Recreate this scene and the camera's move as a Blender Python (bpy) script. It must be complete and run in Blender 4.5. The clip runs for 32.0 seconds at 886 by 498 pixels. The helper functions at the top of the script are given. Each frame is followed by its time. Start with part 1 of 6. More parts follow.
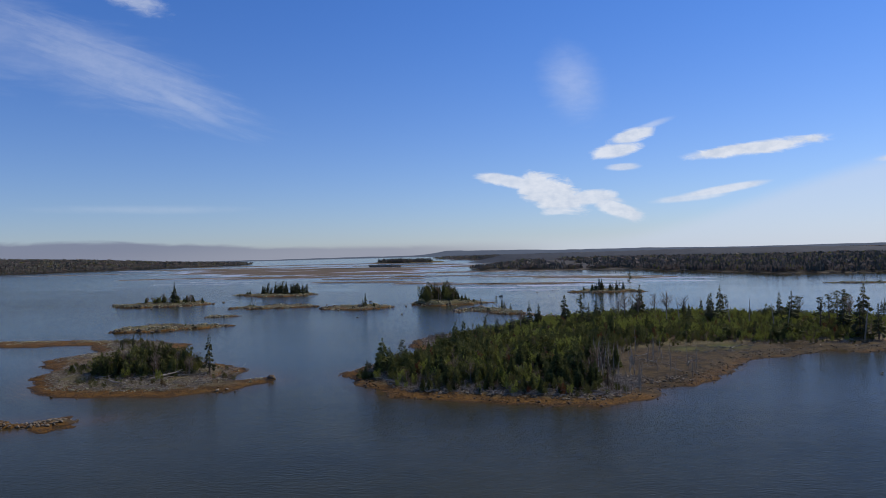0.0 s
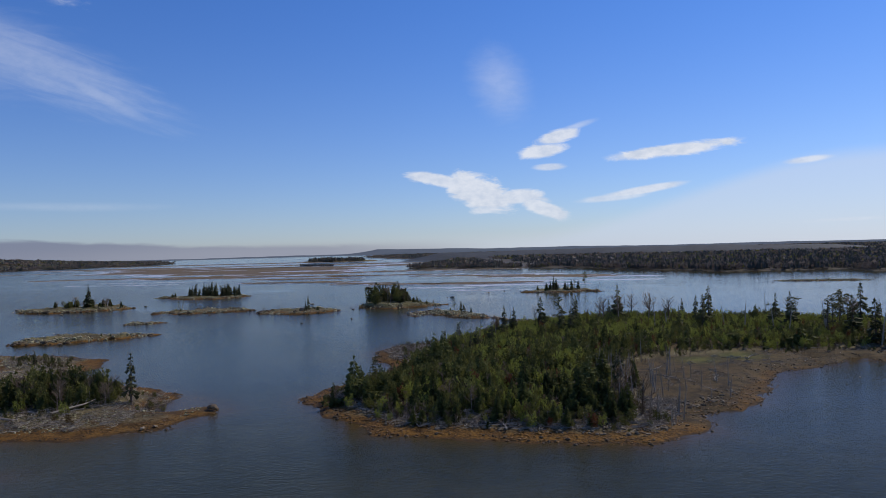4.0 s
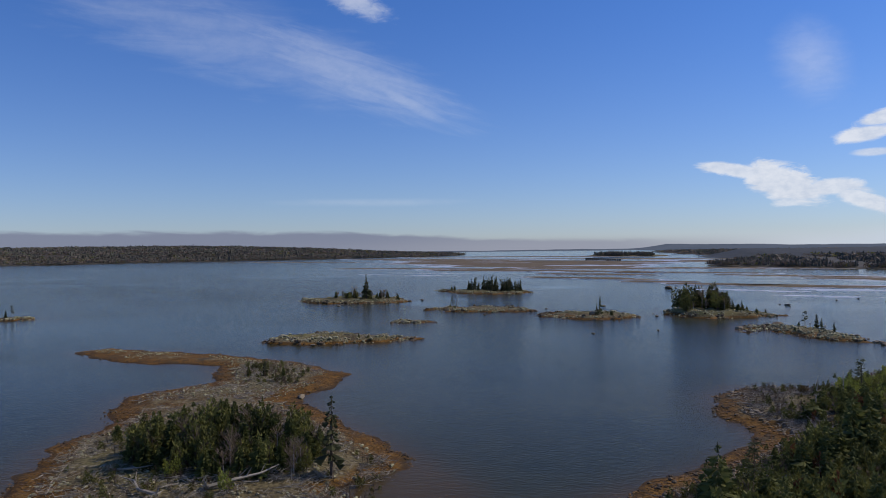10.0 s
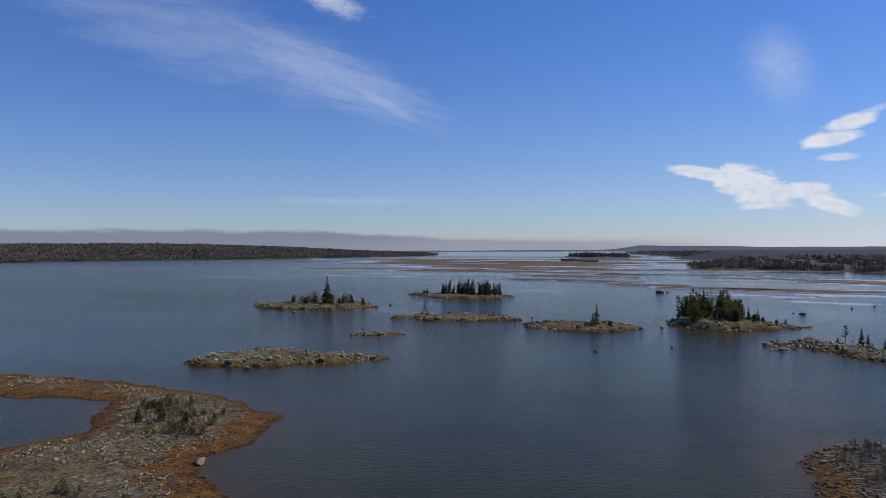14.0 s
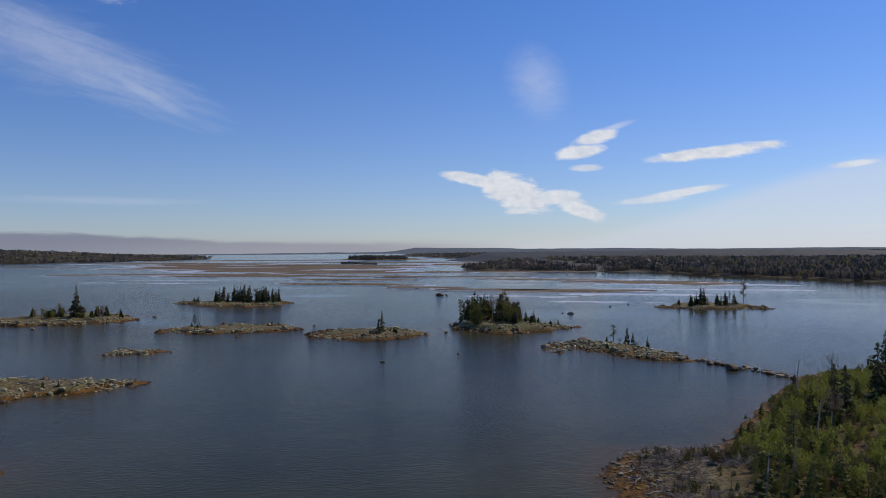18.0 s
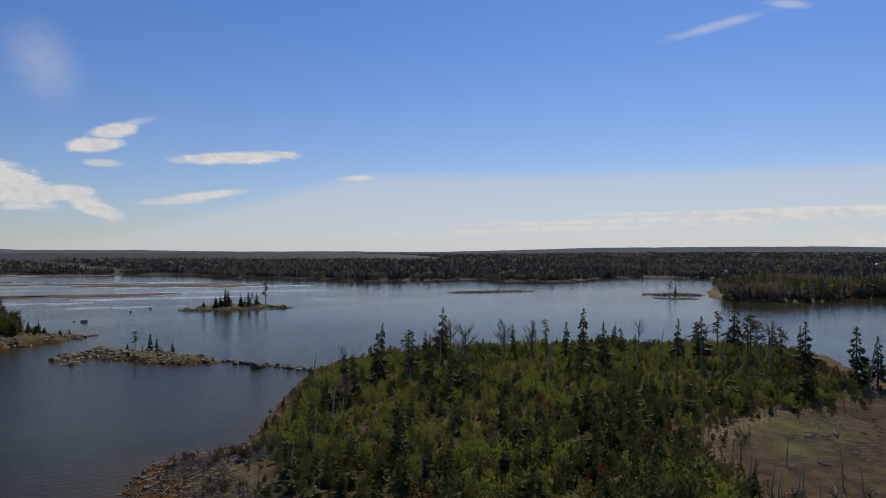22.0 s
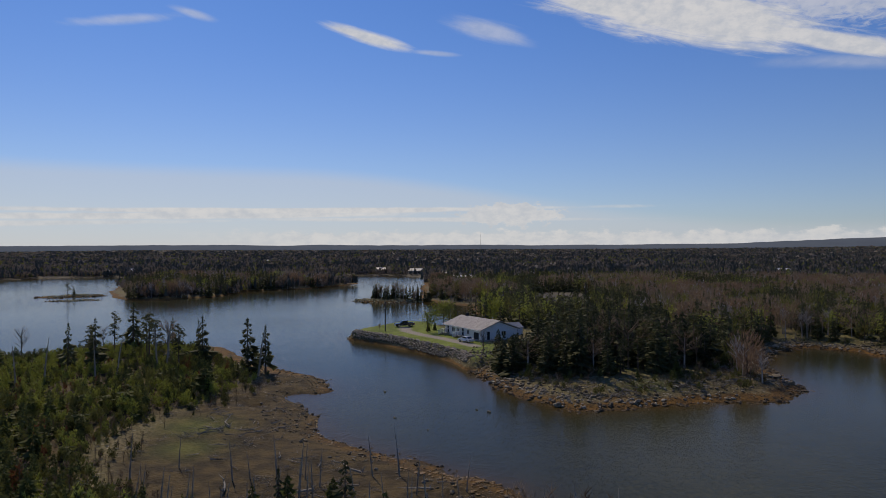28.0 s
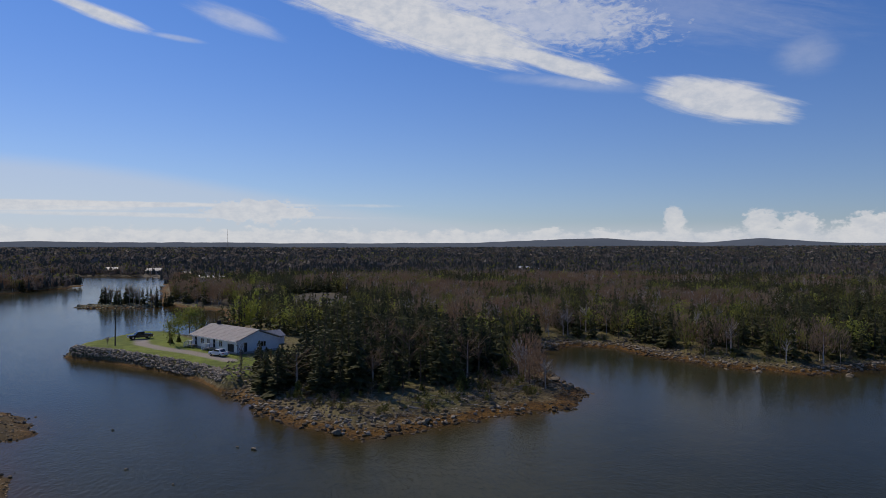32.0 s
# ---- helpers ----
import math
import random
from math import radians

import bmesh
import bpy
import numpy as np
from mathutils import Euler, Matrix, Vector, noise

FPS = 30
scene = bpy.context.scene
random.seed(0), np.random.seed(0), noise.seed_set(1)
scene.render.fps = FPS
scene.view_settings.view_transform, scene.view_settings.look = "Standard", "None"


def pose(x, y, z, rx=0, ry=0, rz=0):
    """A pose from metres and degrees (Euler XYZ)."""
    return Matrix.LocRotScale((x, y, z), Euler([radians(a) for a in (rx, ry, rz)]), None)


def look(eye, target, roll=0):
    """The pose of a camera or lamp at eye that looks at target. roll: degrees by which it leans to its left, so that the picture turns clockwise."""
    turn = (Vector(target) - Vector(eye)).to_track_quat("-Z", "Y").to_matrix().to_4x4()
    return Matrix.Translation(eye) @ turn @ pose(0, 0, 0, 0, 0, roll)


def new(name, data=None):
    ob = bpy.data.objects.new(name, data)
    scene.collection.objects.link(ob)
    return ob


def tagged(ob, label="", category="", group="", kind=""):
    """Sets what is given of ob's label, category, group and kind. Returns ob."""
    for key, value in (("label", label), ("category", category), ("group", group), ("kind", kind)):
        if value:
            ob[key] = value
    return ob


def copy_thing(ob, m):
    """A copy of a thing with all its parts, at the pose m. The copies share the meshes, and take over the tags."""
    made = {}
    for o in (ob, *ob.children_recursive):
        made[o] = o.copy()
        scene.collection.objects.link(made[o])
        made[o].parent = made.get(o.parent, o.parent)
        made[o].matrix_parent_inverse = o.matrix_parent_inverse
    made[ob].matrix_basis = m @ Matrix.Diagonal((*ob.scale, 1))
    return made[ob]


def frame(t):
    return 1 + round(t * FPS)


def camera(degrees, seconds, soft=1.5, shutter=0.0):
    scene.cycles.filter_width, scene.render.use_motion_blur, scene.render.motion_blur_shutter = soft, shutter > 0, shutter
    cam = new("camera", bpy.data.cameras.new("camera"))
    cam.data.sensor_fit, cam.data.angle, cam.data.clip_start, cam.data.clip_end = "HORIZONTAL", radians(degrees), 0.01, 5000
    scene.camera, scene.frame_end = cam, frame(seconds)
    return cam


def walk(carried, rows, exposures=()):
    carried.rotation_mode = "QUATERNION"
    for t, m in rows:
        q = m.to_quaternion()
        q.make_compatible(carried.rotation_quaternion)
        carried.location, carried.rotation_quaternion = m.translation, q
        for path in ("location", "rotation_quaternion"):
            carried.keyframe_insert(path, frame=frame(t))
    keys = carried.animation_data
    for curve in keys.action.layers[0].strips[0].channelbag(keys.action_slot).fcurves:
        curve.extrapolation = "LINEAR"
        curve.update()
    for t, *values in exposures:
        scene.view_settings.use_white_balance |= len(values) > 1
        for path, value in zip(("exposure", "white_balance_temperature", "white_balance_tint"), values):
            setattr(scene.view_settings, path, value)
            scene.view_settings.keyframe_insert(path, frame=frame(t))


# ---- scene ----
cam = camera(63.3, 32.0, 0.9)
PATH = [
    (0, (4.147, -3.998, 25.518), (4.009, -2.003, 25.527), -1.5),
    (0.5, (1.174, -1.914, 25.785), (1.189, 0.085, 25.789), -1.5),
    (1, (-0.97, 0.827, 26.141), (-0.923, 2.826, 26.143), -1.5),
    (1.5, (-2.642, 4.03, 26.233), (-2.583, 6.029, 26.232), -1.6),
    (2, (-3.709, 6.991, 26.3), (-3.648, 8.99, 26.298), -1.5),
    (2.5, (-4.699, 10.46, 25.77), (-4.637, 12.459, 25.77), -1.6),
    (4.5, (-7.844, 27.894, 25.469), (-7.789, 29.893, 25.469), -1.5),
    (5, (-8.341, 32.741, 25.522), (-8.297, 34.74, 25.521), -1.5),
    (5.5, (-8.976, 37.007, 25.48), (-8.936, 39.006, 25.479), -1.4),
    (6, (-9.622, 41.978, 25.353), (-9.724, 43.975, 25.351), -1.3),
    (6.5, (-9.951, 46.413, 24.897), (-10.375, 48.368, 24.9), -1.4),
    (7, (-10.304, 51.35, 24.84), (-10.948, 53.244, 24.845), -1.3),
    (7.5, (-11.234, 55.774, 24.887), (-11.943, 57.644, 24.891), -1.1),
    (8, (-12.598, 60.673, 24.888), (-13.316, 62.54, 24.89), -0.9),
    (9, (-15.661, 70.08, 24.82), (-16.388, 71.943, 24.821), -0.8),
    (10, (-19.03, 79.553, 24.604), (-19.737, 81.424, 24.602), -0.7),
    (11, (-22.519, 89.073, 24.224), (-23.204, 90.952, 24.223), -0.7),
    (12, (-25.899, 98.319, 24.307), (-26.567, 100.204, 24.303), -0.5),
    (13, (-28.938, 106.826, 24.263), (-29.589, 108.717, 24.26), -0.4),
    (13.5, (-30.363, 110.912, 24.195), (-31.006, 112.805, 24.191), -0.3),
    (15.5, (-34.72, 124.16, 24.528), (-35.343, 126.061, 24.531), -0.3),
    (16, (-35.218, 125.627, 24.903), (-35.832, 127.53, 24.906), -0.3),
    (16.5, (-35.367, 125.664, 25.372), (-35.884, 127.596, 25.374), -0.4),
    (17, (-34.987, 125.156, 25.27), (-35.356, 127.122, 25.271), -0.5),
    (18, (-34.811, 125.217, 24.945), (-34.848, 127.217, 24.945), -0.5),
    (19, (-35.191, 125.578, 25.032), (-34.942, 127.563, 25.03), -0.4),
    (20, (-35.177, 125.516, 24.982), (-34.656, 127.447, 24.979), -0.5),
    (21, (-35.499, 125.216, 24.931), (-34.683, 127.042, 24.931), 0.0),
    (22, (-35.52, 125.785, 24.819), (-34.354, 127.411, 24.822), 0.1),
    (22.5, (-35.38, 125.865, 24.983), (-34.043, 127.353, 24.986), 0.1),
    (23, (-35.335, 125.968, 24.531), (-33.849, 127.306, 24.54), 0.1),
    (23.5, (-35.649, 126.062, 24.338), (-34.028, 127.234, 24.349), 0.2),
    (24, (-35.407, 126.221, 24.273), (-33.667, 127.205, 24.286), 0.2),
    (24.5, (-35.445, 126.045, 24.307), (-33.599, 126.813, 24.323), 0.2),
    (25, (-35.511, 125.924, 24.375), (-33.62, 126.574, 24.389), -0.0),
    (25.5, (-35.181, 126.123, 24.239), (-33.274, 126.723, 24.251), 0.0),
    (27.5, (-30.187, 127.394, 24.438), (-28.234, 127.821, 24.435), -0.0),
    (28, (-28.569, 127.957, 24.296), (-26.597, 128.29, 24.295), -0.1),
    (28.5, (-26.793, 128.685, 24.367), (-24.81, 128.947, 24.364), -0.1),
    (29, (-24.848, 129.271, 24.519), (-22.855, 129.44, 24.516), -0.1),
    (29.5, (-22.624, 129.698, 24.511), (-20.624, 129.741, 24.506), -0.2),
    (30, (-20.206, 130.195, 24.562), (-18.211, 130.054, 24.556), -0.1),
    (30.5, (-17.858, 130.845, 24.594), (-15.88, 130.553, 24.588), 0.1),
    (31, (-15.5, 131.259, 24.634), (-13.528, 130.927, 24.627), 0.1),
    (31.5, (-13.179, 131.649, 24.363), (-11.21, 131.301, 24.356), 0.2),
    (32, (-10.74, 131.971, 24.261), (-8.771, 131.618, 24.256), 0.2),
]
walk(cam, [(t, look(eye, target, roll)) for t, eye, target, roll in PATH], [(0, 0.05, 6500, 10), (17, 0.05, 6800, 10), (22, -0.15, 7600, 10), (28, -0.25, 7350, 10), (32, -0.2, 7000, 10)])

# ---- world, sun ----
SUN_AZ, SUN_EL = 56.0, 42.0
world = bpy.data.worlds.new("sky")
scene.world = world
world.use_nodes = True
WT = world.node_tree
WT.nodes.clear()


class Graph:
    """Shorter ways to build a node tree."""

    def __init__(self, tree):
        self.tree = tree

    def node(self, kind, **props):
        n = self.tree.nodes.new(kind)
        for key, value in props.items():
            setattr(n, key, value)
        return n

    def put(self, value, socket):
        if isinstance(value, bpy.types.NodeSocket):
            self.tree.links.new(value, socket)
        else:
            socket.default_value = value

    def math(self, op, a, b=0.0, c=0.0, clamp=False):
        n = self.node("ShaderNodeMath", operation=op, use_clamp=clamp)
        for v, s in zip((a, b, c), n.inputs):
            self.put(v, s)
        return n.outputs[0]

    def smooth(self, x, lo, hi):
        n = self.node("ShaderNodeMapRange", interpolation_type="SMOOTHSTEP")
        for v, s in zip((x, lo, hi, 0.0, 1.0), n.inputs):
            self.put(v, s)
        return n.outputs[0]

    def mix(self, f, a, b):
        n = self.node("ShaderNodeMix", data_type="RGBA")
        self.put(f, n.inputs[0])
        for v, s in ((a, n.inputs[6]), (b, n.inputs[7])):
            self.put(v if isinstance(v, bpy.types.NodeSocket) else (*v, 1.0)[:4], s)
        return n.outputs[2]

    def noise(self, scale, vector=None, detail=3.0, rough=0.55, distort=0.0):
        n = self.node("ShaderNodeTexNoise")
        if vector is not None:
            self.put(vector, n.inputs["Vector"])
        for key, v in (("Scale", scale), ("Detail", detail), ("Roughness", rough), ("Distortion", distort)):
            n.inputs[key].default_value = v
        return n.outputs["Fac"]

    def vec(self, x, y, z=0.0):
        n = self.node("ShaderNodeCombineXYZ")
        for v, s in zip((x, y, z), n.inputs):
            self.put(v, s)
        return n.outputs[0]

    def split(self, v):
        n = self.node("ShaderNodeSeparateXYZ")
        self.put(v, n.inputs[0])
        return n.outputs


W = Graph(WT)
sky = W.node("ShaderNodeTexSky", sky_type="NISHITA", sun_disc=False, sun_elevation=radians(SUN_EL), sun_rotation=radians(SUN_AZ),
             air_density=1.0, dust_density=0.15, ozone_density=3.0)
dx, dy, dz = W.split(W.node("ShaderNodeTexCoord").outputs["Generated"])
AZ = W.math("MULTIPLY", W.math("ARCTAN2", dx, dy), 57.29578)
EL = W.math("MULTIPLY", W.math("ARCSINE", dz), 57.29578)
SKYXY = W.vec(AZ, EL)
# wispy and lumpy cloud texture over azimuth and elevation
streak = W.noise(1.0, W.vec(W.math("MULTIPLY", AZ, 0.16), W.math("MULTIPLY", EL, 0.9)), 5, 0.6, 0.4)
ripple = W.noise(1.0, W.vec(W.math("MULTIPLY", AZ, 0.9), W.math("MULTIPLY", EL, 2.2)), 4, 0.65, 0.8)
billow = W.noise(1.0, W.vec(W.math("MULTIPLY", AZ, 0.42), W.math("MULTIPLY", EL, 0.9), 3.0), 6, 0.62)

wisp = W.noise(1.0, W.vec(W.math("MULTIPLY", AZ, 0.42), W.math("MULTIPLY", EL, 1.3), 7.0), 6, 0.66, 0.7)
puff = W.noise(1.0, W.vec(W.math("MULTIPLY", AZ, 1.1), W.math("MULTIPLY", EL, 1.7), 5.0), 6, 0.6)
silk = W.noise(1.0, W.vec(W.math("ADD", W.math("MULTIPLY", AZ, 0.22), W.math("MULTIPLY", EL, 0.12)), W.math("ADD", W.math("MULTIPLY", EL, 1.3), W.math("MULTIPLY", AZ, 0.33)), 9.0), 6, 0.64, 0.5)


def cloud(az, el, w, h, tilt, texture, amount, edge, dense):
    """A cloud's cover: an oval in the sky whose rim is broken up by a texture."""
    c, s = math.cos(radians(tilt)), math.sin(radians(tilt))
    u, v = W.math("SUBTRACT", AZ, az), W.math("SUBTRACT", EL, el)
    p = W.math("ADD", W.math("MULTIPLY", u, c / w), W.math("MULTIPLY", v, s / w))
    q = W.math("SUBTRACT", W.math("MULTIPLY", v, c / h), W.math("MULTIPLY", u, s / h))
    d = W.math("SQRT", W.math("ADD", W.math("MULTIPLY", p, p), W.math("MULTIPLY", q, q)))
    d = W.math("ADD", d, W.math("MULTIPLY", W.math("SUBTRACT", texture, 0.5), amount))
    return W.math("MULTIPLY", W.smooth(d, 1.0 + edge, 1.0 - edge), dense)


CLOUDS = [
    # azimuth, elevation, half width, half height, tilt, texture, break-up, softness, cover
    (1.5, 5.45, 2.5, 0.5, -12, wisp, 1.4, 0.25, 0.86), (4.7, 4.35, 2.8, 1.25, -24, wisp, 1.5, 0.22, 0.9), (7.6, 3.95, 2.0, 0.55, 4, wisp, 1.4, 0.25, 0.86), (9.7, 3.1, 2.1, 0.6, -24, wisp, 1.5, 0.3, 0.84), (5.6, 3.3, 1.5, 0.5, 12, wisp, 1.4, 0.3, 0.7),
    (9.7, 7.5, 1.8, 0.5, 6, wisp, 1.3, 0.28, 0.9), (11.0, 8.55, 1.6, 0.5, 12, wisp, 1.3, 0.28, 0.9), (12.3, 9.2, 1.5, 0.22, 16, streak, 1.0, 0.6, 0.4), (10.3, 6.2, 1.15, 0.24, 0, streak, 1.0, 0.4, 0.7),
    (19.4, 7.0, 4.4, 0.44, 4, wisp, 1.5, 0.28, 0.95), (17.0, 6.75, 2.0, 0.3, 0, streak, 1.4, 0.4, 0.7), (17.6, 4.15, 2.6, 0.26, 8, streak, 1.2, 0.4, 0.8), (14.9, 3.6, 2.2, 0.22, 4, streak, 1.2, 0.5, 0.65),
    (28.8, 5.65, 1.3, 0.2, 4, streak, 0.9, 0.5, 0.75), (6.6, 12.8, 2.0, 1.5, -62, wisp, 0.9, 0.95, 0.26),
    (-28.5, 13.8, 7.5, 1.5, -20, silk, 1.7, 0.85, 0.28), (-23.8, 11.7, 3.2, 0.5, -27, silk, 1.2, 0.8, 0.3), (-37.0, 15.6, 9.0, 2.0, -12, streak, 2.4, 0.95, 0.18),
    (-27.5, 18.9, 2.2, 0.7, -20, ripple, 1.4, 0.7, 0.5), (-26.5, 3.7, 5.0, 0.25, 0, streak, 1.2, 0.8, 0.14),
    (74.5, 16.3, 3.0, 0.42, -14, silk, 1.1, 0.4, 0.9), (84.0, 16.8, 2.6, 0.6, -14, silk, 1.6, 0.7, 0.45), (79.8, 15.2, 1.4, 0.16, -4, streak, 1.0, 0.7, 0.4),
    (56.5, 16.3, 2.8, 0.26, 10, silk, 1.5, 0.8, 0.4), (61.3, 17.2, 1.2, 0.25, -10, streak, 1.0, 0.7, 0.45),
    (97.5, 17.6, 11.0, 1.9, -15, silk, 1.3, 0.28, 0.92), (108.6, 14.3, 5.6, 0.65, -17, silk, 1.0, 0.3, 0.9), (108.5, 17.6, 7.5, 1.9, -6, ripple, 2.2, 0.5, 0.62), (101.0, 20.0, 11.0, 2.2, -8, ripple, 2.4, 0.5, 0.7),
    (121.2, 10.9, 4.9, 1.35, -13, silk, 0.9, 0.26, 0.88), (110.5, 12.7, 4.0, 0.4, -6, streak, 1.6, 0.8, 0.3), (119.0, 17.6, 7.0, 1.6, -12, silk, 2.2, 0.9, 0.2), (127.0, 13.6, 1.5, 1.0, 0, wisp, 1.2, 0.9, 0.25),
    (70.0, 3.0, 21.0, 0.2, 0.6, streak, 1.5, 0.35, 0.85), (58.0, 2.45, 17.0, 0.24, 1.0, streak, 1.8, 0.4, 0.8), (48.0, 1.75, 14.0, 0.2, 1.5, streak, 1.8, 0.5, 0.65), (80.0, 2.3, 12.0, 0.16, 0.0, streak, 1.8, 0.5, 0.7),
    (85.8, 2.7, 3.8, 0.9, 0, puff, 2.2, 0.14, 0.8), (118.0, 2.0, 0.75, 1.2, 0, puff, 2.0, 0.2, 0.8),
    (124.0, 1.9, 1.1, 1.0, 0, puff, 2.1, 0.2, 0.8), (126.6, 1.6, 1.4, 0.9, 0, puff, 1.8, 0.16, 0.85), (131.5, 1.5, 2.4, 1.0, 0, puff, 1.8, 0.16, 0.9),
]
cover = 0.0
for spec in CLOUDS:
    cover = W.math("MAXIMUM", cover, cloud(*spec))
# a bank of cumulus along the eastern horizon
bank = W.math("MULTIPLY", W.smooth(AZ, 58, 72), W.smooth(AZ, 170, 150))
top = W.math("ADD", W.math("ADD", -0.1, W.math("MULTIPLY", billow, 1.9)), W.math("MULTIPLY", puff, 1.0))
bank = W.math("MULTIPLY", W.math("MULTIPLY", W.smooth(W.math("SUBTRACT", top, EL), -0.1, 0.3), bank), 0.75)
cover = W.math("MAXIMUM", cover, bank)
# thin high veil in the north-east, below about six degrees
veil_top = W.math("ADD", W.math("ADD", 6.1, W.math("MULTIPLY", W.smooth(AZ, 32, 8), -5.2)), W.math("MULTIPLY", W.smooth(AZ, 68, 108), -4.4))
veil = W.math("MULTIPLY", W.smooth(W.math("SUBTRACT", veil_top, EL), -0.5, 0.9), 0.56)
veil = W.math("MULTIPLY", veil, W.smooth(AZ, -10, 14))
# a bank of sea fog low over the north-western horizon
fog_top = W.math("ADD", W.math("ADD", 0.45, W.math("MULTIPLY", W.smooth(AZ, -8, -34), 0.95)), W.math("MULTIPLY", W.math("SUBTRACT", streak, 0.5), 0.9))
fog = W.math("MULTIPLY", W.smooth(W.math("SUBTRACT", fog_top, EL), -0.18, 0.22), W.smooth(AZ, -1, -9))
fog = W.math("MULTIPLY", fog, 0.86)
tone = W.mix(W.smooth(W.math("ADD", W.math("MULTIPLY", billow, 0.5), W.math("MULTIPLY", puff, 0.5)), 0.34, 0.62), (7.5, 8.3, 9.8), (9.8, 10.2, 11.1))
# clear, deep blue maritime air: the zenith filters red more than the horizon does
hue = W.mix(W.smooth(EL, 1.0, 22.0), (0.77, 0.91, 1.34), (0.5, 0.85, 1.5))
air = W.node("ShaderNodeMix", data_type="RGBA", blend_type="MULTIPLY")
air.inputs[0].default_value = 1.0
W.put(sky.outputs[0], air.inputs[6])
W.put(hue, air.inputs[7])
col = W.mix(veil, air.outputs[2], (7.3, 8.4, 10.5))
col = W.mix(cover, col, tone)
haze = W.math("MULTIPLY", W.smooth(EL, 1.0, -0.1), W.math("MULTIPLY", W.smooth(AZ, -40, -12), W.smooth(AZ, 7, -4)))
col = W.mix(fog, col, W.mix(W.smooth(AZ, -30, -8), (2.35, 2.65, 3.9), (3.5, 3.8, 4.9)))
col = W.mix(W.math("MULTIPLY", haze, 0.75), col, (3.9, 4.2, 5.2))
back = W.node("ShaderNodeBackground")
W.put(col, back.inputs[0])
back.inputs[1].default_value = 0.075
W.put(back.outputs[0], W.node("ShaderNodeOutputWorld").inputs[0])

sun_dir = Vector((math.sin(radians(SUN_AZ)) * math.cos(radians(SUN_EL)), math.cos(radians(SUN_AZ)) * math.cos(radians(SUN_EL)), math.sin(radians(SUN_EL))))
sun_data = bpy.data.lights.new("sun", "SUN")
sun_data.energy, sun_data.angle, sun_data.color = 2.95, radians(0.53), (1.0, 0.89, 0.73)
sun = new("sun", sun_data)
sun.matrix_world = look(sun_dir * 300, (0, 0, 0))

# ---- materials ----
def material(name, rough=0.85, metal=0.0, spec=0.3):
    m = bpy.data.materials.new(name)
    m.use_nodes = True
    g = Graph(m.node_tree)
    b = m.node_tree.nodes["Principled BSDF"]
    b.inputs["Roughness"].default_value, b.inputs["Metallic"].default_value = rough, metal
    b.inputs["Specular IOR Level"].default_value = spec
    return m, g, b


def bump(g, b, height, strength, distance=0.1):
    n = g.node("ShaderNodeBump")
    n.inputs["Strength"].default_value, n.inputs["Distance"].default_value = strength, distance
    g.put(height, n.inputs["Height"])
    g.put(n.outputs[0], b.inputs["Normal"])


def place(g):
    return g.node("ShaderNodeNewGeometry").outputs["Position"]


def plain(name, dark, light, scale, rough=0.85, metal=0.0, relief=0.0, spread=0.0, spec=0.3, island=True):
    """A surface that wanders between two colours at two scales; spread varies whole pieces against one another."""
    m, g, b = material(name, rough, metal, spec)
    p = place(g)
    f = g.math("ADD", g.math("MULTIPLY", g.noise(scale, p), 0.6), g.math("MULTIPLY", g.noise(scale * 7.3, p), 0.5), clamp=True)
    f = g.smooth(f, 0.3, 0.8)
    if spread:
        own = g.node("ShaderNodeNewGeometry").outputs["Random Per Island"] if island else g.node("ShaderNodeObjectInfo").outputs["Random"]
        f = g.math("ADD", g.math("MULTIPLY", f, 1 - spread), g.math("MULTIPLY", own, spread), clamp=True)
    g.put(g.mix(f, dark, light), b.inputs["Base Color"])
    if relief:
        bump(g, b, g.noise(scale * 5, p, 5), relief, 0.08)
    return m


def leafy(name, dark, light, odd=None, glow=0.25):
    """Foliage: leaf by leaf and plant by plant variation, a little light through the leaf."""
    m, g, b = material(name, 0.7, 0.0, 0.12)
    geo, info = g.node("ShaderNodeNewGeometry"), g.node("ShaderNodeObjectInfo")
    f = g.math("ADD", g.math("MULTIPLY", geo.outputs["Random Per Island"], 0.45), g.math("MULTIPLY", g.noise(0.16, geo.outputs["Position"], 2), 0.75))
    f = g.math("ADD", f, g.math("MULTIPLY", g.math("SUBTRACT", info.outputs["Random"], 0.5), 0.4), clamp=True)
    c = g.mix(g.smooth(f, 0.15, 0.95), dark, light)
    if odd:
        c = g.mix(g.math("MULTIPLY", g.smooth(g.noise(0.11, geo.outputs["Position"], 2), 0.62, 0.7), 0.8), c, odd)
    g.put(c, b.inputs["Base Color"])
    thin = g.node("ShaderNodeBsdfTranslucent")
    g.put(c, thin.inputs[0])
    both = g.node("ShaderNodeMixShader")
    both.inputs[0].default_value = glow
    g.put(b.outputs[0], both.inputs[1])
    g.put(thin.outputs[0], both.inputs[2])
    g.put(both.outputs[0], m.node_tree.nodes["Material Output"].inputs[0])
    return m


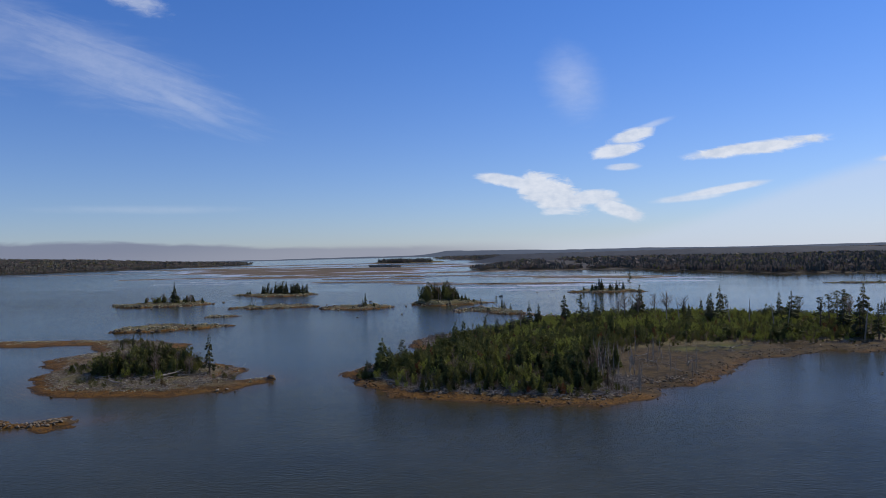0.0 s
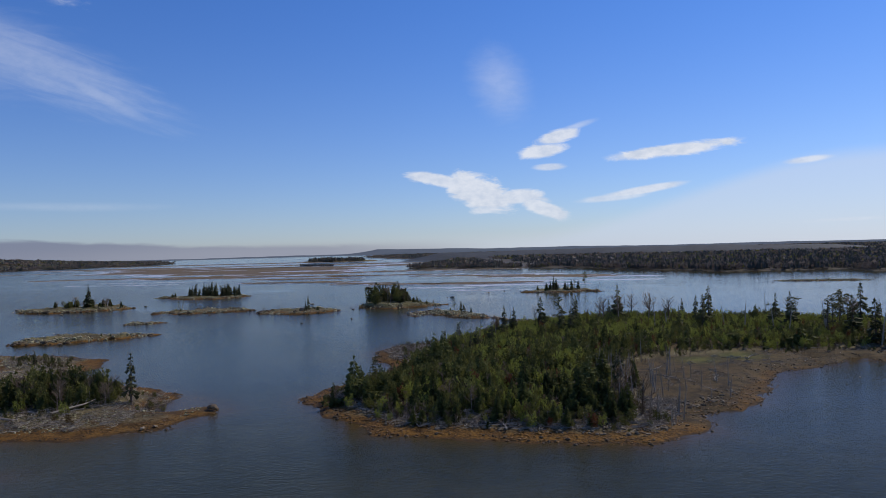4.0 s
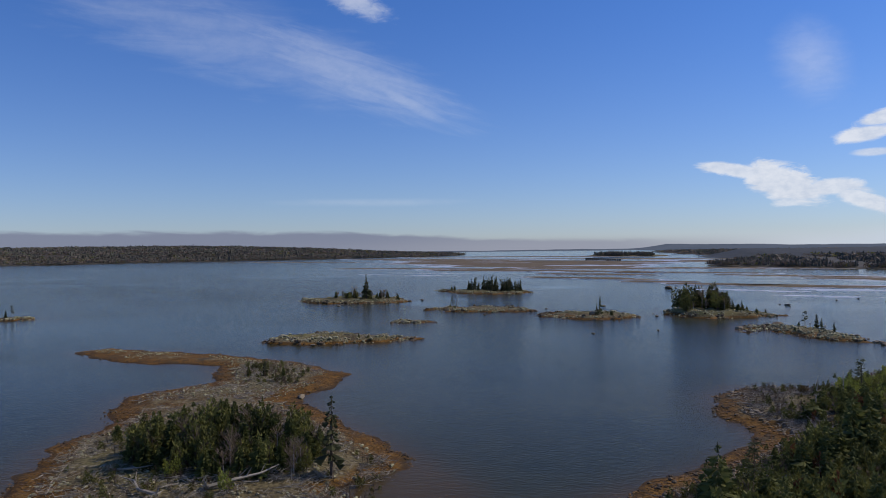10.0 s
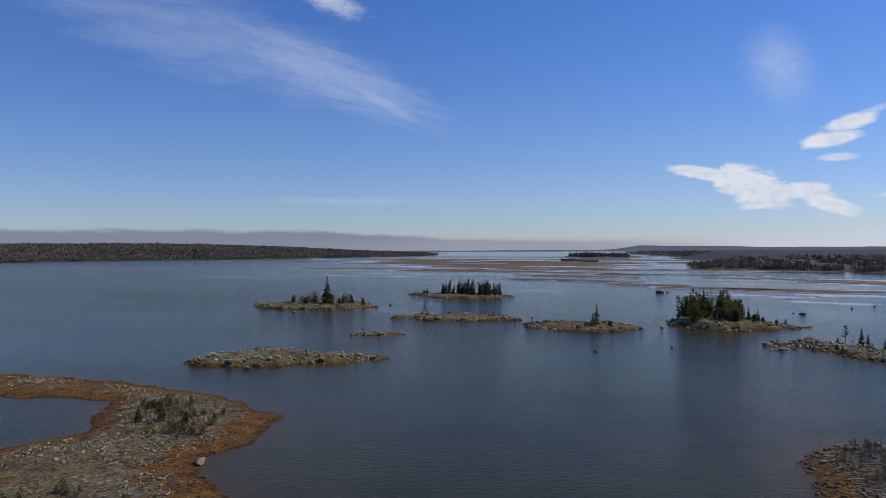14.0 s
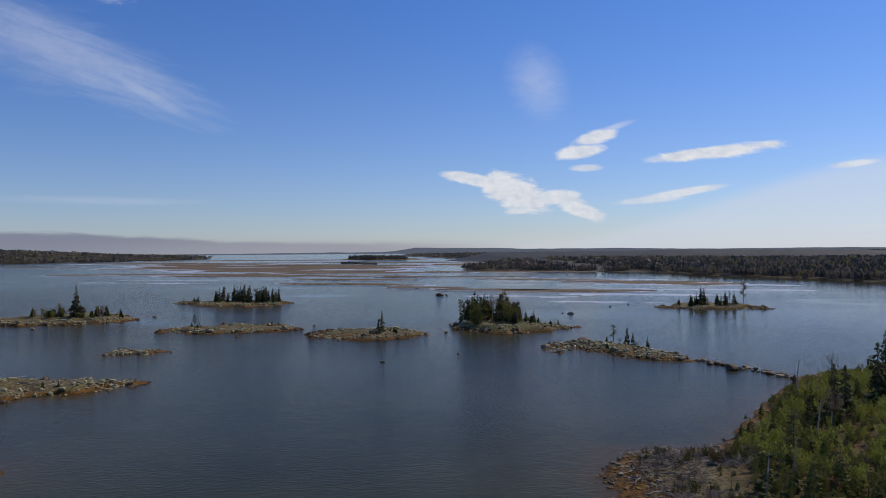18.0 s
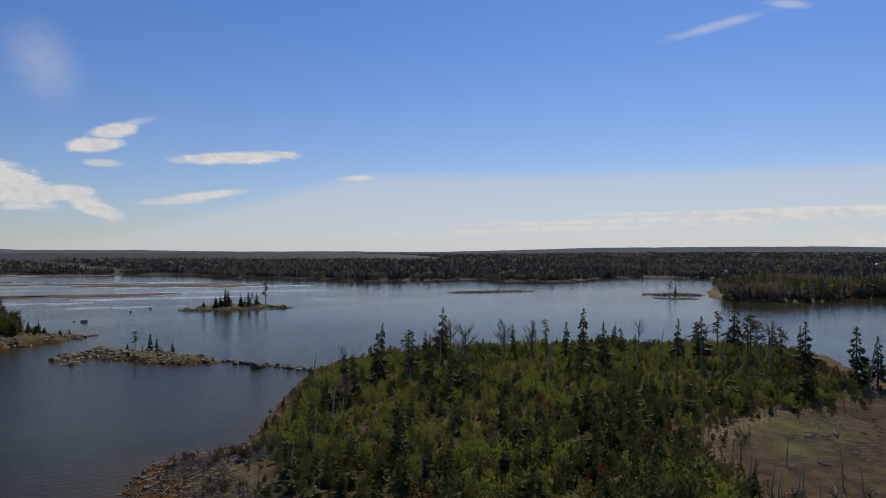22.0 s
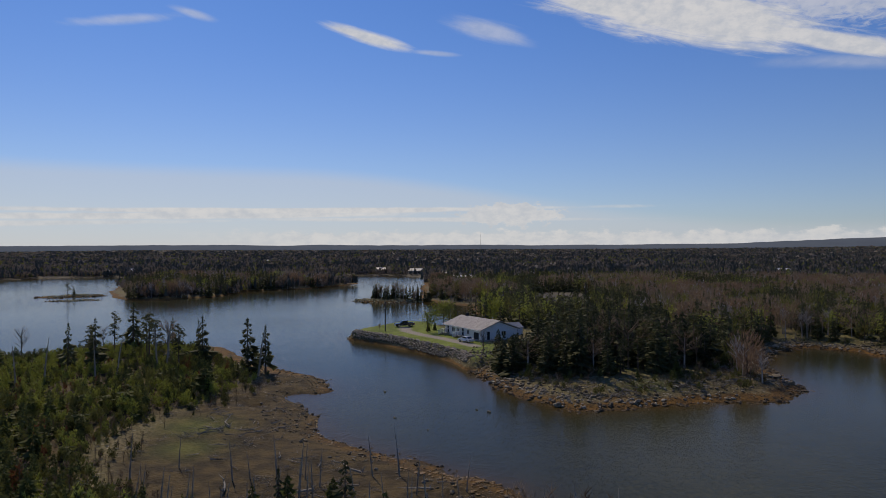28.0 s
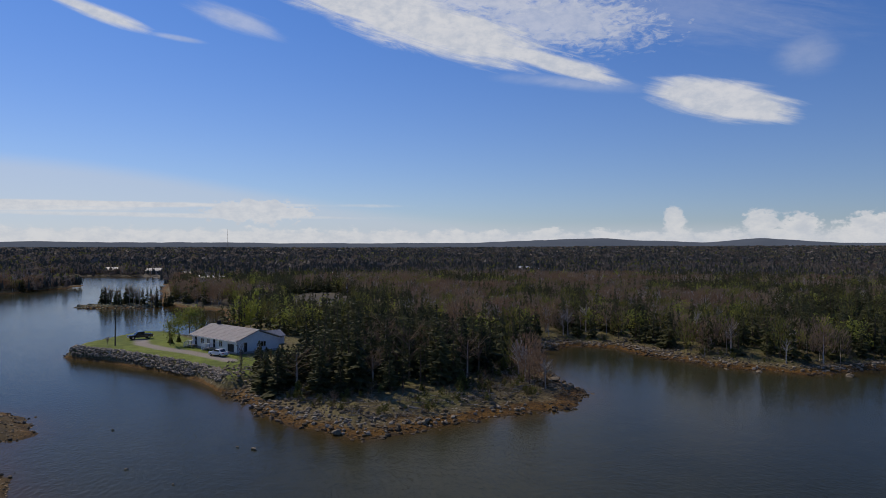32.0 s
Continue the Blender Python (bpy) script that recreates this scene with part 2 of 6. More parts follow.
NEEDLE = leafy("spruce_needles", (0.043, 0.048, 0.024), (0.118, 0.12, 0.052), glow=0.34)
# far needles and twigs: flatter, greyer copies with distance haze in the base colour
NEEDLE_FAR = leafy("hazed_far_spruce_needles", (0.082, 0.086, 0.068), (0.12, 0.12, 0.092), glow=0.3)
FAR_TWIG = leafy("hazed_far_bare_twigs", (0.14, 0.118, 0.097), (0.205, 0.174, 0.145), glow=0.3)
FAR_TWIG_RED = leafy("hazed_far_reddish_twigs", (0.138, 0.107, 0.083), (0.195, 0.152, 0.118), glow=0.3)
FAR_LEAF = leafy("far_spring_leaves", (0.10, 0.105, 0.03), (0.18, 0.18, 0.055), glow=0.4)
NEEDLE_YOUNG = leafy("young_spruce_needles", (0.046, 0.055, 0.018), (0.145, 0.152, 0.044), glow=0.34)
OLIVE = leafy("olive_sapling_leaves", (0.07, 0.072, 0.024), (0.22, 0.215, 0.06), odd=(0.14, 0.085, 0.04), glow=0.22)
LEAF = leafy("spring_leaves", (0.14, 0.162, 0.027), (0.35, 0.365, 0.08), glow=0.28)
LEAF_RED = leafy("budding_maple_leaves", (0.10, 0.035, 0.015), (0.2, 0.09, 0.04), glow=0.3)
TWIG = leafy("bare_twigs", (0.11, 0.078, 0.052), (0.27, 0.205, 0.145), glow=0.4)
TWIG_RED = leafy("reddish_twigs", (0.13, 0.075, 0.048), (0.25, 0.172, 0.115), glow=0.4)
BARK = plain("bark", (0.05, 0.036, 0.026), (0.16, 0.12, 0.09), 0.7, relief=0.4, spread=0.3)
BIRCH = plain("pale_bark", (0.25, 0.22, 0.19), (0.52, 0.48, 0.43), 1.2, spread=0.3)
DEADWOOD = plain("weathered_wood", (0.11, 0.09, 0.07), (0.42, 0.375, 0.30), 0.8, relief=0.3, spread=0.65)
WEED = plain("rockweed", (0.04, 0.02, 0.006), (0.23, 0.115, 0.018), 0.8, rough=0.6, relief=0.6, spread=0.5)
ROCK_LICHEN = plain("lichen_stone", (0.085, 0.075, 0.04), (0.44, 0.41, 0.245), 0.4, relief=0.5, spread=0.65)
ROCK = plain("granite", (0.05, 0.037, 0.022), (0.29, 0.235, 0.16), 0.35, relief=0.5, spread=0.55)
ROCK_PALE = plain("quarried_granite", (0.075, 0.056, 0.037), (0.5, 0.42, 0.31), 0.4, relief=0.5, spread=0.6)
ROCK_DARK = plain("wet_dark_rock", (0.035, 0.025, 0.015), (0.14, 0.10, 0.06), 0.5, rough=0.8, relief=0.5, spread=0.5)
WHITE = plain("white_siding", (0.66, 0.67, 0.68), (0.80, 0.80, 0.79), 0.5, rough=0.55)
ROOF = plain("weathered_shingles", (0.29, 0.265, 0.25), (0.45, 0.42, 0.395), 0.9, relief=0.3, spread=0.25)
CONCRETE = plain("concrete", (0.24, 0.23, 0.22), (0.42, 0.41, 0.39), 0.8, relief=0.2)
DARKGLASS = plain("dark_glass", (0.01, 0.012, 0.015), (0.02, 0.024, 0.03), 1, rough=0.06, spec=0.6)
BLACKPAINT = plain("black_paint", (0.008, 0.009, 0.011), (0.02, 0.021, 0.024), 2, rough=0.2, spec=0.6)
SILVERPAINT = plain("pale_car_paint", (0.55, 0.57, 0.6), (0.66, 0.68, 0.7), 1, rough=0.25, spec=0.6)
RUBBER = plain("tyre_rubber", (0.012, 0.012, 0.012), (0.03, 0.03, 0.03), 5, rough=0.9)
CHROME = plain("bright_metal", (0.5, 0.5, 0.5), (0.65, 0.65, 0.65), 3, rough=0.25, metal=1.0)
REDLENS = plain("red_lamp_lens", (0.25, 0.01, 0.01), (0.35, 0.02, 0.02), 3, rough=0.2)
POLE = plain("tarred_pole_wood", (0.045, 0.036, 0.03), (0.12, 0.10, 0.085), 1.0, relief=0.2)
BOARD = plain("grey_deck_boards", (0.22, 0.2, 0.18), (0.42, 0.39, 0.35), 1.1, relief=0.2)
DARKDOOR = plain("dark_opening", (0.015, 0.015, 0.017), (0.03, 0.03, 0.034), 1, rough=0.7)
CLADGREY = plain("grey_metal_roof", (0.2, 0.205, 0.215), (0.33, 0.335, 0.345), 0.2, rough=0.5)
MARSH = plain("marsh_grass", (0.075, 0.052, 0.024), (0.185, 0.132, 0.065), 0.02, relief=0.4)
# wet mud, lightened so that water glare is part of its colour
PALEMUD = plain("pale_mud_glare", (0.34, 0.33, 0.34), (0.54, 0.53, 0.55), 0.03, rough=0.3)


def ground_material(name, far=False):
    m, g, b = material(name, 0.92, 0.0, 0.2)
    p = place(g)
    z = g.split(p)[2]
    big, mid, fine = g.noise(0.07, p, 4), g.noise(0.45, p, 4), g.noise(3.1, p, 4)
    grit = g.node("ShaderNodeTexVoronoi")
    grit.inputs["Scale"].default_value = 1.9
    g.put(p, grit.inputs["Vector"])
    zz = g.math("ADD", z, g.math("MULTIPLY", g.math("SUBTRACT", mid, 0.5), 0.9))
    weed = g.mix(g.smooth(g.math("ADD", g.math("MULTIPLY", fine, 0.6), g.math("MULTIPLY", mid, 0.4)), 0.36, 0.64), (0.036, 0.018, 0.005), (0.2, 0.098, 0.016))
    weed = g.mix(g.smooth(g.noise(0.21, p, 3), 0.55, 0.7), weed, (0.07, 0.05, 0.026))
    gravel = g.mix(g.smooth(g.math("ADD", g.math("MULTIPLY", fine, 0.5), g.math("MULTIPLY", grit.outputs["Distance"], 0.7)), 0.25, 0.85), (0.045, 0.035, 0.017), (0.175, 0.14, 0.07))
    turf = g.mix(g.smooth(g.math("ADD", g.math("MULTIPLY", big, 0.7), g.math("MULTIPLY", fine, 0.4)), 0.35, 0.75), (0.06, 0.048, 0.018), (0.2, 0.172, 0.07))
    c = g.mix(g.smooth(zz, 0.38, 0.74), weed, gravel)
    c = g.mix(g.math("MULTIPLY", g.smooth(zz, 0.7, 1.2), g.smooth(big, 0.33, 0.58)), c, turf)
    # a dark wet line at the water's edge
    c = g.mix(g.math("MULTIPLY", g.smooth(g.math("ADD", z, g.math("MULTIPLY", fine, 0.12)), 0.22, 0.1), 0.6), c, (0.022, 0.014, 0.007))
    moss = g.math("MULTIPLY", g.smooth(z, 0.9, 1.3), g.smooth(g.noise(0.12, p, 3), 0.5, 0.64))
    c = g.mix(g.math("MULTIPLY", moss, 0.75), c, (0.06, 0.07, 0.022))
    pebble = g.node("ShaderNodeTexVoronoi")
    pebble.inputs["Scale"].default_value = 1.15
    g.put(p, pebble.inputs["Vector"])
    speck = g.math("MULTIPLY", g.math("MULTIPLY", g.smooth(pebble.outputs["Distance"], 0.33, 0.2), g.smooth(mid, 0.44, 0.58)), g.smooth(zz, 0.45, 0.75))
    c = g.mix(g.math("MULTIPLY", speck, 0.75), c, g.mix(fine, (0.14, 0.12, 0.085), (0.46, 0.41, 0.30)))
    if not far:
        # flat: dark mud colour; within the island's wood it paints the trees' shade
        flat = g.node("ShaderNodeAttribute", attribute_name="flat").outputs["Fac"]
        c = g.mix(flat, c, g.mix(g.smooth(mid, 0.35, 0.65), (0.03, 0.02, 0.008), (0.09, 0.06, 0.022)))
        lawn = g.node("ShaderNodeAttribute", attribute_name="lawn").outputs["Fac"]
        c = g.mix(lawn, c, g.mix(g.smooth(g.math("ADD", g.math("MULTIPLY", mid, 0.5), g.math("MULTIPLY", big, 0.5)), 0.35, 0.65), (0.10, 0.135, 0.018), (0.185, 0.23, 0.034)))
        track = g.node("ShaderNodeAttribute", attribute_name="track").outputs["Fac"]
        c = g.mix(track, c, g.mix(fine, (0.22, 0.19, 0.16), (0.38, 0.34, 0.3)))
    g.put(c, b.inputs["Base Color"])
    bump(g, b, g.math("ADD", fine, g.math("MULTIPLY", grit.outputs["Distance"], 0.8)), 0.6, 0.25)
    return m


GROUND = ground_material("shore_ground")
FOREST_FLOOR = plain("forest_floor", (0.035, 0.03, 0.02), (0.085, 0.07, 0.045), 0.05, relief=0.4)


def water_material():
    """Shallow tidal water over olive mud: wind-ruffled, with smooth slicks that drift in long lines."""
    m, g, b = material("sea_water", 0.1, 0.0, 0.12)
    p = place(g)
    x, y, z = g.split(p)
    wind = g.vec(g.math("MULTIPLY", x, 0.5), g.math("MULTIPLY", y, 1.0))
    patch = g.smooth(g.noise(0.006, g.vec(g.math("MULTIPLY", x, 0.6), y), 4, 0.55, 0.6), 0.42, 0.6)
    line = g.noise(0.011, g.vec(g.math("ADD", g.math("MULTIPLY", x, 0.35), g.math("MULTIPLY", y, 0.2)), y), 5, 0.6, 1.6)
    slick = g.math("MULTIPLY", g.smooth(line, 0.55, 0.66), g.smooth(y, 250, 420))
    waves = g.math("ADD", g.noise(1.9, wind, 4, 0.65, 0.6), g.math("MULTIPLY", g.noise(0.23, g.vec(x, y), 3, 0.6, 0.8), 0.3))
    n = g.node("ShaderNodeBump")
    open_bay = g.math("MULTIPLY", g.smooth(y, 200, 420), g.smooth(x, 10, -90))
    ruffle = g.math("ADD", g.math("ADD", 0.17, g.math("MULTIPLY", patch, 0.2)), g.math("MULTIPLY", open_bay, 0.34))
    ruffle = g.math("MULTIPLY", ruffle, g.math("SUBTRACT", 1.0, g.math("MULTIPLY", g.smooth(x, 20, 130), 0.5)))
    g.put(g.math("MULTIPLY", ruffle, g.math("SUBTRACT", 1.0, g.math("MULTIPLY", slick, 0.8))), n.inputs["Strength"])
    n.inputs["Distance"].default_value = 0.26
    g.put(waves, n.inputs["Height"])
    g.put(n.outputs[0], b.inputs["Normal"])
    b.inputs["IOR"].default_value = 1.24
    shallow = g.node("ShaderNodeAttribute", attribute_name="shallow").outputs["Fac"]
    shallow = g.math("MULTIPLY", shallow, g.math("ADD", 0.55, g.math("MULTIPLY", g.noise(0.35, p, 4), 0.9)), clamp=True)
    bed = g.math("ADD", g.math("MULTIPLY", g.noise(0.02, p, 3), 0.7), g.math("MULTIPLY", g.noise(0.3, p, 4), 0.3))
    deep = g.mix(g.smooth(bed, 0.35, 0.65), (0.028, 0.031, 0.017), (0.045, 0.046, 0.025))
    g.put(g.mix(shallow, deep, (0.066, 0.044, 0.016)), b.inputs["Base Color"])
    return m


WATER = water_material()


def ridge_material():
    """Wooded hills at the edge of sight; the haze of miles of air is painted into colour and glow."""
    m, g, b = material("hazed_distant_hills", 1.0, 0.0, 0.0)
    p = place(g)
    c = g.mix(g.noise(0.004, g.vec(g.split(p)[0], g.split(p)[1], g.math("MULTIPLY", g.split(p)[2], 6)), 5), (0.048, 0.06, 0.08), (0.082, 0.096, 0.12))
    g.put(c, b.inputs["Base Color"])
    # emission lifts the hills the way haze would
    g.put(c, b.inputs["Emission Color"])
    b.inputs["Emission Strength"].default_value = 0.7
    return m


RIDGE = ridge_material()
# the air's haze over these woods is put into the grey base colour
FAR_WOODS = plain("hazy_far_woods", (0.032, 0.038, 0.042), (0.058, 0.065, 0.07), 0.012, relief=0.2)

# ---- plan of the shores, metres ----
BIG = [(-29, 149), (-23, 138), (-14, 123), (-2, 119), (10, 116), (21, 113), (31, 118), (33, 128), (44, 133), (52, 146), (57.5, 153), (63, 159.5), (72, 164.5), (80, 168.5),
       (90, 168), (99, 172), (108, 185), (122, 198), (138, 213), (134, 232), (112, 252), (88, 268), (62, 274), (40, 270), (29, 262), (19, 247), (6, 226),
       (-3, 214), (-16, 214), (-20, 204), (-18, 190), (-13, 178), (-20, 163)]
LEFT = [(-167, 213), (-145, 204.5), (-119, 205), (-106, 190), (-113, 174), (-101, 159), (-97, 146), (-86, 129), (-74, 126), (-57, 125.5), (-46, 131), (-40, 141),
        (-44, 148), (-51, 155), (-62, 164), (-72, 172), (-84, 183), (-84, 195), (-88, 206), (-100, 214), (-119, 218), (-142, 222), (-163, 220)]
BAR = [(-59, 108), (-65, 102), (-78, 95), (-97, 88), (-100, 95), (-78, 107)]
MAIN = [(-30, 1000), (95, 880), (180, 830), (183, 760), (230, 690), (245, 626), (305, 605), (342, 606), (334, 556), (387, 531), (440, 560), (505, 556), (535, 487),
        (590, 420), (612, 330), (600, 285), (583, 256), (520, 232), (474, 226), (400, 214), (345, 202), (312, 197), (292, 189), (270, 166), (240, 160.5), (212, 156.5), (197, 157), (189, 166), (187, 177),
        (166, 185), (157, 184.5), (148, 173), (136, 161), (124, 151), (110, 145), (97, 140), (88, 133), (80, 127), (84, 117), (88, 107), (92, 95), (103, 87),
        (113, 88), (127, 88), (147, 81), (158, 71), (153, 61), (135, 56), (121, 49), (112, 39), (114, 27), (118, 0), (90, -80), (0, -300),
        (-200, -700)]
MAIN += [(-400, -4700), (4700, -4700), (4700, 4700), (-330, 4700), (-180, 2600), (60, 1500)]
WEST = [(-1279, 1131), (-1211, 1346), (-1064, 1541), (-905, 1876), (-800, 2300), (-1000, 2848), (-1600, 4700), (-4700, 4700), (-4700, -1500), (-1900, 200), (-1500, 800)]
HEADLAND = [(284, 336), (287, 314), (315, 301), (357, 308), (385, 282), (430, 270), (462, 270), (480, 285), (530, 350), (470, 420), (400, 415), (325, 372)]


def oval(cx, cy, rx, ry, turn, n=14):
    c, s = math.cos(radians(turn)), math.sin(radians(turn))
    return [(cx + rx * math.cos(a) * c - ry * math.sin(a) * s, cy + rx * math.cos(a) * s + ry * math.sin(a) * c) for a in (2 * math.pi * k / n for k in range(n))]


# name of islet: centre, half axes, turn, height
ISLETS = {
    "pine": (-181, 385, 28, 19, 3, 1.8), "long": (-115, 253, 20, 10, 20, 1.5), "small": (-114, 299, 6.5, 4.5, 0, 0.8), "grove": (-134, 459, 23, 17, 8, 1.6),
    "tail": (-161, 467, 11, 5, -10, 0.8), "strip": (-106, 352, 22, 12, 4, 1.2), "lone": (-60, 335, 17.5, 12, 5, 1.4), "hump": (-21, 355, 18, 18, 10, 2.4),
    "hump_end": (-8, 352, 9, 8, 0, 1.0), "rocky": (5, 299, 18, 6.5, -58, 1.3), "east": (72, 425, 22, 13, -8, 1.5), "bar_north": (238, 455, 27, 7, -18, 0.7),
    "knoll": (302, 376, 14, 7, -40, 1.0), "bar_head": (277, 356, 12, 4, -60, 0.7), "channel": (296, 204, 21, 10, 95, 1.6), "west_tree": (-268, 272, 16, 7, 28, 1.0),
    "west_low": (-485, 420, 14, 5, 20, 0.6), "marsh_knob": (-82, 770, 32, 10, 0, 1.0), "marsh_wood": (-225, 1900, 100, 60, -5, 3.0), "stones": (-10, 305, 6, 3.5, 60, 0.9),
}
ISLET_PLANS = {k: oval(*v[:5]) for k, v in ISLETS.items()}
TABLE = np.random.RandomState(5).rand(256, 256)


def rough(x, y, size, shift=0):
    """Smooth random relief between 0 and 1, of a given grain in metres."""
    u, v = np.asarray(x) / size + 37.3 * shift, np.asarray(y) / size + 11.7 * shift
    i, j = np.floor(u).astype(int), np.floor(v).astype(int)
    a, b = u - i, v - j
    a, b = a * a * (3 - 2 * a), b * b * (3 - 2 * b)
    t = lambda p, q: TABLE[p % 256, q % 256]
    return (t(i, j) * (1 - a) + t(i + 1, j) * a) * (1 - b) + (t(i, j + 1) * (1 - a) + t(i + 1, j + 1) * a) * b


def inside(plan, x, y):
    """How far a place lies inside a shore line; negative outside."""
    x, y = np.asarray(x, float), np.asarray(y, float)
    if x.size < 9:
        p = np.array(plan, float)
        e, u, v = np.roll(p, -1, 0) - p, x[..., None] - p[:, 0], y[..., None] - p[:, 1]
        k = np.minimum(np.maximum((u * e[:, 0] + v * e[:, 1]) / (e * e).sum(1), 0), 1)
        gap = ((u - k * e[:, 0]) ** 2 + (v - k * e[:, 1]) ** 2).min(-1)
        cross = ((v < 0) != (v < e[:, 1])) & (u < e[:, 0] * v / np.where(e[:, 1] == 0, 1, e[:, 1]))
        return np.sqrt(gap) * np.where(cross.sum(-1) % 2 == 1, 1, -1)
    far, odd = np.full(x.shape, 1e9), np.zeros(x.shape, bool)
    for (ax, ay), (bx, by) in zip(plan, plan[1:] + plan[:1]):
        ex, ey = bx - ax, by - ay
        k = np.clip(((x - ax) * ex + (y - ay) * ey) / (ex * ex + ey * ey), 0, 1)
        far = np.minimum(far, (x - ax - k * ex) ** 2 + (y - ay - k * ey) ** 2)
        if ay != by:
            odd ^= ((ay > y) != (by > y)) & (x < ex * (y - ay) / ey + ax)
    return np.sqrt(far) * np.where(odd, 1, -1)


def ragged(plan, x, y, k=1.0):
    return inside(plan, x, y) + k * (3.2 * (rough(x, y, 7, 1) - 0.5) + 1.6 * (rough(x, y, 2.6, 2) - 0.5))


def step(v, lo, hi):
    t = np.clip((v - lo) / (hi - lo), 0, 1)
    return t * t * (3 - 2 * t)


def beach(d, top, width):
    return np.where(d > 0, top * (1 - np.exp(-np.maximum(d, 0) / width)), 0.16 * np.maximum(d, -9))


def mesh_from(name, verts, faces, mats, smooth=False, index=None):
    me = bpy.data.meshes.new(name)
    verts, faces = np.asarray(verts, np.float32), np.asarray(faces, np.int32)
    n, k = faces.shape
    me.vertices.add(len(verts))
    me.vertices.foreach_set("co", verts.ravel())
    me.loops.add(n * k)
    me.loops.foreach_set("vertex_index", faces.ravel())
    me.polygons.add(n)
    me.polygons.foreach_set("loop_start", np.arange(0, n * k, k, dtype=np.int32))
    for m in mats:
        me.materials.append(m)
    if index is not None:
        me.polygons.foreach_set("material_index", np.asarray(index, np.int32))
    me.polygons.foreach_set("use_smooth", np.full(n, smooth))
    me.update(calc_edges=True)
    return me


def attribute(me, name, values):
    me.attributes.new(name, "FLOAT", "POINT").data.foreach_set("value", np.asarray(values, np.float32).ravel())


def sheet(name, xs, ys, height, keep=None, mat=None, extra=()):
    """A grid of ground over xs and ys; keep says which vertices matter."""
    X, Y = np.meshgrid(xs, ys)
    Z = height(X, Y)
    ny, nx = X.shape
    ids = np.arange(nx * ny).reshape(ny, nx)
    quads = np.stack([ids[:-1, :-1], ids[:-1, 1:], ids[1:, 1:], ids[1:, :-1]], -1).reshape(-1, 4)
    if keep is not None:
        quads = quads[keep(X, Y).ravel()[quads].any(1)]
    used, flat = np.unique(quads, return_inverse=True)
    verts = np.stack([X.ravel(), Y.ravel(), Z.ravel()], 1)[used]
    me = mesh_from(name, verts, flat.reshape(-1, 4), [mat or GROUND], True)
    for key, fn in extra:
        attribute(me, key, fn(verts[:, 0], verts[:, 1]))
    return new(name, me)


# the wooded part and the drowned flat of the big island
WOOD = [(-24, 142), (-12, 128), (-2, 123.5), (8, 120.5), (18, 120), (24, 124), (24, 140), (26, 160), (33, 171), (44, 178), (53, 184), (66, 182), (84, 181), (98, 184),
        (118, 202), (130, 214), (126, 230), (106, 248), (86, 262), (60, 268), (40, 265.5), (24.5, 255), (11, 235), (2.5, 219), (-7, 206), (-12, 190), (-8, 178), (-15, 164), (-22, 152)]
LAWN = [(157.5, 183), (148.8, 171.8), (137.6, 160.5), (125.2, 150.2), (115, 146), (120, 141), (134, 143), (150, 150), (166, 160), (185, 170), (186, 176), (166, 182.5)]
TRACK = [(168, 172), (160, 170), (152, 164), (146, 158), (138, 151.5), (133, 148)]


def along(line, x, y):
    far = np.full(np.shape(x), 1e9)
    for (ax, ay), (bx, by) in zip(line, line[1:]):
        ex, ey = bx - ax, by - ay
        k = np.clip(((x - ax) * ex + (y - ay) * ey) / (ex * ex + ey * ey), 0, 1)
        far = np.minimum(far, np.hypot(x - ax - k * ex, y - ay - k * ey))
    return far


def pool(x, y, cx, cy, r):
    return np.exp(-((x - cx) ** 2 + (y - cy) ** 2) / (r * r))


def big_height(x, y):
    d = ragged(BIG, x, y)
    w = inside(WOOD, x, y)
    h = beach(d, 0.8, 4.2) + 0.25 * (rough(x, y, 5, 3) - 0.5) * step(d, 0, 3)
    h = h + step(w, -2, 10) * (0.5 + 0.5 * rough(x, y, 18, 4)) + 0.9 * np.exp(-(((x - 108) / 24) ** 2 + ((y - 214) / 22) ** 2)) * step(w, 0, 8)
    h = h + 0.5 * step(w, 0, 25) * np.exp(-(((x - 15) / 45) ** 2 + ((y - 185) / 45) ** 2))
    return h - 0.9 * pool(x, y, 84, 171, 3.2) - 0.8 * pool(x, y, 76, 175, 2.4) - 0.7 * pool(x, y, 93, 178, 2.6) - 0.6 * pool(x, y, 40, 137, 2.2)


def left_height(x, y):
    d = ragged(LEFT, x, y)
    core = np.exp(-(((x + 74) / 15) ** 2 + ((y - 148) / 12) ** 2)) + 0.5 * np.exp(-(((x + 99) / 10) ** 2 + ((y - 200) / 10) ** 2))
    h = beach(d, 0.7, 5.0) + 0.9 * core * step(d, 0, 6) + 0.25 * (rough(x, y, 4, 5) - 0.5) * step(d, 0, 3)
    return h - 1.6 * pool(x, y, -51, 147, 4.6) - 0.5 * pool(x, y, -56, 143, 2.5)


def islet_height(plan, top):
    return lambda x, y: beach(ragged(plan, x, y, 2.9 if top > 0.75 else 1.3) - 1.2, 0.72 * top, 2.6) + 0.7 * top * (rough(x, y, 3, 6) - 0.5) * step(inside(plan, x, y), 0, 3)


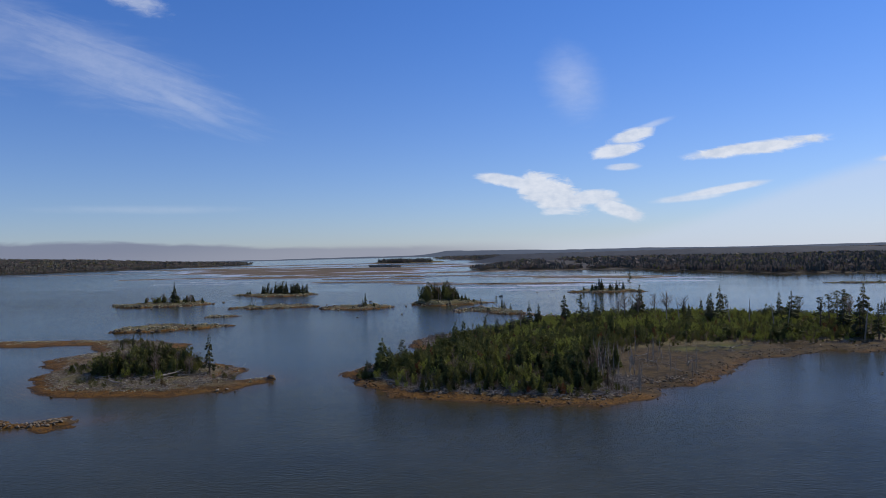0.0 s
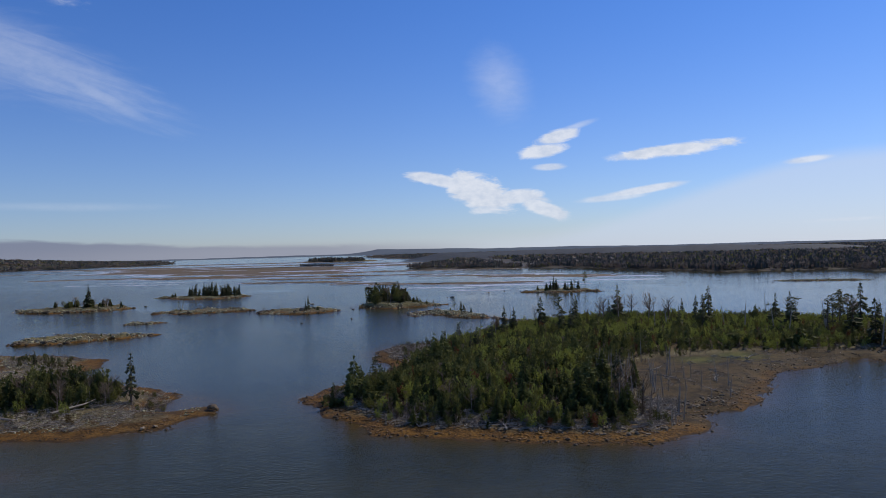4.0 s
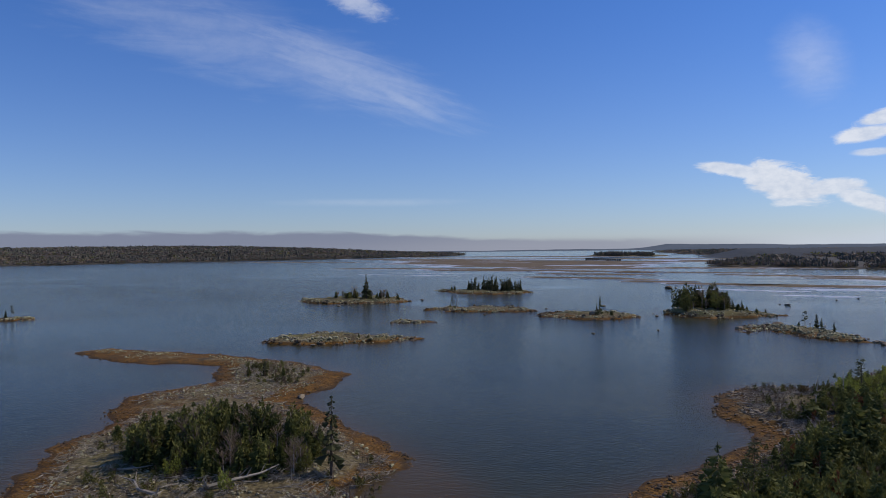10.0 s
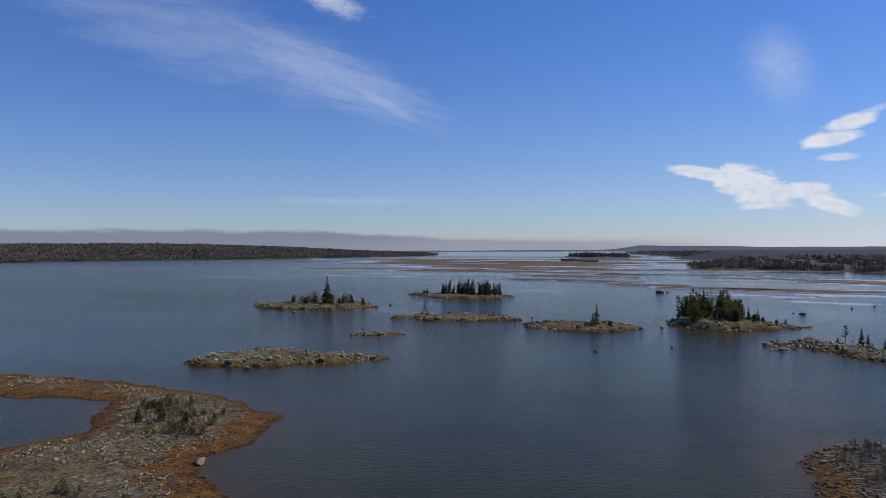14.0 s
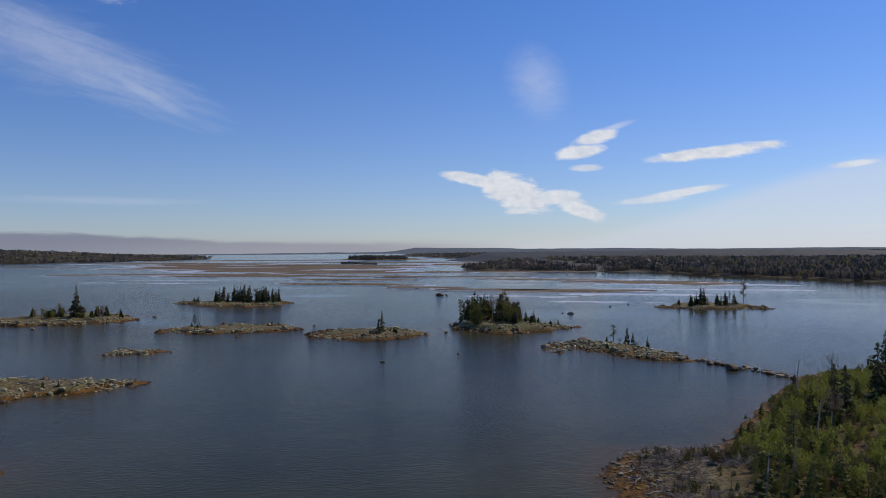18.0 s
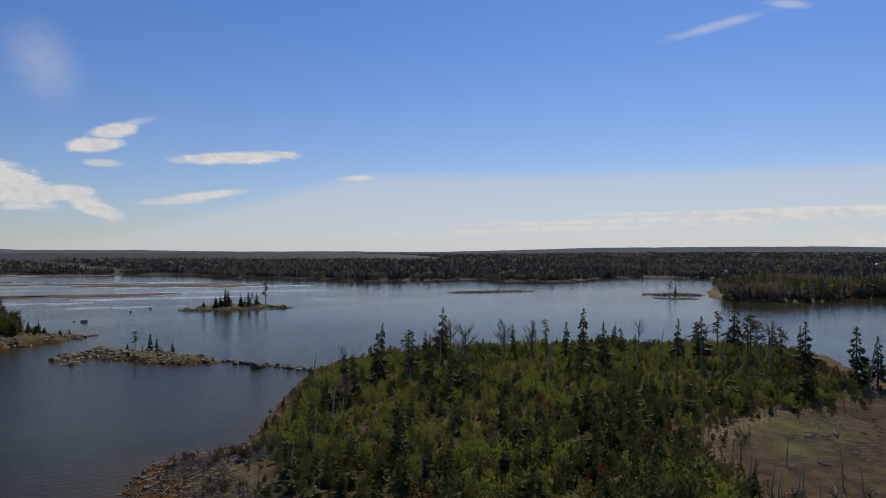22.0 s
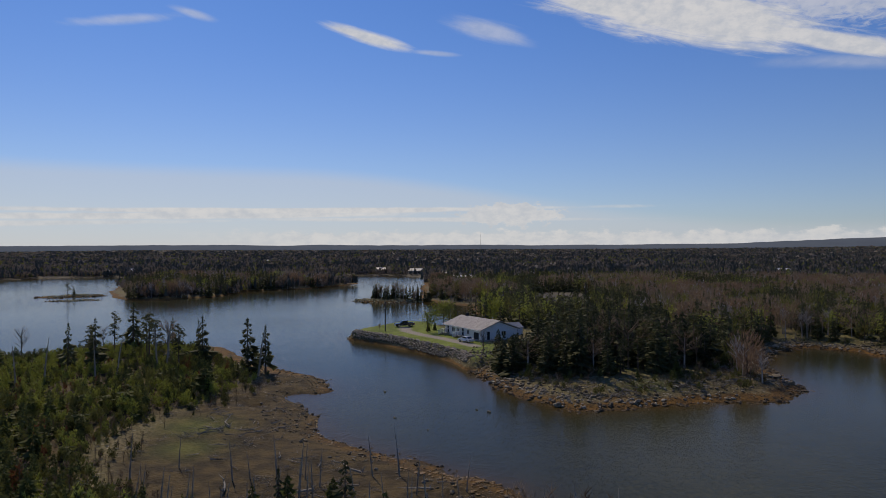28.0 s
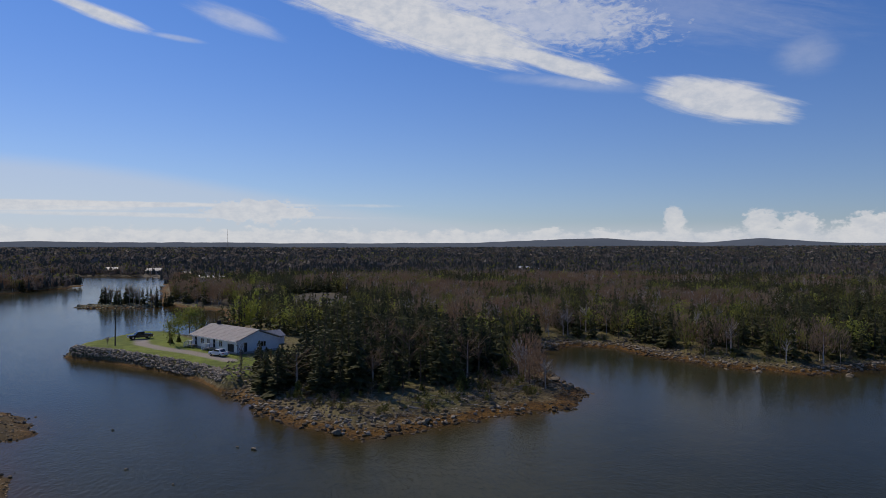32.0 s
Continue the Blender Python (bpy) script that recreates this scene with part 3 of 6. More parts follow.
def hills(x, y):
    r, a = np.hypot(x + 20, y - 128), np.degrees(np.arctan2(x + 20, y - 128))
    h = step(r, 250, 1100) * (0.6 + 2.4 * rough(x, y, 260, 7) + 3 * step(a, 60, 100)) + step(r, 700, 3000) * (1 + 4 * rough(x, y, 700, 8) + 6) * step(a, 32, 58)
    h = h + step(a, 92, 125) * step(r, 900, 3000) * (7 + 13 * rough(x, y, 900, 9))
    return h + step(-a, 20, 40) * (12 + 30 * rough(x, y, 800, 10)) * step(r, 1500, 2300) * (a < 0)


def main_height(x, y):
    d = ragged(MAIN, x, y)
    h = beach(d, 1.1, 4.5)
    near = step(420 - np.hypot(x - 150, y - 120), 0, 150)
    h = h + near * (0.9 * step(d, 4, 16) + 0.5 * rough(x, y, 14, 11) * step(d, 3, 10))
    yard = step(inside(LAWN, x, y), -2.6, -0.2)
    h = h * (1 - yard) + 2.25 * yard
    return np.where(d > 0, h + hills(x, y) * step(d, 10, 120), h)


def all_land(x, y):
    """Distance inside any land, for the shallows."""
    best = np.maximum(inside(BIG, x, y), inside(LEFT, x, y))
    for plan in (BAR, MAIN, HEADLAND, *ISLET_PLANS.values()):
        best = np.maximum(best, inside(plan, x, y))
    return best


# water: one sheet to the horizon, finer where the shores lie near
def spaced(lo, a, b, hi, fine, n):
    out = np.geomspace(1, 1 + hi - b, n) - 1
    inn = np.geomspace(1, 1 + a - lo, n) - 1
    return np.concatenate([a - inn[::-1], np.arange(a + fine, b, fine), b + out])


sea = sheet("water", spaced(-4700, -180, 190, 4700, 2.5, 30), spaced(-1500, -10, 400, 4700, 2.5, 30), lambda x, y: 0 * x, mat=WATER,
            extra=[("shallow", lambda x, y: np.exp(np.minimum(all_land(x, y) + 0.8, 0) / 2.4))])
tagged(sea, "rippled dark blue-green sea water around low islands", "water", kind="structure")

# mainland and far coasts, on one fan of ground that grows coarser with distance
ring = np.geomspace(70, 3300, 185)
fan = np.radians(np.linspace(-75, 200, 560))
FX, FY = -20 + ring[:, None] * np.sin(fan), 128 + ring[:, None] * np.cos(fan)


def coast_height(x, y):
    near = (np.hypot(x - 150, y - 120) < 150)
    h = main_height(x, y)
    h = np.maximum(h, np.where(inside(WEST, x, y) > -20, beach(inside(WEST, x, y), 2, 20) + hills(x, y) * step(inside(WEST, x, y), 0, 200), -5))
    h = np.maximum(h, np.where(inside(HEADLAND, x, y) > -20, beach(ragged(HEADLAND, x, y), 1.6, 5) + step(inside(HEADLAND, x, y), 5, 40) * 2.5, -5))
    return np.where(h > -0.6, h, -2.5) - np.where((x > 70) & (x < 230) & (y > 10) & (y < 200), 1.2, 0)


FZ = coast_height(FX, FY)
ids = np.arange(FX.size).reshape(FX.shape)
quads = np.stack([ids[:-1, :-1], ids[1:, :-1], ids[1:, 1:], ids[:-1, 1:]], -1).reshape(-1, 4)
wet = (FZ.ravel() < -2)[quads].all(1)
quads = quads[~wet]
used, flat_ids = np.unique(quads, return_inverse=True)
coast_mesh = mesh_from("ground", np.stack([FX.ravel(), FY.ravel(), FZ.ravel()], 1)[used], flat_ids.reshape(-1, 4)[:, ::-1], [FOREST_FLOOR, GROUND], True)
ring_quads = quads // FX.shape[1]
coast_mesh.polygons.foreach_set("material_index", (ring[np.clip(ring_quads[:, 0], 0, len(ring) - 1)] < 520).astype(np.int32) * (FZ.ravel()[quads].max(1) < 1.5))
tagged(new("ground", coast_mesh), "brown wooded mainland ground reaching the horizon", "ground", kind="structure")

# flat also covers the wood's floor, shade under the closed canopy painted as ground
isl_extra = [("lawn", lambda x, y: 0.4 * np.maximum(pool(x, y, 60, 176, 5), pool(x, y, 50, 172, 4)) + 0 * x), ("track", lambda x, y: 0 * x),
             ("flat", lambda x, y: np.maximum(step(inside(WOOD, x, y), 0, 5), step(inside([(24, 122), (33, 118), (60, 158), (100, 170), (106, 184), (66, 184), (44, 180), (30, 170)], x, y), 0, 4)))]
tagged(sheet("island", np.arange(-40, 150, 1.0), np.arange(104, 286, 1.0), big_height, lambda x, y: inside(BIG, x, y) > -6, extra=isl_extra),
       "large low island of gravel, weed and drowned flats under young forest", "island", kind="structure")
tagged(sheet("island", np.arange(-178, -30, 0.8), np.arange(116, 234, 0.8), left_height, lambda x, y: inside(LEFT, x, y) > -6,
             extra=[("flat", lambda x, y: 0.6 * pool(x, y, -52, 136, 9) + 0 * x)]),
       "stony low island with a weedy rim and a tidal pool", "island", kind="structure")
tagged(sheet("island", np.arange(-110, -50, 0.8), np.arange(80, 118, 0.8), islet_height(BAR, 0.8), lambda x, y: inside(BAR, x, y) > -5),
       "narrow gravel bar just above the water", "island", kind="structure")
for key, spec in ISLETS.items():
    plan = ISLET_PLANS[key]
    cx, cy, rx = spec[:3]
    fine = 0.9 if cy < 500 else 5.0
    tagged(sheet("islet", np.arange(cx - rx - 8, cx + rx + 8, fine), np.arange(cy - rx - 8, cy + rx + 8, fine), islet_height(plan, spec[5]), lambda x, y, p=plan: inside(p, x, y) > -5),
           "small rocky islet with a weed-brown waterline", "islet", kind="structure")
point_extra = [("lawn", lambda x, y: step(inside(LAWN, x, y), -0.8, 0.3) + 0.55 * pool(x, y, 116, 122, 9) + 0.5 * pool(x, y, 140, 128, 12)),
               ("track", lambda x, y: np.clip(step(1.5 - along(TRACK, x, y), -0.4, 0.3) + 0 * x, 0, 1)), ("flat", lambda x, y: 0.5 * pool(x, y, 108, 95, 12) + 0 * x)]
tagged(sheet("headland", np.arange(72, 232, 1.0), np.arange(8, 202, 1.0), main_height, lambda x, y: (inside(MAIN, x, y) > -6), extra=point_extra),
       "mainland point with a mown lawn, gravel drive and stony shore", "headland", kind="structure")

# marsh flats and wet mud far up the bay
MARSHES = [(-560, 1560, 300, 60), (-330, 1250, 260, 70), (-250, 1000, 170, 45), (-210, 820, 130, 26), (-330, 880, 140, 22), (-110, 640, 70, 9), (-15, 560, 36, 10), (-55, 590, 26, 6),
           (-120, 720, 60, 10), (95, 640, 60, 13), (130, 610, 34, 8), (40, 690, 60, 9), (-20, 760, 60, 10), (-480, 1900, 350, 90), (-160, 1500, 200, 50), (20, 900, 90, 16), (-800, 1300, 200, 16), (60, 1250, 160, 60), (30, 545, 50, 10), (-300, 1120, 220, 60), (-420, 1380, 260, 50), (-140, 900, 130, 26)]
for k, (cx, cy, rx, ry) in enumerate(MARSHES):
    ry *= 1.15
    plan = oval(cx, cy, rx, ry, -12 + 9 * math.sin(k * 2.1), 20)
    g = max(2.0, rx / 26)
    for name, mat, grow, lift, words in (("mudflat", PALEMUD, 0.10, 0.06, "pale wet mud beside a tidal channel"), ("marsh", MARSH, -0.16, 0.42, "flat brown salt marsh cut by tidal creeks")):
        def marsh_height(x, y, p=plan, q=grow, s=ry, top=lift):
            d = inside(p, x, y) / s + q + 1.1 * (rough(x / 3.0, y, s * 0.9, 12) - 0.5) + 0.7 * (rough(x / 3.0, y, s * 0.33, 13) - 0.5)
            return np.where(d > 0, top * step(d, 0, 0.15), -0.5)
        ob = sheet(name, np.arange(cx - rx * 1.25, cx + rx * 1.25, g), np.arange(cy - rx * 0.55 - ry, cy + rx * 0.55 + ry, g * 0.5), marsh_height,
                   lambda x, y, f=marsh_height: f(x, y) > -0.4, mat=mat)
        tagged(ob, words, name, kind="structure")

# bars of mud, barely awash, beside the channels; their paleness paints the glare of shallow water
for cx, cy, rx, ry in ((2, 498, 34, 8), (28, 456, 30, 5), (62, 505, 46, 9), (105, 545, 60, 9), (60, 700, 70, 11), (-285, 690, 60, 6), (-283, 738, 50, 5), (120, 600, 60, 10)):
    def bar_height(x, y, p=oval(cx, cy, rx, ry, -14, 20), s=ry):
        d = inside(p, x, y) / s + 1.3 * (rough(x / 3.0, y, s * 0.9, 52) - 0.6) + 0.8 * (rough(x / 2.5, y, s * 0.35, 53) - 0.5)
        return np.where(d > 0, 0.05 * step(d, 0, 0.3), -0.5)
    tagged(sheet("mudflat", np.arange(cx - rx * 1.2, cx + rx * 1.2, 2.0), np.arange(cy - rx * 0.5 - ry, cy + rx * 0.5 + ry, 1.0), bar_height, lambda x, y, f=bar_height: f(x, y) > -0.4, mat=PALEMUD),
           "bar of mud awash beside a channel, pale with painted water glare", "mudflat", kind="structure")

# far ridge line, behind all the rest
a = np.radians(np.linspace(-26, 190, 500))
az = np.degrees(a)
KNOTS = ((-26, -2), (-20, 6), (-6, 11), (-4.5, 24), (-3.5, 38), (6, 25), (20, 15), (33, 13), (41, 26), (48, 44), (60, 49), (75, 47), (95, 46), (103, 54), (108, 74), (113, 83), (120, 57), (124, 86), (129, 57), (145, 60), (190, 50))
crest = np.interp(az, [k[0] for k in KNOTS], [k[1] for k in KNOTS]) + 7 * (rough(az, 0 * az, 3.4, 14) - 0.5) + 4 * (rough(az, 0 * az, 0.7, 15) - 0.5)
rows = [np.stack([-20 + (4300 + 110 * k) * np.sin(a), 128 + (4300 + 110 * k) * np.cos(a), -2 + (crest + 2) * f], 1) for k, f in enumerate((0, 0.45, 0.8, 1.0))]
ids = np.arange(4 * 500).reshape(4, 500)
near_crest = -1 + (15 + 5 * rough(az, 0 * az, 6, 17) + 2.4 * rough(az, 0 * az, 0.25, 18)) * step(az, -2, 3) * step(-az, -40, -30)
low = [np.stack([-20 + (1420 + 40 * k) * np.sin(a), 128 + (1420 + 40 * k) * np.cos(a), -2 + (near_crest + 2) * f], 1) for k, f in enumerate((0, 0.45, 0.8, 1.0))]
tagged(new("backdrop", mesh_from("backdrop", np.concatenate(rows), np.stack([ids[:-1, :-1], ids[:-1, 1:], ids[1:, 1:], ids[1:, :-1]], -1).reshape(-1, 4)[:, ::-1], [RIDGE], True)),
       "wooded hills along the horizon, hazed blue-grey in colour and glow", "hills", kind="structure")

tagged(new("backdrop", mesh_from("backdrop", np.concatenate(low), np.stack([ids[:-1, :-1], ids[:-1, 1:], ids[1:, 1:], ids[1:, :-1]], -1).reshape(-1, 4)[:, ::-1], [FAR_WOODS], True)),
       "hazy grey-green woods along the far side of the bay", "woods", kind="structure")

# ---- shapes of plants and stones, as bare arrays ----
RNG = np.random.RandomState(11)


class Shape:
    """Triangles that grow piece by piece."""

    def __init__(self):
        self.v, self.f, self.m, self.n = [], [], [], 0

    def add(self, verts, tris, mat=0):
        self.v.append(np.asarray(verts, float))
        self.f.append(np.asarray(tris, int) + self.n)
        self.m.append(np.full(len(tris), mat))
        self.n += len(verts)

    def limb(self, a, b, ra, rb, sides=4, mat=0):
        a, b = np.asarray(a, float), np.asarray(b, float)
        d = (b - a) / (np.linalg.norm(b - a) + 1e-9)
        u = np.cross(d, (0.3, 0.9, 0.2) if abs(d[2]) > 0.8 else (0, 0, 1))
        u /= np.linalg.norm(u)
        w = np.cross(d, u)
        t = np.arange(sides) * 2 * np.pi / sides
        ringed = np.outer(np.cos(t), u) + np.outer(np.sin(t), w)
        k = np.arange(sides)
        j = (k + 1) % sides
        self.add(np.concatenate([a + ra * ringed, b + rb * ringed]), np.concatenate([np.stack([k, j, j + sides], 1), np.stack([k, j + sides, k + sides], 1)]), mat)

    def done(self):
        return np.concatenate(self.v), np.concatenate(self.f), np.concatenate(self.m)


def conifer(rng, levels, sprays, spread, lift=0.06, ragged_by=0.3, fringe=True, lean=0.0, leaf=1.0):
    """A spruce's crown of unit height: whorls of drooping sprays."""
    s = Shape()
    for k in range(levels):
        z = lift + (1 - lift) * (k + rng.rand() * 0.6) / levels
        if rng.rand() < ragged_by * 0.35 and k < levels - 3:
            continue
        reach = spread * (1 - z) ** 0.85 + 0.014
        level = z
        for i in range(sprays):
            z = min(0.97, level + (rng.rand() - 0.5) * 1.5 / levels)
            a = 2 * np.pi * (i + rng.rand() * 0.8) / sprays + k
            r = reach * (1 - ragged_by + 2 * ragged_by * rng.rand()) * (0.75 + 0.5 * rng.rand() ** 2)
            drop = (0.10 + 0.25 * rng.rand()) * r
            c, d = np.cos(a), np.sin(a)
            half = r * (0.24 + 0.16 * rng.rand()) * leaf
            x0 = lean * z
            tip = (x0 + r * c, r * d, z - drop + 0.25 * r * z)
            mid_l = (x0 + 0.55 * r * c - half * d, 0.55 * r * d + half * c, z - 0.55 * drop)
            mid_r = (x0 + 0.55 * r * c + half * d, 0.55 * r * d - half * c, z - 0.55 * drop)
            s.add([(x0, 0, z + 0.02), mid_l, tip, mid_r], [(0, 1, 2), (0, 2, 3)])
            if fringe:
                s.add([(x0 + 0.2 * r * c, 0.2 * r * d, z), (x0 + 0.95 * r * c, 0.95 * r * d, z - drop), (x0 + 0.6 * r * c, 0.6 * r * d, z - drop - 0.32 * r)], [(0, 1, 2)])
    s.add([(0.012 + lean, 0, 0.9), (-0.012 + lean, 0.01, 0.9), (lean, -0.012, 0.9), (lean, 0, 1.03)], [(0, 1, 3), (1, 2, 3), (2, 0, 3)])
    return s.done()


def trunk_shape(rng, top=0.92, radius=0.022, sides=6, lean=0.0, mat=0):
    s = Shape()
    s.limb((0, 0, -0.04), (lean * 0.5, 0, top * 0.5), radius, radius * 0.62, sides, mat)
    s.limb((lean * 0.5, 0, top * 0.5), (lean * top, 0, top), radius * 0.62, radius * 0.12, sides, mat)
    return s.done()


def leaf_cloud(rng, count, clumps, size, width=0.42, low=0.18):
    """Small leaves in uneven clumps, unit height."""
    s = Shape()
    cs = [(rng.uniform(-width, width) * 0.7, rng.uniform(-width, width) * 0.7, rng.uniform(low + 0.12, 0.86), rng.uniform(0.12, 0.24)) for _ in range(clumps)]
    for k in range(count):
        x, y, z, r = cs[k % clumps]
        p = np.array([x, y, z]) + r * rng.randn(3) * (0.62, 0.62, 0.6)
        p[2] = np.clip(p[2], low, 1.02)
        u, w = rng.randn(3), rng.randn(3)
        u, w = u / np.linalg.norm(u) * size * (0.6 + 0.8 * rng.rand()), w / np.linalg.norm(w) * size * 0.8
        s.add([p - u, p + u * 0.8 + w * 0.5, p + w], [(0, 1, 2)])
    return s.done()


def bare_crown(rng, limbs, twigs, spread=0.34, mat=0, thin=1.0, start=0.22):
    s = Shape()
    s.limb((0, 0, -0.03), (0.02, 0, 0.5), 0.02 * thin, 0.012 * thin, 4, mat)
    s.limb((0.02, 0, 0.5), (0.03, 0.02, 0.92), 0.012 * thin, 0.003 * thin, 3, mat)
    for k in range(limbs):
        z = rng.uniform(start, 0.75)
        a = rng.uniform(0, 6.28)
        r = spread * rng.uniform(0.5, 1.0) * (1.1 - 0.6 * z)
        base = np.array([0.02, 0, z])
        tip = base + (r * np.cos(a), r * np.sin(a), rng.uniform(0.12, 0.34) * (1.2 - z * 0.6))
        s.limb(base, tip, 0.008 * thin, 0.003 * thin, 3, mat)
        for _ in range(twigs):
            q = base + (tip - base) * rng.uniform(0.35, 1)
            e = q + (rng.uniform(-0.09, 0.09), rng.uniform(-0.09, 0.09), rng.uniform(0.05, 0.16))
            w = 0.0045 * thin
            s.add([q + (w, 0, 0), q - (w, 0, 0), e], [(0, 1, 2)], mat)
    return s.done()


def sapling(rng, count, stems=4, width=0.24, size=0.11):
    """A slender leafy crown of unit height: several upswept stems with upright leaf tufts."""
    s = Shape()
    tops = [(rng.uniform(-1, 1) * width * 0.75, rng.uniform(-1, 1) * width * 0.75, 1.0 if k == 0 else rng.uniform(0.6, 0.95)) for k in range(stems)]
    for k in range(count):
        tx, ty, h = tops[k % stems]
        z = rng.uniform(0.12, 1.0) ** 0.85
        r = width * 0.55 * min(1.0, 1.9 * (1.03 - z)) ** 0.8 * np.sqrt(rng.rand())
        a = rng.uniform(0, 6.28)
        p = np.array([tx * (0.3 + 0.7 * z) + r * np.cos(a), ty * (0.3 + 0.7 * z) + r * np.sin(a), z * h])
        d = np.array([np.cos(a) * 0.45, np.sin(a) * 0.45, 0.9]) + rng.randn(3) * 0.28
        d *= size * rng.uniform(0.6, 1.3) / np.linalg.norm(d)
        w = np.cross(d, rng.randn(3))
        w *= size * rng.uniform(0.22, 0.42) / np.linalg.norm(w)
        s.add([p - w, p + w, p + d], [(0, 1, 2)])
    for tx, ty, h in tops:
        s.add([(0.012, 0, -0.03), (-0.012, 0, -0.03), (tx, ty, h * 0.9)], [(0, 1, 2)], 1)
    return s.done()


def haze_crown(rng, count, width=0.36, size=0.10):
    """A leafless crown far off: a stem and many upright twig blades."""
    s = Shape()
    s.add([(0.02, 0, -0.02), (-0.02, 0, -0.02), (0, 0.01, 0.75)], [(0, 1, 2)], 1)
    for _ in range(count):
        a, z = rng.uniform(0, 6.28), rng.uniform(0.28, 0.95)
        r = width * np.sqrt(rng.rand()) * np.sqrt(max(0.05, 1 - ((z - 0.55) / 0.5) ** 2))
        p = np.array([r * np.cos(a), r * np.sin(a), z])
        d = np.array([np.cos(a) * 0.5, np.sin(a) * 0.5, 1.0]) * size * rng.uniform(0.8, 1.7)
        w = np.cross(d, rng.randn(3))
        w = w / np.linalg.norm(w) * size * 0.17
        s.add([p - w, p + w, p + d], [(0, 1, 2)])
    return s.done()


def snag_shape(rng, stubs=6):
    s = Shape()
    bend = rng.uniform(-0.06, 0.06, 2)
    s.limb((0, 0, -0.04), (*bend, 0.55), 0.02, 0.014, 5)
    s.limb((*bend, 0.55), (*(bend * 2.1), 1.0), 0.014, 0.004, 4)
    for _ in range(stubs):
        z = rng.uniform(0.3, 0.95)
        p = np.array([*(bend * z * 1.9), z])
        a = rng.uniform(0, 6.28)
        r = rng.uniform(0.05, 0.16) * (1.2 - z)
        s.limb(p, p + (r * np.cos(a), r * np.sin(a), rng.uniform(-0.04, 0.08)), 0.006, 0.002, 3)
    return s.done()


def log_shape(rng, roots=4):
    """A stranded trunk lying along x, unit length, with root stubs at one end."""
    s = Shape()
    pts = [np.array([x, 0.05 * rng.randn(), 0.035 + 0.02 * rng.rand() + 0.03 * x]) for x in (0, 0.35, 0.7, 1.0)]
    for k, (p, q) in enumerate(zip(pts, pts[1:])):
        s.limb(p, q, 0.034 - 0.009 * k, 0.025 - 0.009 * k, 5)
    for _ in range(roots):
        s.limb(pts[0], pts[0] + (rng.uniform(-0.1, 0.03), rng.uniform(-0.12, 0.12), rng.uniform(-0.02, 0.16)), 0.018, 0.004, 3)
    for _ in range(3):
        p = pts[1] + (pts[2] - pts[1]) * rng.rand()
        s.limb(p, p + (rng.uniform(0, 0.2), rng.uniform(-0.15, 0.15), rng.uniform(0.03, 0.2)), 0.01, 0.003, 3)
    return s.done()


def stone_shape(rng, fine=1):
    bm = bmesh.new()
    bmesh.ops.create_icosphere(bm, subdivisions=fine, radius=0.5)
    v = np.array([p.co for p in bm.verts])
    f = np.array([[p.index for p in q.verts] for q in bm.faces])
    bm.free()
    for _ in range(4):
        n = rng.randn(3)
        n /= np.linalg.norm(n)
        cut = rng.uniform(0.24, 0.4)
        d = v @ n
        v = v - np.outer(np.maximum(d - cut, 0), n)
    v = v * (1 + 0.10 * rng.randn(len(v), 1)) * (rng.uniform(0.9, 1.4), rng.uniform(0.75, 1.1), rng.uniform(0.55, 0.9))
    return v, f, np.zeros(len(f), int)


def many(name, shapes, spots, mats, words, category, parent=None):
    """One mesh of kind stuff: spots are rows of x, y, z, size, height factor, turn, which shape."""
    vs, fs, ms, n = [], [], [], 0
    for x, y, z, size, tall, turn, k in spots:
        v, f, m = shapes[int(k)]
        c, s = math.cos(turn), math.sin(turn)
        w = np.empty_like(v)
        w[:, 0], w[:, 1], w[:, 2] = x + size * (v[:, 0] * c - v[:, 1] * s), y + size * (v[:, 0] * s + v[:, 1] * c), z + size * tall * v[:, 2]
        vs.append(w), fs.append(f + n), ms.append(m)
        n += len(v)
    if not vs:
        return None
    ob = new(name, mesh_from(name, np.concatenate(vs), np.concatenate(fs), mats, False, np.concatenate(ms)))
    if parent:
        ob.parent = parent
        ob["kind"] = "stuff"
        return ob
    return tagged(ob, words, category, kind="stuff")


def part(name, shape, mats, parent, label=""):
    v, f, m = shape
    ob = new(name, mesh_from(name, v, f, mats, False, m))
    ob.parent = parent
    if label:
        ob["label"] = label
    return ob


def plant(kind, words, category, group, pieces):
    """A plant to be copied: an empty at its foot with its parts, unit height."""
    root = new(kind)
    root.empty_display_size = 0.1
    for name, shape, mats in pieces:
        part(name, shape, mats, root)
    return tagged(root, words, category, group)


class Nursery:
    """Plants of each kind; the first uses of a model are the models themselves."""

    def __init__(self):
        self.kinds, self.fresh = {}, {}

    def kind(self, name, models):
        self.kinds[name] = models

    def put(self, name, x, y, z, size, turn=None, words=None, wide=1.0):
        models = self.kinds[name]
        turn = RNG.uniform(0, 6.28) if turn is None else turn
        k = RNG.randint(len(models))
        make = models[k]
        m = Matrix.LocRotScale((x, y, z), Euler((0, 0, turn)), None)
        if (name, k) not in self.fresh:
            root = self.fresh[name, k] = make()
            root.matrix_basis = m
        else:
            root = copy_thing(self.fresh[name, k], m)
        root.scale = (size * wide, size * wide, size)
        if words:
            root["label"] = words
        return root


YARD = Nursery()


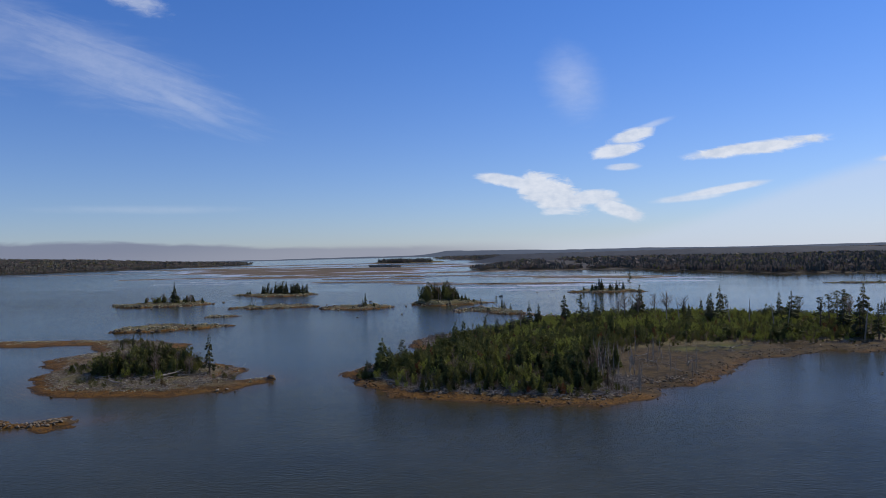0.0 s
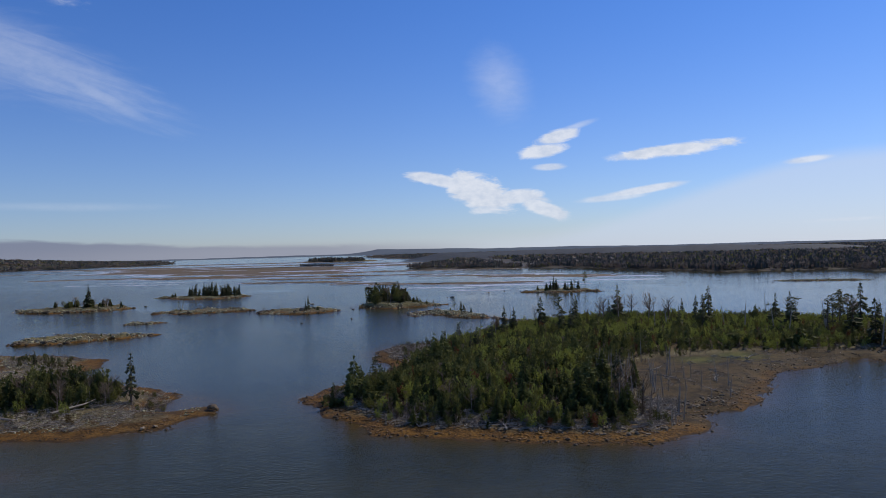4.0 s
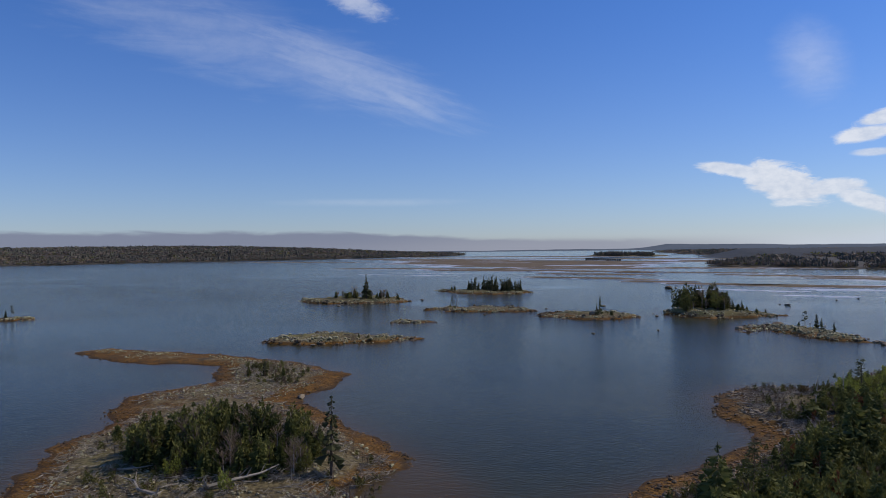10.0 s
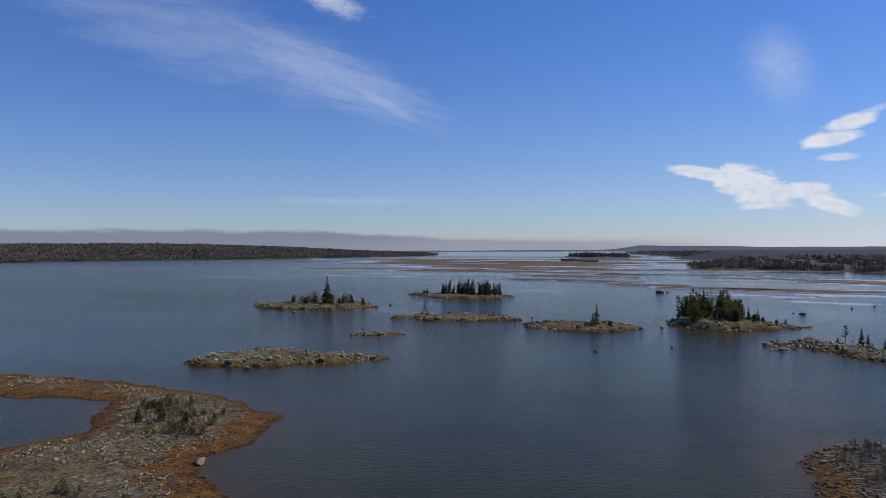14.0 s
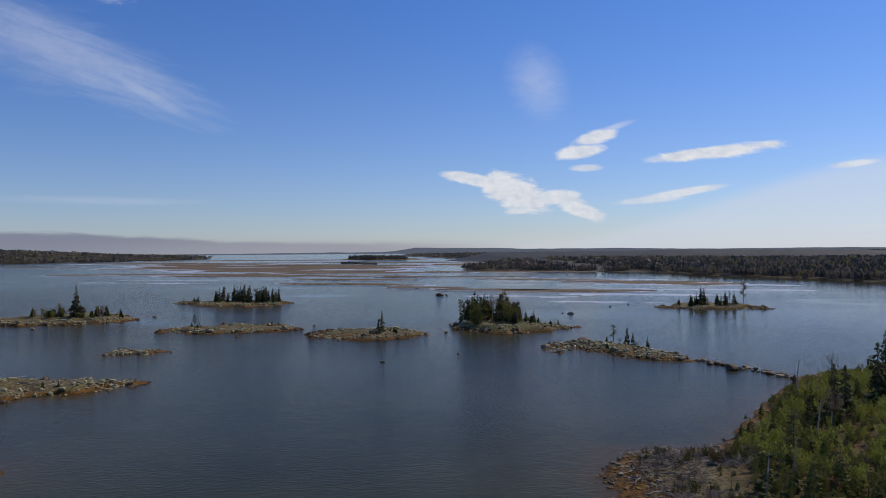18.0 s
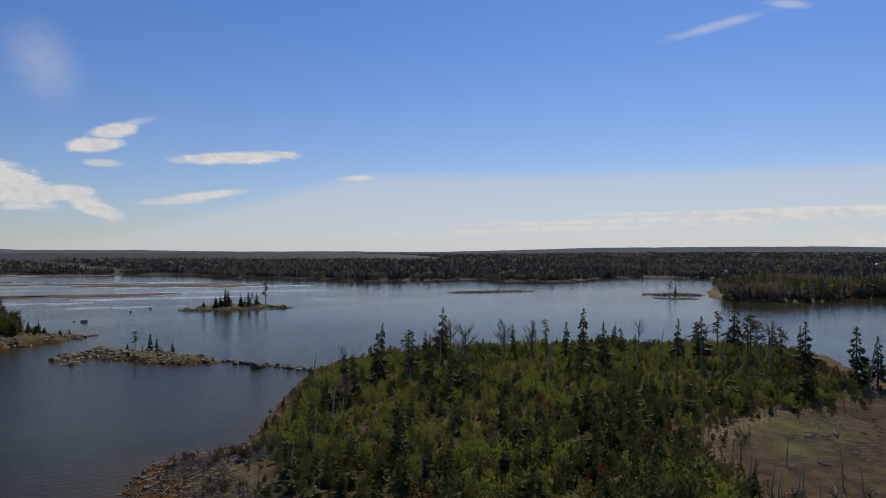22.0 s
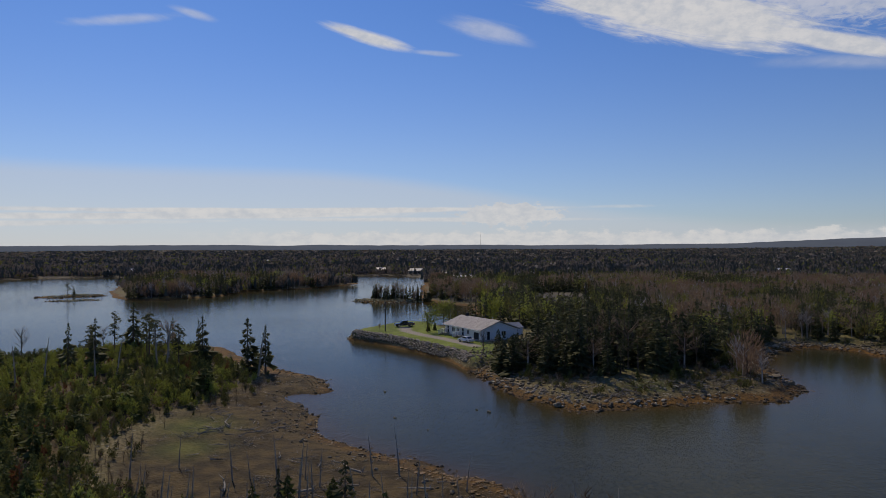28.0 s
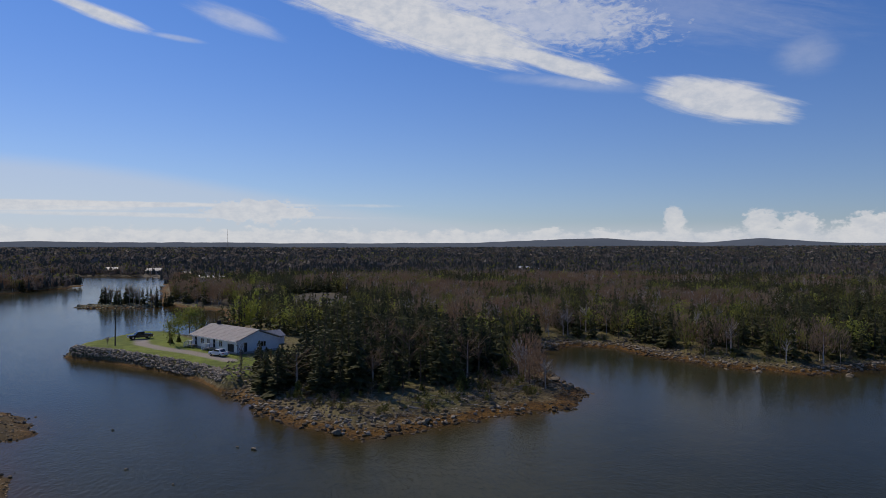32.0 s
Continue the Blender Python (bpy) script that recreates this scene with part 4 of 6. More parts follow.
def spruce_model(seed, levels=17, sprays=8, spread=0.2, bare=0.06, rag=0.35, lean=0.0):
    def make():
        r = np.random.RandomState(seed)
        return plant("spruce_tree", "dark green spruce with drooping ragged branches", "tree", "spruces on the shores",
                     [("trunk", trunk_shape(r, lean=lean), [BARK]), ("crown", conifer(r, levels + 1, sprays + 1, spread, bare, rag, lean=lean, leaf=0.75), [NEEDLE])])
    return make


def shrub_model(seed):
    def make():
        r = np.random.RandomState(seed)
        return plant("young_spruce", "bushy young green spruce in dense regrowth", "tree", "young trees on the islands",
                     [("trunk", trunk_shape(r, 0.85, 0.03, 4), [BARK]), ("crown", conifer(r, 22, 13, 0.28, 0.03, 0.45, leaf=0.5), [NEEDLE_YOUNG])])
    return make


def alder_model(seed, mat=None, words="fresh light green leafy young birch in the regrowth"):
    def make():
        r = np.random.RandomState(seed)
        return plant("young_birch", words, "tree", "young trees on the islands",
                     [("stem", bare_crown(r, 8, 2, 0.2), [BARK]), ("crown", sapling(r, 340, 6, 0.42, 0.1), [mat or LEAF, BARK])])
    return make


def bare_model(seed, mat=None, words="leafless grey tree with fine upswept twigs"):
    def make():
        r = np.random.RandomState(seed)
        return plant("bare_tree", words, "tree", "leafless trees", [("trunk", trunk_shape(r, 0.8, 0.018, 5), [BIRCH]), ("crown", bare_crown(r, 20, 7, 0.36, start=0.3), [mat or TWIG])])
    return make


def snag_model(seed):
    def make():
        r = np.random.RandomState(seed)
        return plant("dead_tree", "grey dead standing trunk with broken stubs", "tree", "dead trees on the flats", [("trunk", snag_shape(r, 7), [DEADWOOD])])
    return make


def pine_model(seed):
    def make():
        r = np.random.RandomState(seed)
        lean = 0.015 * r.randn()
        s = Shape()
        for k in range(9):
            z, a = 0.38 + 0.6 * (k + 0.5 * r.rand()) / 9, r.uniform(0, 6.28)
            reach = 0.24 * (1.15 - z) * r.uniform(0.5, 1.2)
            for _ in range(16):
                p = np.array([lean * z + reach * np.cos(a) * r.uniform(0.2, 1.1), reach * np.sin(a) * r.uniform(0.2, 1.1), z]) + r.randn(3) * (0.035, 0.035, 0.018)
                d, w = r.randn(3) * (1, 1, 0.5), r.randn(3)
                d, w = d / np.linalg.norm(d) * 0.06, w / np.linalg.norm(w) * 0.03
                s.add([p - d, p + d, p + w], [(0, 1, 2)])
            s.limb((lean * z, 0, z - 0.02), (lean * z + reach * np.cos(a), reach * np.sin(a), z), 0.006, 0.002, 3, 1)
        return plant("sparse_spruce", "tall thin storm-worn spruce with tufts of dark needles", "tree", "spruces on the shores",
                     [("trunk", trunk_shape(r, 0.97, 0.018, 5, lean), [BARK]), ("crown", s.done(), [NEEDLE, BARK])])
    return make


YARD.kind("spruce", [spruce_model(1), spruce_model(2, 15, 7, 0.17, 0.1, 0.45), spruce_model(3, 18, 8, 0.22), spruce_model(4, 16, 8, 0.22, 0.05, 0.5)])
YARD.kind("slim", [spruce_model(61, 19, 6, 0.17, 0.16, 0.75), spruce_model(62, 17, 7, 0.19, 0.12, 0.8, 0.02), spruce_model(63, 20, 6, 0.15, 0.22, 0.75, -0.015)])
YARD.kind("pine", [pine_model(k) for k in (5, 6, 7)])
YARD.kind("shrub", [shrub_model(k) for k in (11, 12, 13, 14)])
YARD.kind("birch", [alder_model(k) for k in (21, 22, 23)])
YARD.kind("olive", [alder_model(k, OLIVE, "olive-green leafy sapling in the dense regrowth") for k in (26, 27, 28)])


def airy_model(seed):
    def make():
        r = np.random.RandomState(seed)
        return plant("spring_tree", "airy pale yellow-green tree coming into leaf", "tree", "trees round the house",
                     [("trunk", trunk_shape(r, 0.7, 0.016, 5), [BARK]), ("limbs", bare_crown(r, 16, 5, 0.34, start=0.25), [TWIG]), ("crown", leaf_cloud(r, 620, 13, 0.06, 0.42, 0.2), [LEAF])])
    return make


YARD.kind("airy", [airy_model(k) for k in (51, 52)])
YARD.kind("maple", [alder_model(24, LEAF_RED, "young maple with rusty red spring leaves")])
YARD.kind("bare", [bare_model(k) for k in (31, 32, 33)])
YARD.kind("dead", [snag_model(k) for k in (41, 42, 43)])

# lighter shapes for what is joined into stuff
R2 = np.random.RandomState(77)


def both(crown, stem, stem_mat):
    v, f, m = crown
    w, g, _ = stem
    return np.concatenate([v, w]), np.concatenate([f, g + len(v)]), np.concatenate([m, np.full(len(g), stem_mat)])


# regrowth: young spruces 0-3, olive saplings 4-7, bright birches 8-10, leafless 11-12, rusty maple 13
def shifted(shape, leaf, stem):
    v, f, m = shape
    return v, f, np.where(m == 1, stem, leaf)


SHRUBS = [shifted(conifer(R2, 13, 9, 0.32, 0.03, 0.45, leaf=0.7), 0, 0) for _ in range(4)] + [shifted(sapling(R2, 230, 5, 0.40, 0.115), 1, 5) for _ in range(4)]
SHRUBS += [shifted(sapling(R2, 240, 6, 0.42, 0.11), 2, 5) for _ in range(3)] + [shifted(bare_crown(R2, 14, 5, 0.26), 3, 3) for _ in range(2)] + [shifted(sapling(R2, 130, 4, 0.25, 0.1), 4, 5)]
SHRUB_MATS = [NEEDLE_YOUNG, OLIVE, LEAF, TWIG, LEAF_RED, BARK]
# near forest: spruces 0-4, leafless 5-8, leafless reddish 9-11, fresh green 12-13, olive 14-15
WOODS = [both(conifer(R2, lev, spr, wide, 0.08, rag, lean=ln), trunk_shape(R2, 0.9, 0.02, 4), 1) for lev, spr, wide, rag, ln in ((15, 7, 0.17, 0.5, 0.02), (12, 6, 0.23, 0.6, -0.03), (14, 7, 0.2, 0.55, 0), (17, 6, 0.15, 0.6, 0.03), (11, 7, 0.27, 0.55, 0))]
WOODS += [shifted(haze_crown(R2, 230, 0.30, 0.075), 3, 2) for _ in range(4)]
WOODS += [shifted(haze_crown(R2, 230, 0.35, 0.075), 4, 1) for _ in range(3)]
WOODS += [shifted(leaf_cloud(R2, 240, 11, 0.06), 5, 5) for _ in range(2)]
WOODS += [shifted(haze_crown(R2, 230, 0.33, 0.08), 6, 1) for _ in range(2)]
WOODS += [shifted(bare_crown(R2, 15, 5, 0.3, thin=1.25, start=0.35), 2, 2) for _ in range(3)]
WOOD_MATS = [NEEDLE, BARK, BIRCH, TWIG, TWIG_RED, LEAF, OLIVE]


def grove_shape(rng, kind):
    """A patch of far forest of unit width: two dozen slim crowns side by side."""
    s = Shape()
    for _ in range(24):
        x, y, h = rng.uniform(-0.55, 0.55), rng.uniform(-0.55, 0.55), rng.uniform(0.5, 0.88) if rng.rand() < 0.85 else rng.uniform(0.9, 1.1)
        dark = rng.rand() < kind
        a0 = rng.uniform(0, 6.28)
        if dark:
            w = rng.uniform(0.05, 0.085)
            t = a0 + np.arange(3) * 2.0944
            rim = np.stack([x + w * np.cos(t) * rng.uniform(0.7, 1.3, 3), y + w * np.sin(t), 0.1 * h + 0.2 * rng.rand(3)], 1)
            s.add(np.concatenate([rim, [[x, y, h]]]), [(0, 1, 3), (1, 2, 3), (2, 0, 3)], 0)
        else:
            w = rng.uniform(0.08, 0.14)
            m = 1 if rng.rand() < 0.6 else (2 if rng.rand() < 0.75 else 3)
            for _ in range(6):
                a, u = rng.uniform(0, 6.28), rng.uniform(0, 1)
                r = w * 0.75 * np.sqrt(rng.rand()) * np.sqrt(max(0.1, 1 - (2 * u - 0.9) ** 2))
                p = np.array([x + r * np.cos(a), y + r * np.sin(a), h * (0.08 + 0.6 * u)])
                d = np.array([rng.randn() * 0.03, rng.randn() * 0.03, h * rng.uniform(0.15, 0.3)])
                q = np.array([rng.randn(), rng.randn(), 0.3 * rng.randn()]) * w * 0.34
                s.add([p - q, p + q, p + d + q * 0.4], [(0, 1, 2)], m)
    return s.done()


GROVES = [grove_shape(R2, k) for k in (0.55, 0.55, 0.55, 0.35, 0.35, 0.35, 0.2, 0.2, 0.2, 0.08, 0.08, 0.08)]
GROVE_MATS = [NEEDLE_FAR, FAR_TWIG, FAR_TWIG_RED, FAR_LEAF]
STONES = [stone_shape(R2) for _ in range(8)]
LOGS = [log_shape(R2) for _ in range(6)]


def tangle_shape(rng, sticks=24):
    """A heap of bleached dead branches, about one unit across."""
    s = Shape()
    for _ in range(sticks):
        p = np.array([rng.randn() * 0.3, rng.randn() * 0.3, rng.uniform(0.0, 0.22)])
        a, up = rng.uniform(0, 6.28), rng.uniform(-0.05, 0.75) ** 2
        d = np.array([np.cos(a), np.sin(a), up]) * rng.uniform(0.25, 0.75)
        s.limb(p, p + d, rng.uniform(0.007, 0.016), 0.003, 3)
    return s.done()


TANGLES = [tangle_shape(R2) for _ in range(6)]

# ---- trees of the big island ----
def on(height, x, y):
    return float(height(np.array([float(x)]), np.array([float(y)]))[0])


TALL = [(55, 252, 10.8, "spruce"), (27, 232, 9.3, "spruce"), (15, 221, 8.2, "spruce"), (18, 224, 7.6, "spruce"), (32, 230, 9.6, "pine"), (31, 222, 7.4, "spruce"), (33, 219, 7.8, "spruce"),
        (52, 240, 9.2, "bare"), (61, 239, 9.4, "bare"), (66, 236, 8.6, "bare"), (48, 243, 8.4, "bare"), (76, 231, 11.0, "spruce"), (70, 220, 9.6, "spruce"), (73, 233, 8.6, "spruce"),
        (79, 214, 8.4, "dead"), (74, 215, 7.8, "dead"), (91, 213, 10.2, "spruce"), (89, 217, 9.6, "spruce"), (94, 216, 9.0, "pine"), (115, 221, 11.3, "spruce"), (110, 222, 9.8, "pine"),
        (102, 209, 10.4, "pine"), (106, 212, 9.6, "pine"), (104, 206, 9.2, "bare"), (98, 205, 9.8, "pine"), (93, 200, 9.6, "dead"), (95, 203, 9.0, "dead"), (97, 195, 10.2, "spruce"),
        (92, 197, 9.4, "pine"), (97, 186, 9.9, "spruce"), (100.5, 184, 8.4, "spruce"), (97, 184, 8.6, "dead"), (57, 221, 7.6, "dead"), (62, 226, 8.2, "dead"), (44, 231, 7.8, "bare"),
        (38, 238, 8.2, "spruce"), (12, 216, 6.6, "bare"), (7, 210, 6.4, "dead"), (1.6, 204, 6.4, "pine"), (-2, 196, 5.8, "dead"), (-6, 193, 5.2, "dead"), (-16, 150, 6.2, "pine"),
        (5, 190, 6.4, "spruce"), (9, 196, 6.8, "spruce"), (3, 182, 5.8, "spruce"), (26, 145, 6.6, "spruce"), (24, 149, 6.0, "shrub"), (25, 138, 6.4, "dead"), (23, 130, 6.6, "bare"),
        (24, 126, 6.0, "bare"), (21, 127, 5.6, "bare"), (27, 151, 5.6, "spruce"), (29, 147, 4.6, "shrub"), (63, 219, 7.0, "spruce"), (84, 208, 8.0, "dead"), (87, 206, 7.6, "dead")]
for x, y, top, kind in TALL:
    z = on(big_height, x, y)
    YARD.put("slim" if kind == "spruce" else kind, x, y, z - 0.1, (top - z) * 1.2, wide=1.12)
# more thin trees along the far crest of the island
for k in range(150):
    x, y = RNG.uniform(10, 128), RNG.uniform(196, 262)
    d = on(lambda a, b: inside(WOOD, a, b), x, y)
    if 1.5 < d < 11 and y > 205 - 0.25 * (x - 60) and RNG.rand() < 0.55:
        kind = ("slim", "pine", "dead", "bare", "slim", "slim")[RNG.randint(6)]
        YARD.put(kind, x, y, on(big_height, x, y) - 0.1, RNG.uniform(4.0, 8.4), wide=0.9)
# dead poles standing on the drowned flat
for k in range(80):
    x, y = 25 + 20 * RNG.rand() ** 2.2, 120 + 52 * RNG.rand()
    if on(lambda a, b: inside(BIG, a, b), x, y) > 2.5 and on(lambda a, b: inside(WOOD, a, b), x, y) < 1:
        YARD.put("dead", x, y, on(big_height, x, y) - 0.1, RNG.uniform(2.2, 5.6))

# regrowth: a dense coat of young trees, the nearest of them things of their own
gx, gy = np.meshgrid(np.arange(-26, 134, 1.45), np.arange(118, 272, 1.45))
gx, gy = gx.ravel() + RNG.uniform(-0.8, 0.8, gx.size), gy.ravel() + RNG.uniform(-0.8, 0.8, gx.size)
w = inside(WOOD, gx, gy) + 3 * (rough(gx, gy, 6, 20) - 0.5)
ok = (w > 0.2) & (RNG.rand(gx.size) < 0.93)
gx, gy, w = gx[ok], gy[ok], w[ok]
gz = big_height(gx, gy)
green = rough(gx, gy, 13, 21) + 0.35 * rough(gx, gy, 4, 22)
rows, singles = [], 0
edge_first = np.argsort(np.hypot(gx - 5, gy - 122) + 40 * (gx > 40))
for n in edge_first:
    x, y, z = gx[n], gy[n], gz[n] - 0.1
    tall = (1.35 + 2.3 * rough(x, y, 6, 23)) * (0.66 + 0.6 * RNG.rand()) * (1 - 0.36 * float(step(y, 165, 205))) * min(1.0, 0.6 + 0.09 * max(w[n], 0)) + (0.9 if RNG.rand() < 0.06 else 0)
    pick = 0.62 * green[n] + 0.55 * RNG.rand() - 0.11 + 0.18 * float(step(x + 0.4 * (y - 150), 0, 60))
    kind = "bare" if RNG.rand() < (0.42 if w[n] < 3 else 0.1) else "maple" if RNG.rand() < 0.03 else "birch" if pick > 0.81 else "olive" if RNG.rand() < 0.5 else "shrub"
    tall *= (RNG.uniform(1.7, 2.2) if RNG.rand() < 0.06 else RNG.uniform(1.0, 1.5)) if kind == "shrub" else 1.0
    if singles < 290:
        YARD.put(kind, x, y, z, tall)
        singles += 1
    else:
        which = {"shrub": RNG.randint(0, 4), "olive": RNG.randint(4, 8), "birch": RNG.randint(8, 11), "bare": RNG.randint(11, 13), "maple": 13}[kind]
        rows.append((x, y, z, tall * 1.06, 1.0, RNG.uniform(0, 6.28), which))
many("young_forest", SHRUBS, rows, SHRUB_MATS, "dense mixed regrowth of young spruce and light green birch", "forest")

# ---- the stony western island ----
for x, y, h, kind in ((-57, 146, 8.9, "slim"), (-60, 143, 3.4, "bare"), (-59, 149, 3.2, "bare"), (-62, 146, 3.4, "bare"), (-63, 150, 3.0, "bare"), (-99, 195, 3.3, "spruce"), (-102, 194, 2.2, "shrub"),
                      (-95, 195, 2.0, "shrub"), (-105, 196, 2.0, "bare"), (-101, 192, 1.8, "bare"), (-97, 199, 1.7, "bare"), (-93, 198, 1.6, "bare"), (-90, 150, 2.6, "shrub"), (-89, 153, 2.2, "shrub"),
                      (-86, 157, 1.8, "bare"), (-72, 139, 2.4, "birch"), (-64, 138, 2.4, "birch")):
    YARD.put(kind, x, y, on(left_height, x, y) - 0.08, h, wide=1.0)
for k in range(150):
    a, r = RNG.uniform(0, 6.28), math.sqrt(RNG.rand())
    x, y = -71.5 + 12 * r * math.cos(a), 148.5 + 9 * r * math.sin(a)
    YARD.put(("shrub", "shrub", "shrub", "shrub", "olive", "olive", "bare")[RNG.randint(7)], x, y, on(left_height, x, y) - 0.08, RNG.uniform(3.3, 5.9) * (1.15 - 0.42 * r))

# ---- islets ----
def islet_tree(key, kind, x, y, h, **more):
    YARD.put(kind, x, y, on(islet_height(ISLET_PLANS[key], ISLETS[key][5]), x, y) - 0.08, h, **more)


def copse(key, count, cx, cy, rx, ry, low, high, kinds, dome=0.5):
    for _ in range(count):
        a, r = RNG.uniform(0, 6.28), math.sqrt(RNG.rand())
        islet_tree(key, kinds[RNG.randint(len(kinds))], cx + rx * r * math.cos(a), cy + ry * r * math.sin(a), RNG.uniform(low, high) * (1 + dome * 0.3 - dome * r * r))


islet_tree("pine", "slim", -171, 380, 12.0, wide=1.1)
islet_tree("pine", "spruce", -173, 383, 7.5)
copse("pine", 34, -178, 384, 13, 6, 3.0, 5.4, ["shrub", "bare", "spruce", "olive"], 0.7)
copse("pine", 22, -166, 386, 13, 6, 2.0, 4.6, ["bare", "shrub", "bare"])
copse("grove", 52, -133, 460, 18, 9, 4.5, 8.0, ["spruce", "spruce", "spruce", "pine"], 0.4)
copse("tail", 5, -158, 466, 8, 3, 1.5, 3.0, ["shrub"])
islet_tree("lone", "spruce", -56.3, 331, 7.0, wide=0.9)
islet_tree("lone", "spruce", -57.3, 330, 4.6)
copse("lone", 4, -54, 334, 6, 3, 0.9, 1.8, ["shrub", "bare"])
islet_tree("strip", "pine", -117, 349, 5.0)
islet_tree("strip", "dead", -115.6, 349, 5.6)
copse("strip", 3, -117, 351, 4, 2, 0.9, 1.6, ["bare", "shrub"])
copse("hump", 46, -24, 357, 11, 10, 6.2, 8.6, ["spruce", "olive", "shrub", "spruce", "olive", "bare"], 0.75)
islet_tree("hump", "dead", -29, 360, 10.2)
copse("hump", 14, -10, 353, 8, 6, 2.2, 4.0, ["shrub", "bare", "spruce"])
for x, y, h, kind in ((5, 309, 5.2, "pine"), (7.5, 305, 4.6, "spruce"), (8.5, 303, 4.2, "spruce"), (11, 299, 3.4, "spruce"), (3.5, 310, 2.0, "shrub"), (6, 306, 2.2, "bare"), (9, 301, 2.0, "bare")):
    islet_tree("rocky", kind, x, y, h)
for x, y, h, kind in ((84, 425, 9.6, "pine"), (66, 424, 8.2, "spruce"), (67.5, 425, 6.8, "spruce"), (76, 424, 6.0, "spruce"), (78, 425, 5.2, "pine"), (80, 425, 5.6, "spruce"), (62, 424, 4.6, "shrub"), (64, 423, 4.4, "shrub"), (57, 424, 3.2, "shrub")):
    islet_tree("east", kind, x, y, h)
copse("east", 8, 70, 424, 9, 4, 1.6, 3.2, ["shrub", "bare"])
copse("east", 16, 70, 424, 9, 4, 3.2, 6.4, ["spruce", "slim", "spruce"])
copse("channel", 42, 296, 203, 5, 15, 5.2, 8.4, ["spruce", "spruce", "bare"], 0.3)
islet_tree("knoll", "pine", 300, 377, 7.0, wide=1.5)
islet_tree("knoll", "spruce", 302, 375, 5.0)
copse("bar_north", 3, 238, 455, 8, 2, 1.2, 2.2, ["shrub"])
for x, y, h in ((-268, 271, 6.0), (-264, 273, 5.2), (-272, 270, 4.0), (-266, 272, 3.2)):
    islet_tree("west_tree", "pine" if h > 5 else "spruce", x, y, h)

# ---- wooded point by the house ----
POINT_WOOD = [(120, 143), (108, 141), (99.5, 132), (98, 122), (103, 110), (116, 99), (130, 99), (142, 101), (158, 108), (160, 118), (148, 124), (136, 129), (128, 134), (122, 141)]
spots = []
for _ in range(3000):
    x, y = RNG.uniform(96, 172), RNG.uniform(96, 144)
    if on(lambda a, b: inside(POINT_WOOD, a, b), x, y) > 0.5 and all((x - p) ** 2 + (y - q) ** 2 > 6.5 for p, q in spots) and len(spots) < 200 and (x - 128) ** 2 / 60 + (y - 126) ** 2 / 16 > 1:
        spots.append((x, y))
for k, (x, y) in enumerate(spots):
    z = on(main_height, x, y) - 0.1
    kind = ("bare", "spruce", "spruce", "spruce", "slim", "pine", "spruce")[RNG.randint(7)]
    h = RNG.uniform(5.6, 10.6)
    if y > 133.5:
        h = min(h, 1.6 + 0.13 * (150 - x))
    if h > 3.2:
        YARD.put(kind, x, y, z, h, wide=1.3 if y < 130 else 1.5)
for _ in range(40):
    x, y = RNG.uniform(96, 126), RNG.uniform(92, 142)
    d = on(lambda a, b: inside(POINT_WOOD, a, b), x, y)
    if -8 < d < 0.5 and on(lambda a, b: inside(MAIN, a, b), x, y) > 6:
        YARD.put("bare" if RNG.rand() < 0.6 else "shrub", x, y, on(main_height, x, y) - 0.08, RNG.uniform(1.2, 3.4))
for x, y, h, kind, words in ((157.5, 163.5, 6.4, "airy", "pale yellow-green spring tree beside the drive"), (180, 163, 7.4, "airy", "airy pale green spring tree behind the house"), (161, 164, 2.4, "shrub", None),
                             (162.5, 162.5, 2.2, "shrub", None), (196, 151, 10.5, "birch", "bright yellow-green spring tree behind the house"), (119, 144.5, 5.5, "bare", None), (157.5, 176.5, 2.4, "bare", None),
                             (201, 152, 8.5, "birch", None)):
    YARD.put(kind, x, y, on(main_height, x, y) - 0.08, h, words=words)

# leafless brush on the bare islets
for key, count in (("long", 12), ("strip", 8), ("lone", 6), ("rocky", 8), ("west_tree", 6)):
    cx, cy, rx, ry = ISLETS[key][:4]
    copse(key, count, cx, cy, rx * 0.5, ry * 0.45, 0.7, 1.7, ["bare", "bare", "shrub"])

# low brush behind the stony shores
rows = []
for plan, height, count, lo, hi, box in ((MAIN, main_height, 1000, 5.5, 17, (84, 150, 60, 146)), (BIG, big_height, 500, 6, 30, (24, 104, 124, 186)), (MAIN, main_height, 260, 5, 10, (108, 165, 15, 75)), (LEFT, left_height, 170, 6, 20, (-108, -90, 188, 208)),
                                         (LEFT, left_height, 420, 5, 22, (-96, -50, 130, 170)), (BIG, big_height, 1200, 4.2, 9, (-30, 34, 114, 212)), (BIG, big_height, 250, 3.5, 8, (-10, 40, 212, 268))):
    x, y = RNG.uniform(box[0], box[1], count * 6), RNG.uniform(box[2], box[3], count * 6)
    d = inside(plan, x, y)
    k = np.nonzero((d > lo) & (d < hi) & (inside(LAWN, x, y) < -1) & ((x < 24) | (inside(WOOD, x, y) > -4) | (plan is not BIG)) & (rough(x, y, 5, 45) + 0.4 * RNG.rand(len(x)) > 0.6))[0][:count]
    z = height(x[k], y[k])
    rows += [(x[j], y[j], z[i] - 0.05, RNG.uniform(0.6, 2.0), 0.8, RNG.uniform(0, 6.28), RNG.choice([11, 12, 11, 12, 11, 12, 4, 5])) for i, j in enumerate(k)]
many("brush", SHRUBS, rows, SHRUB_MATS, "low leafless brown brush behind the shore", "brush")

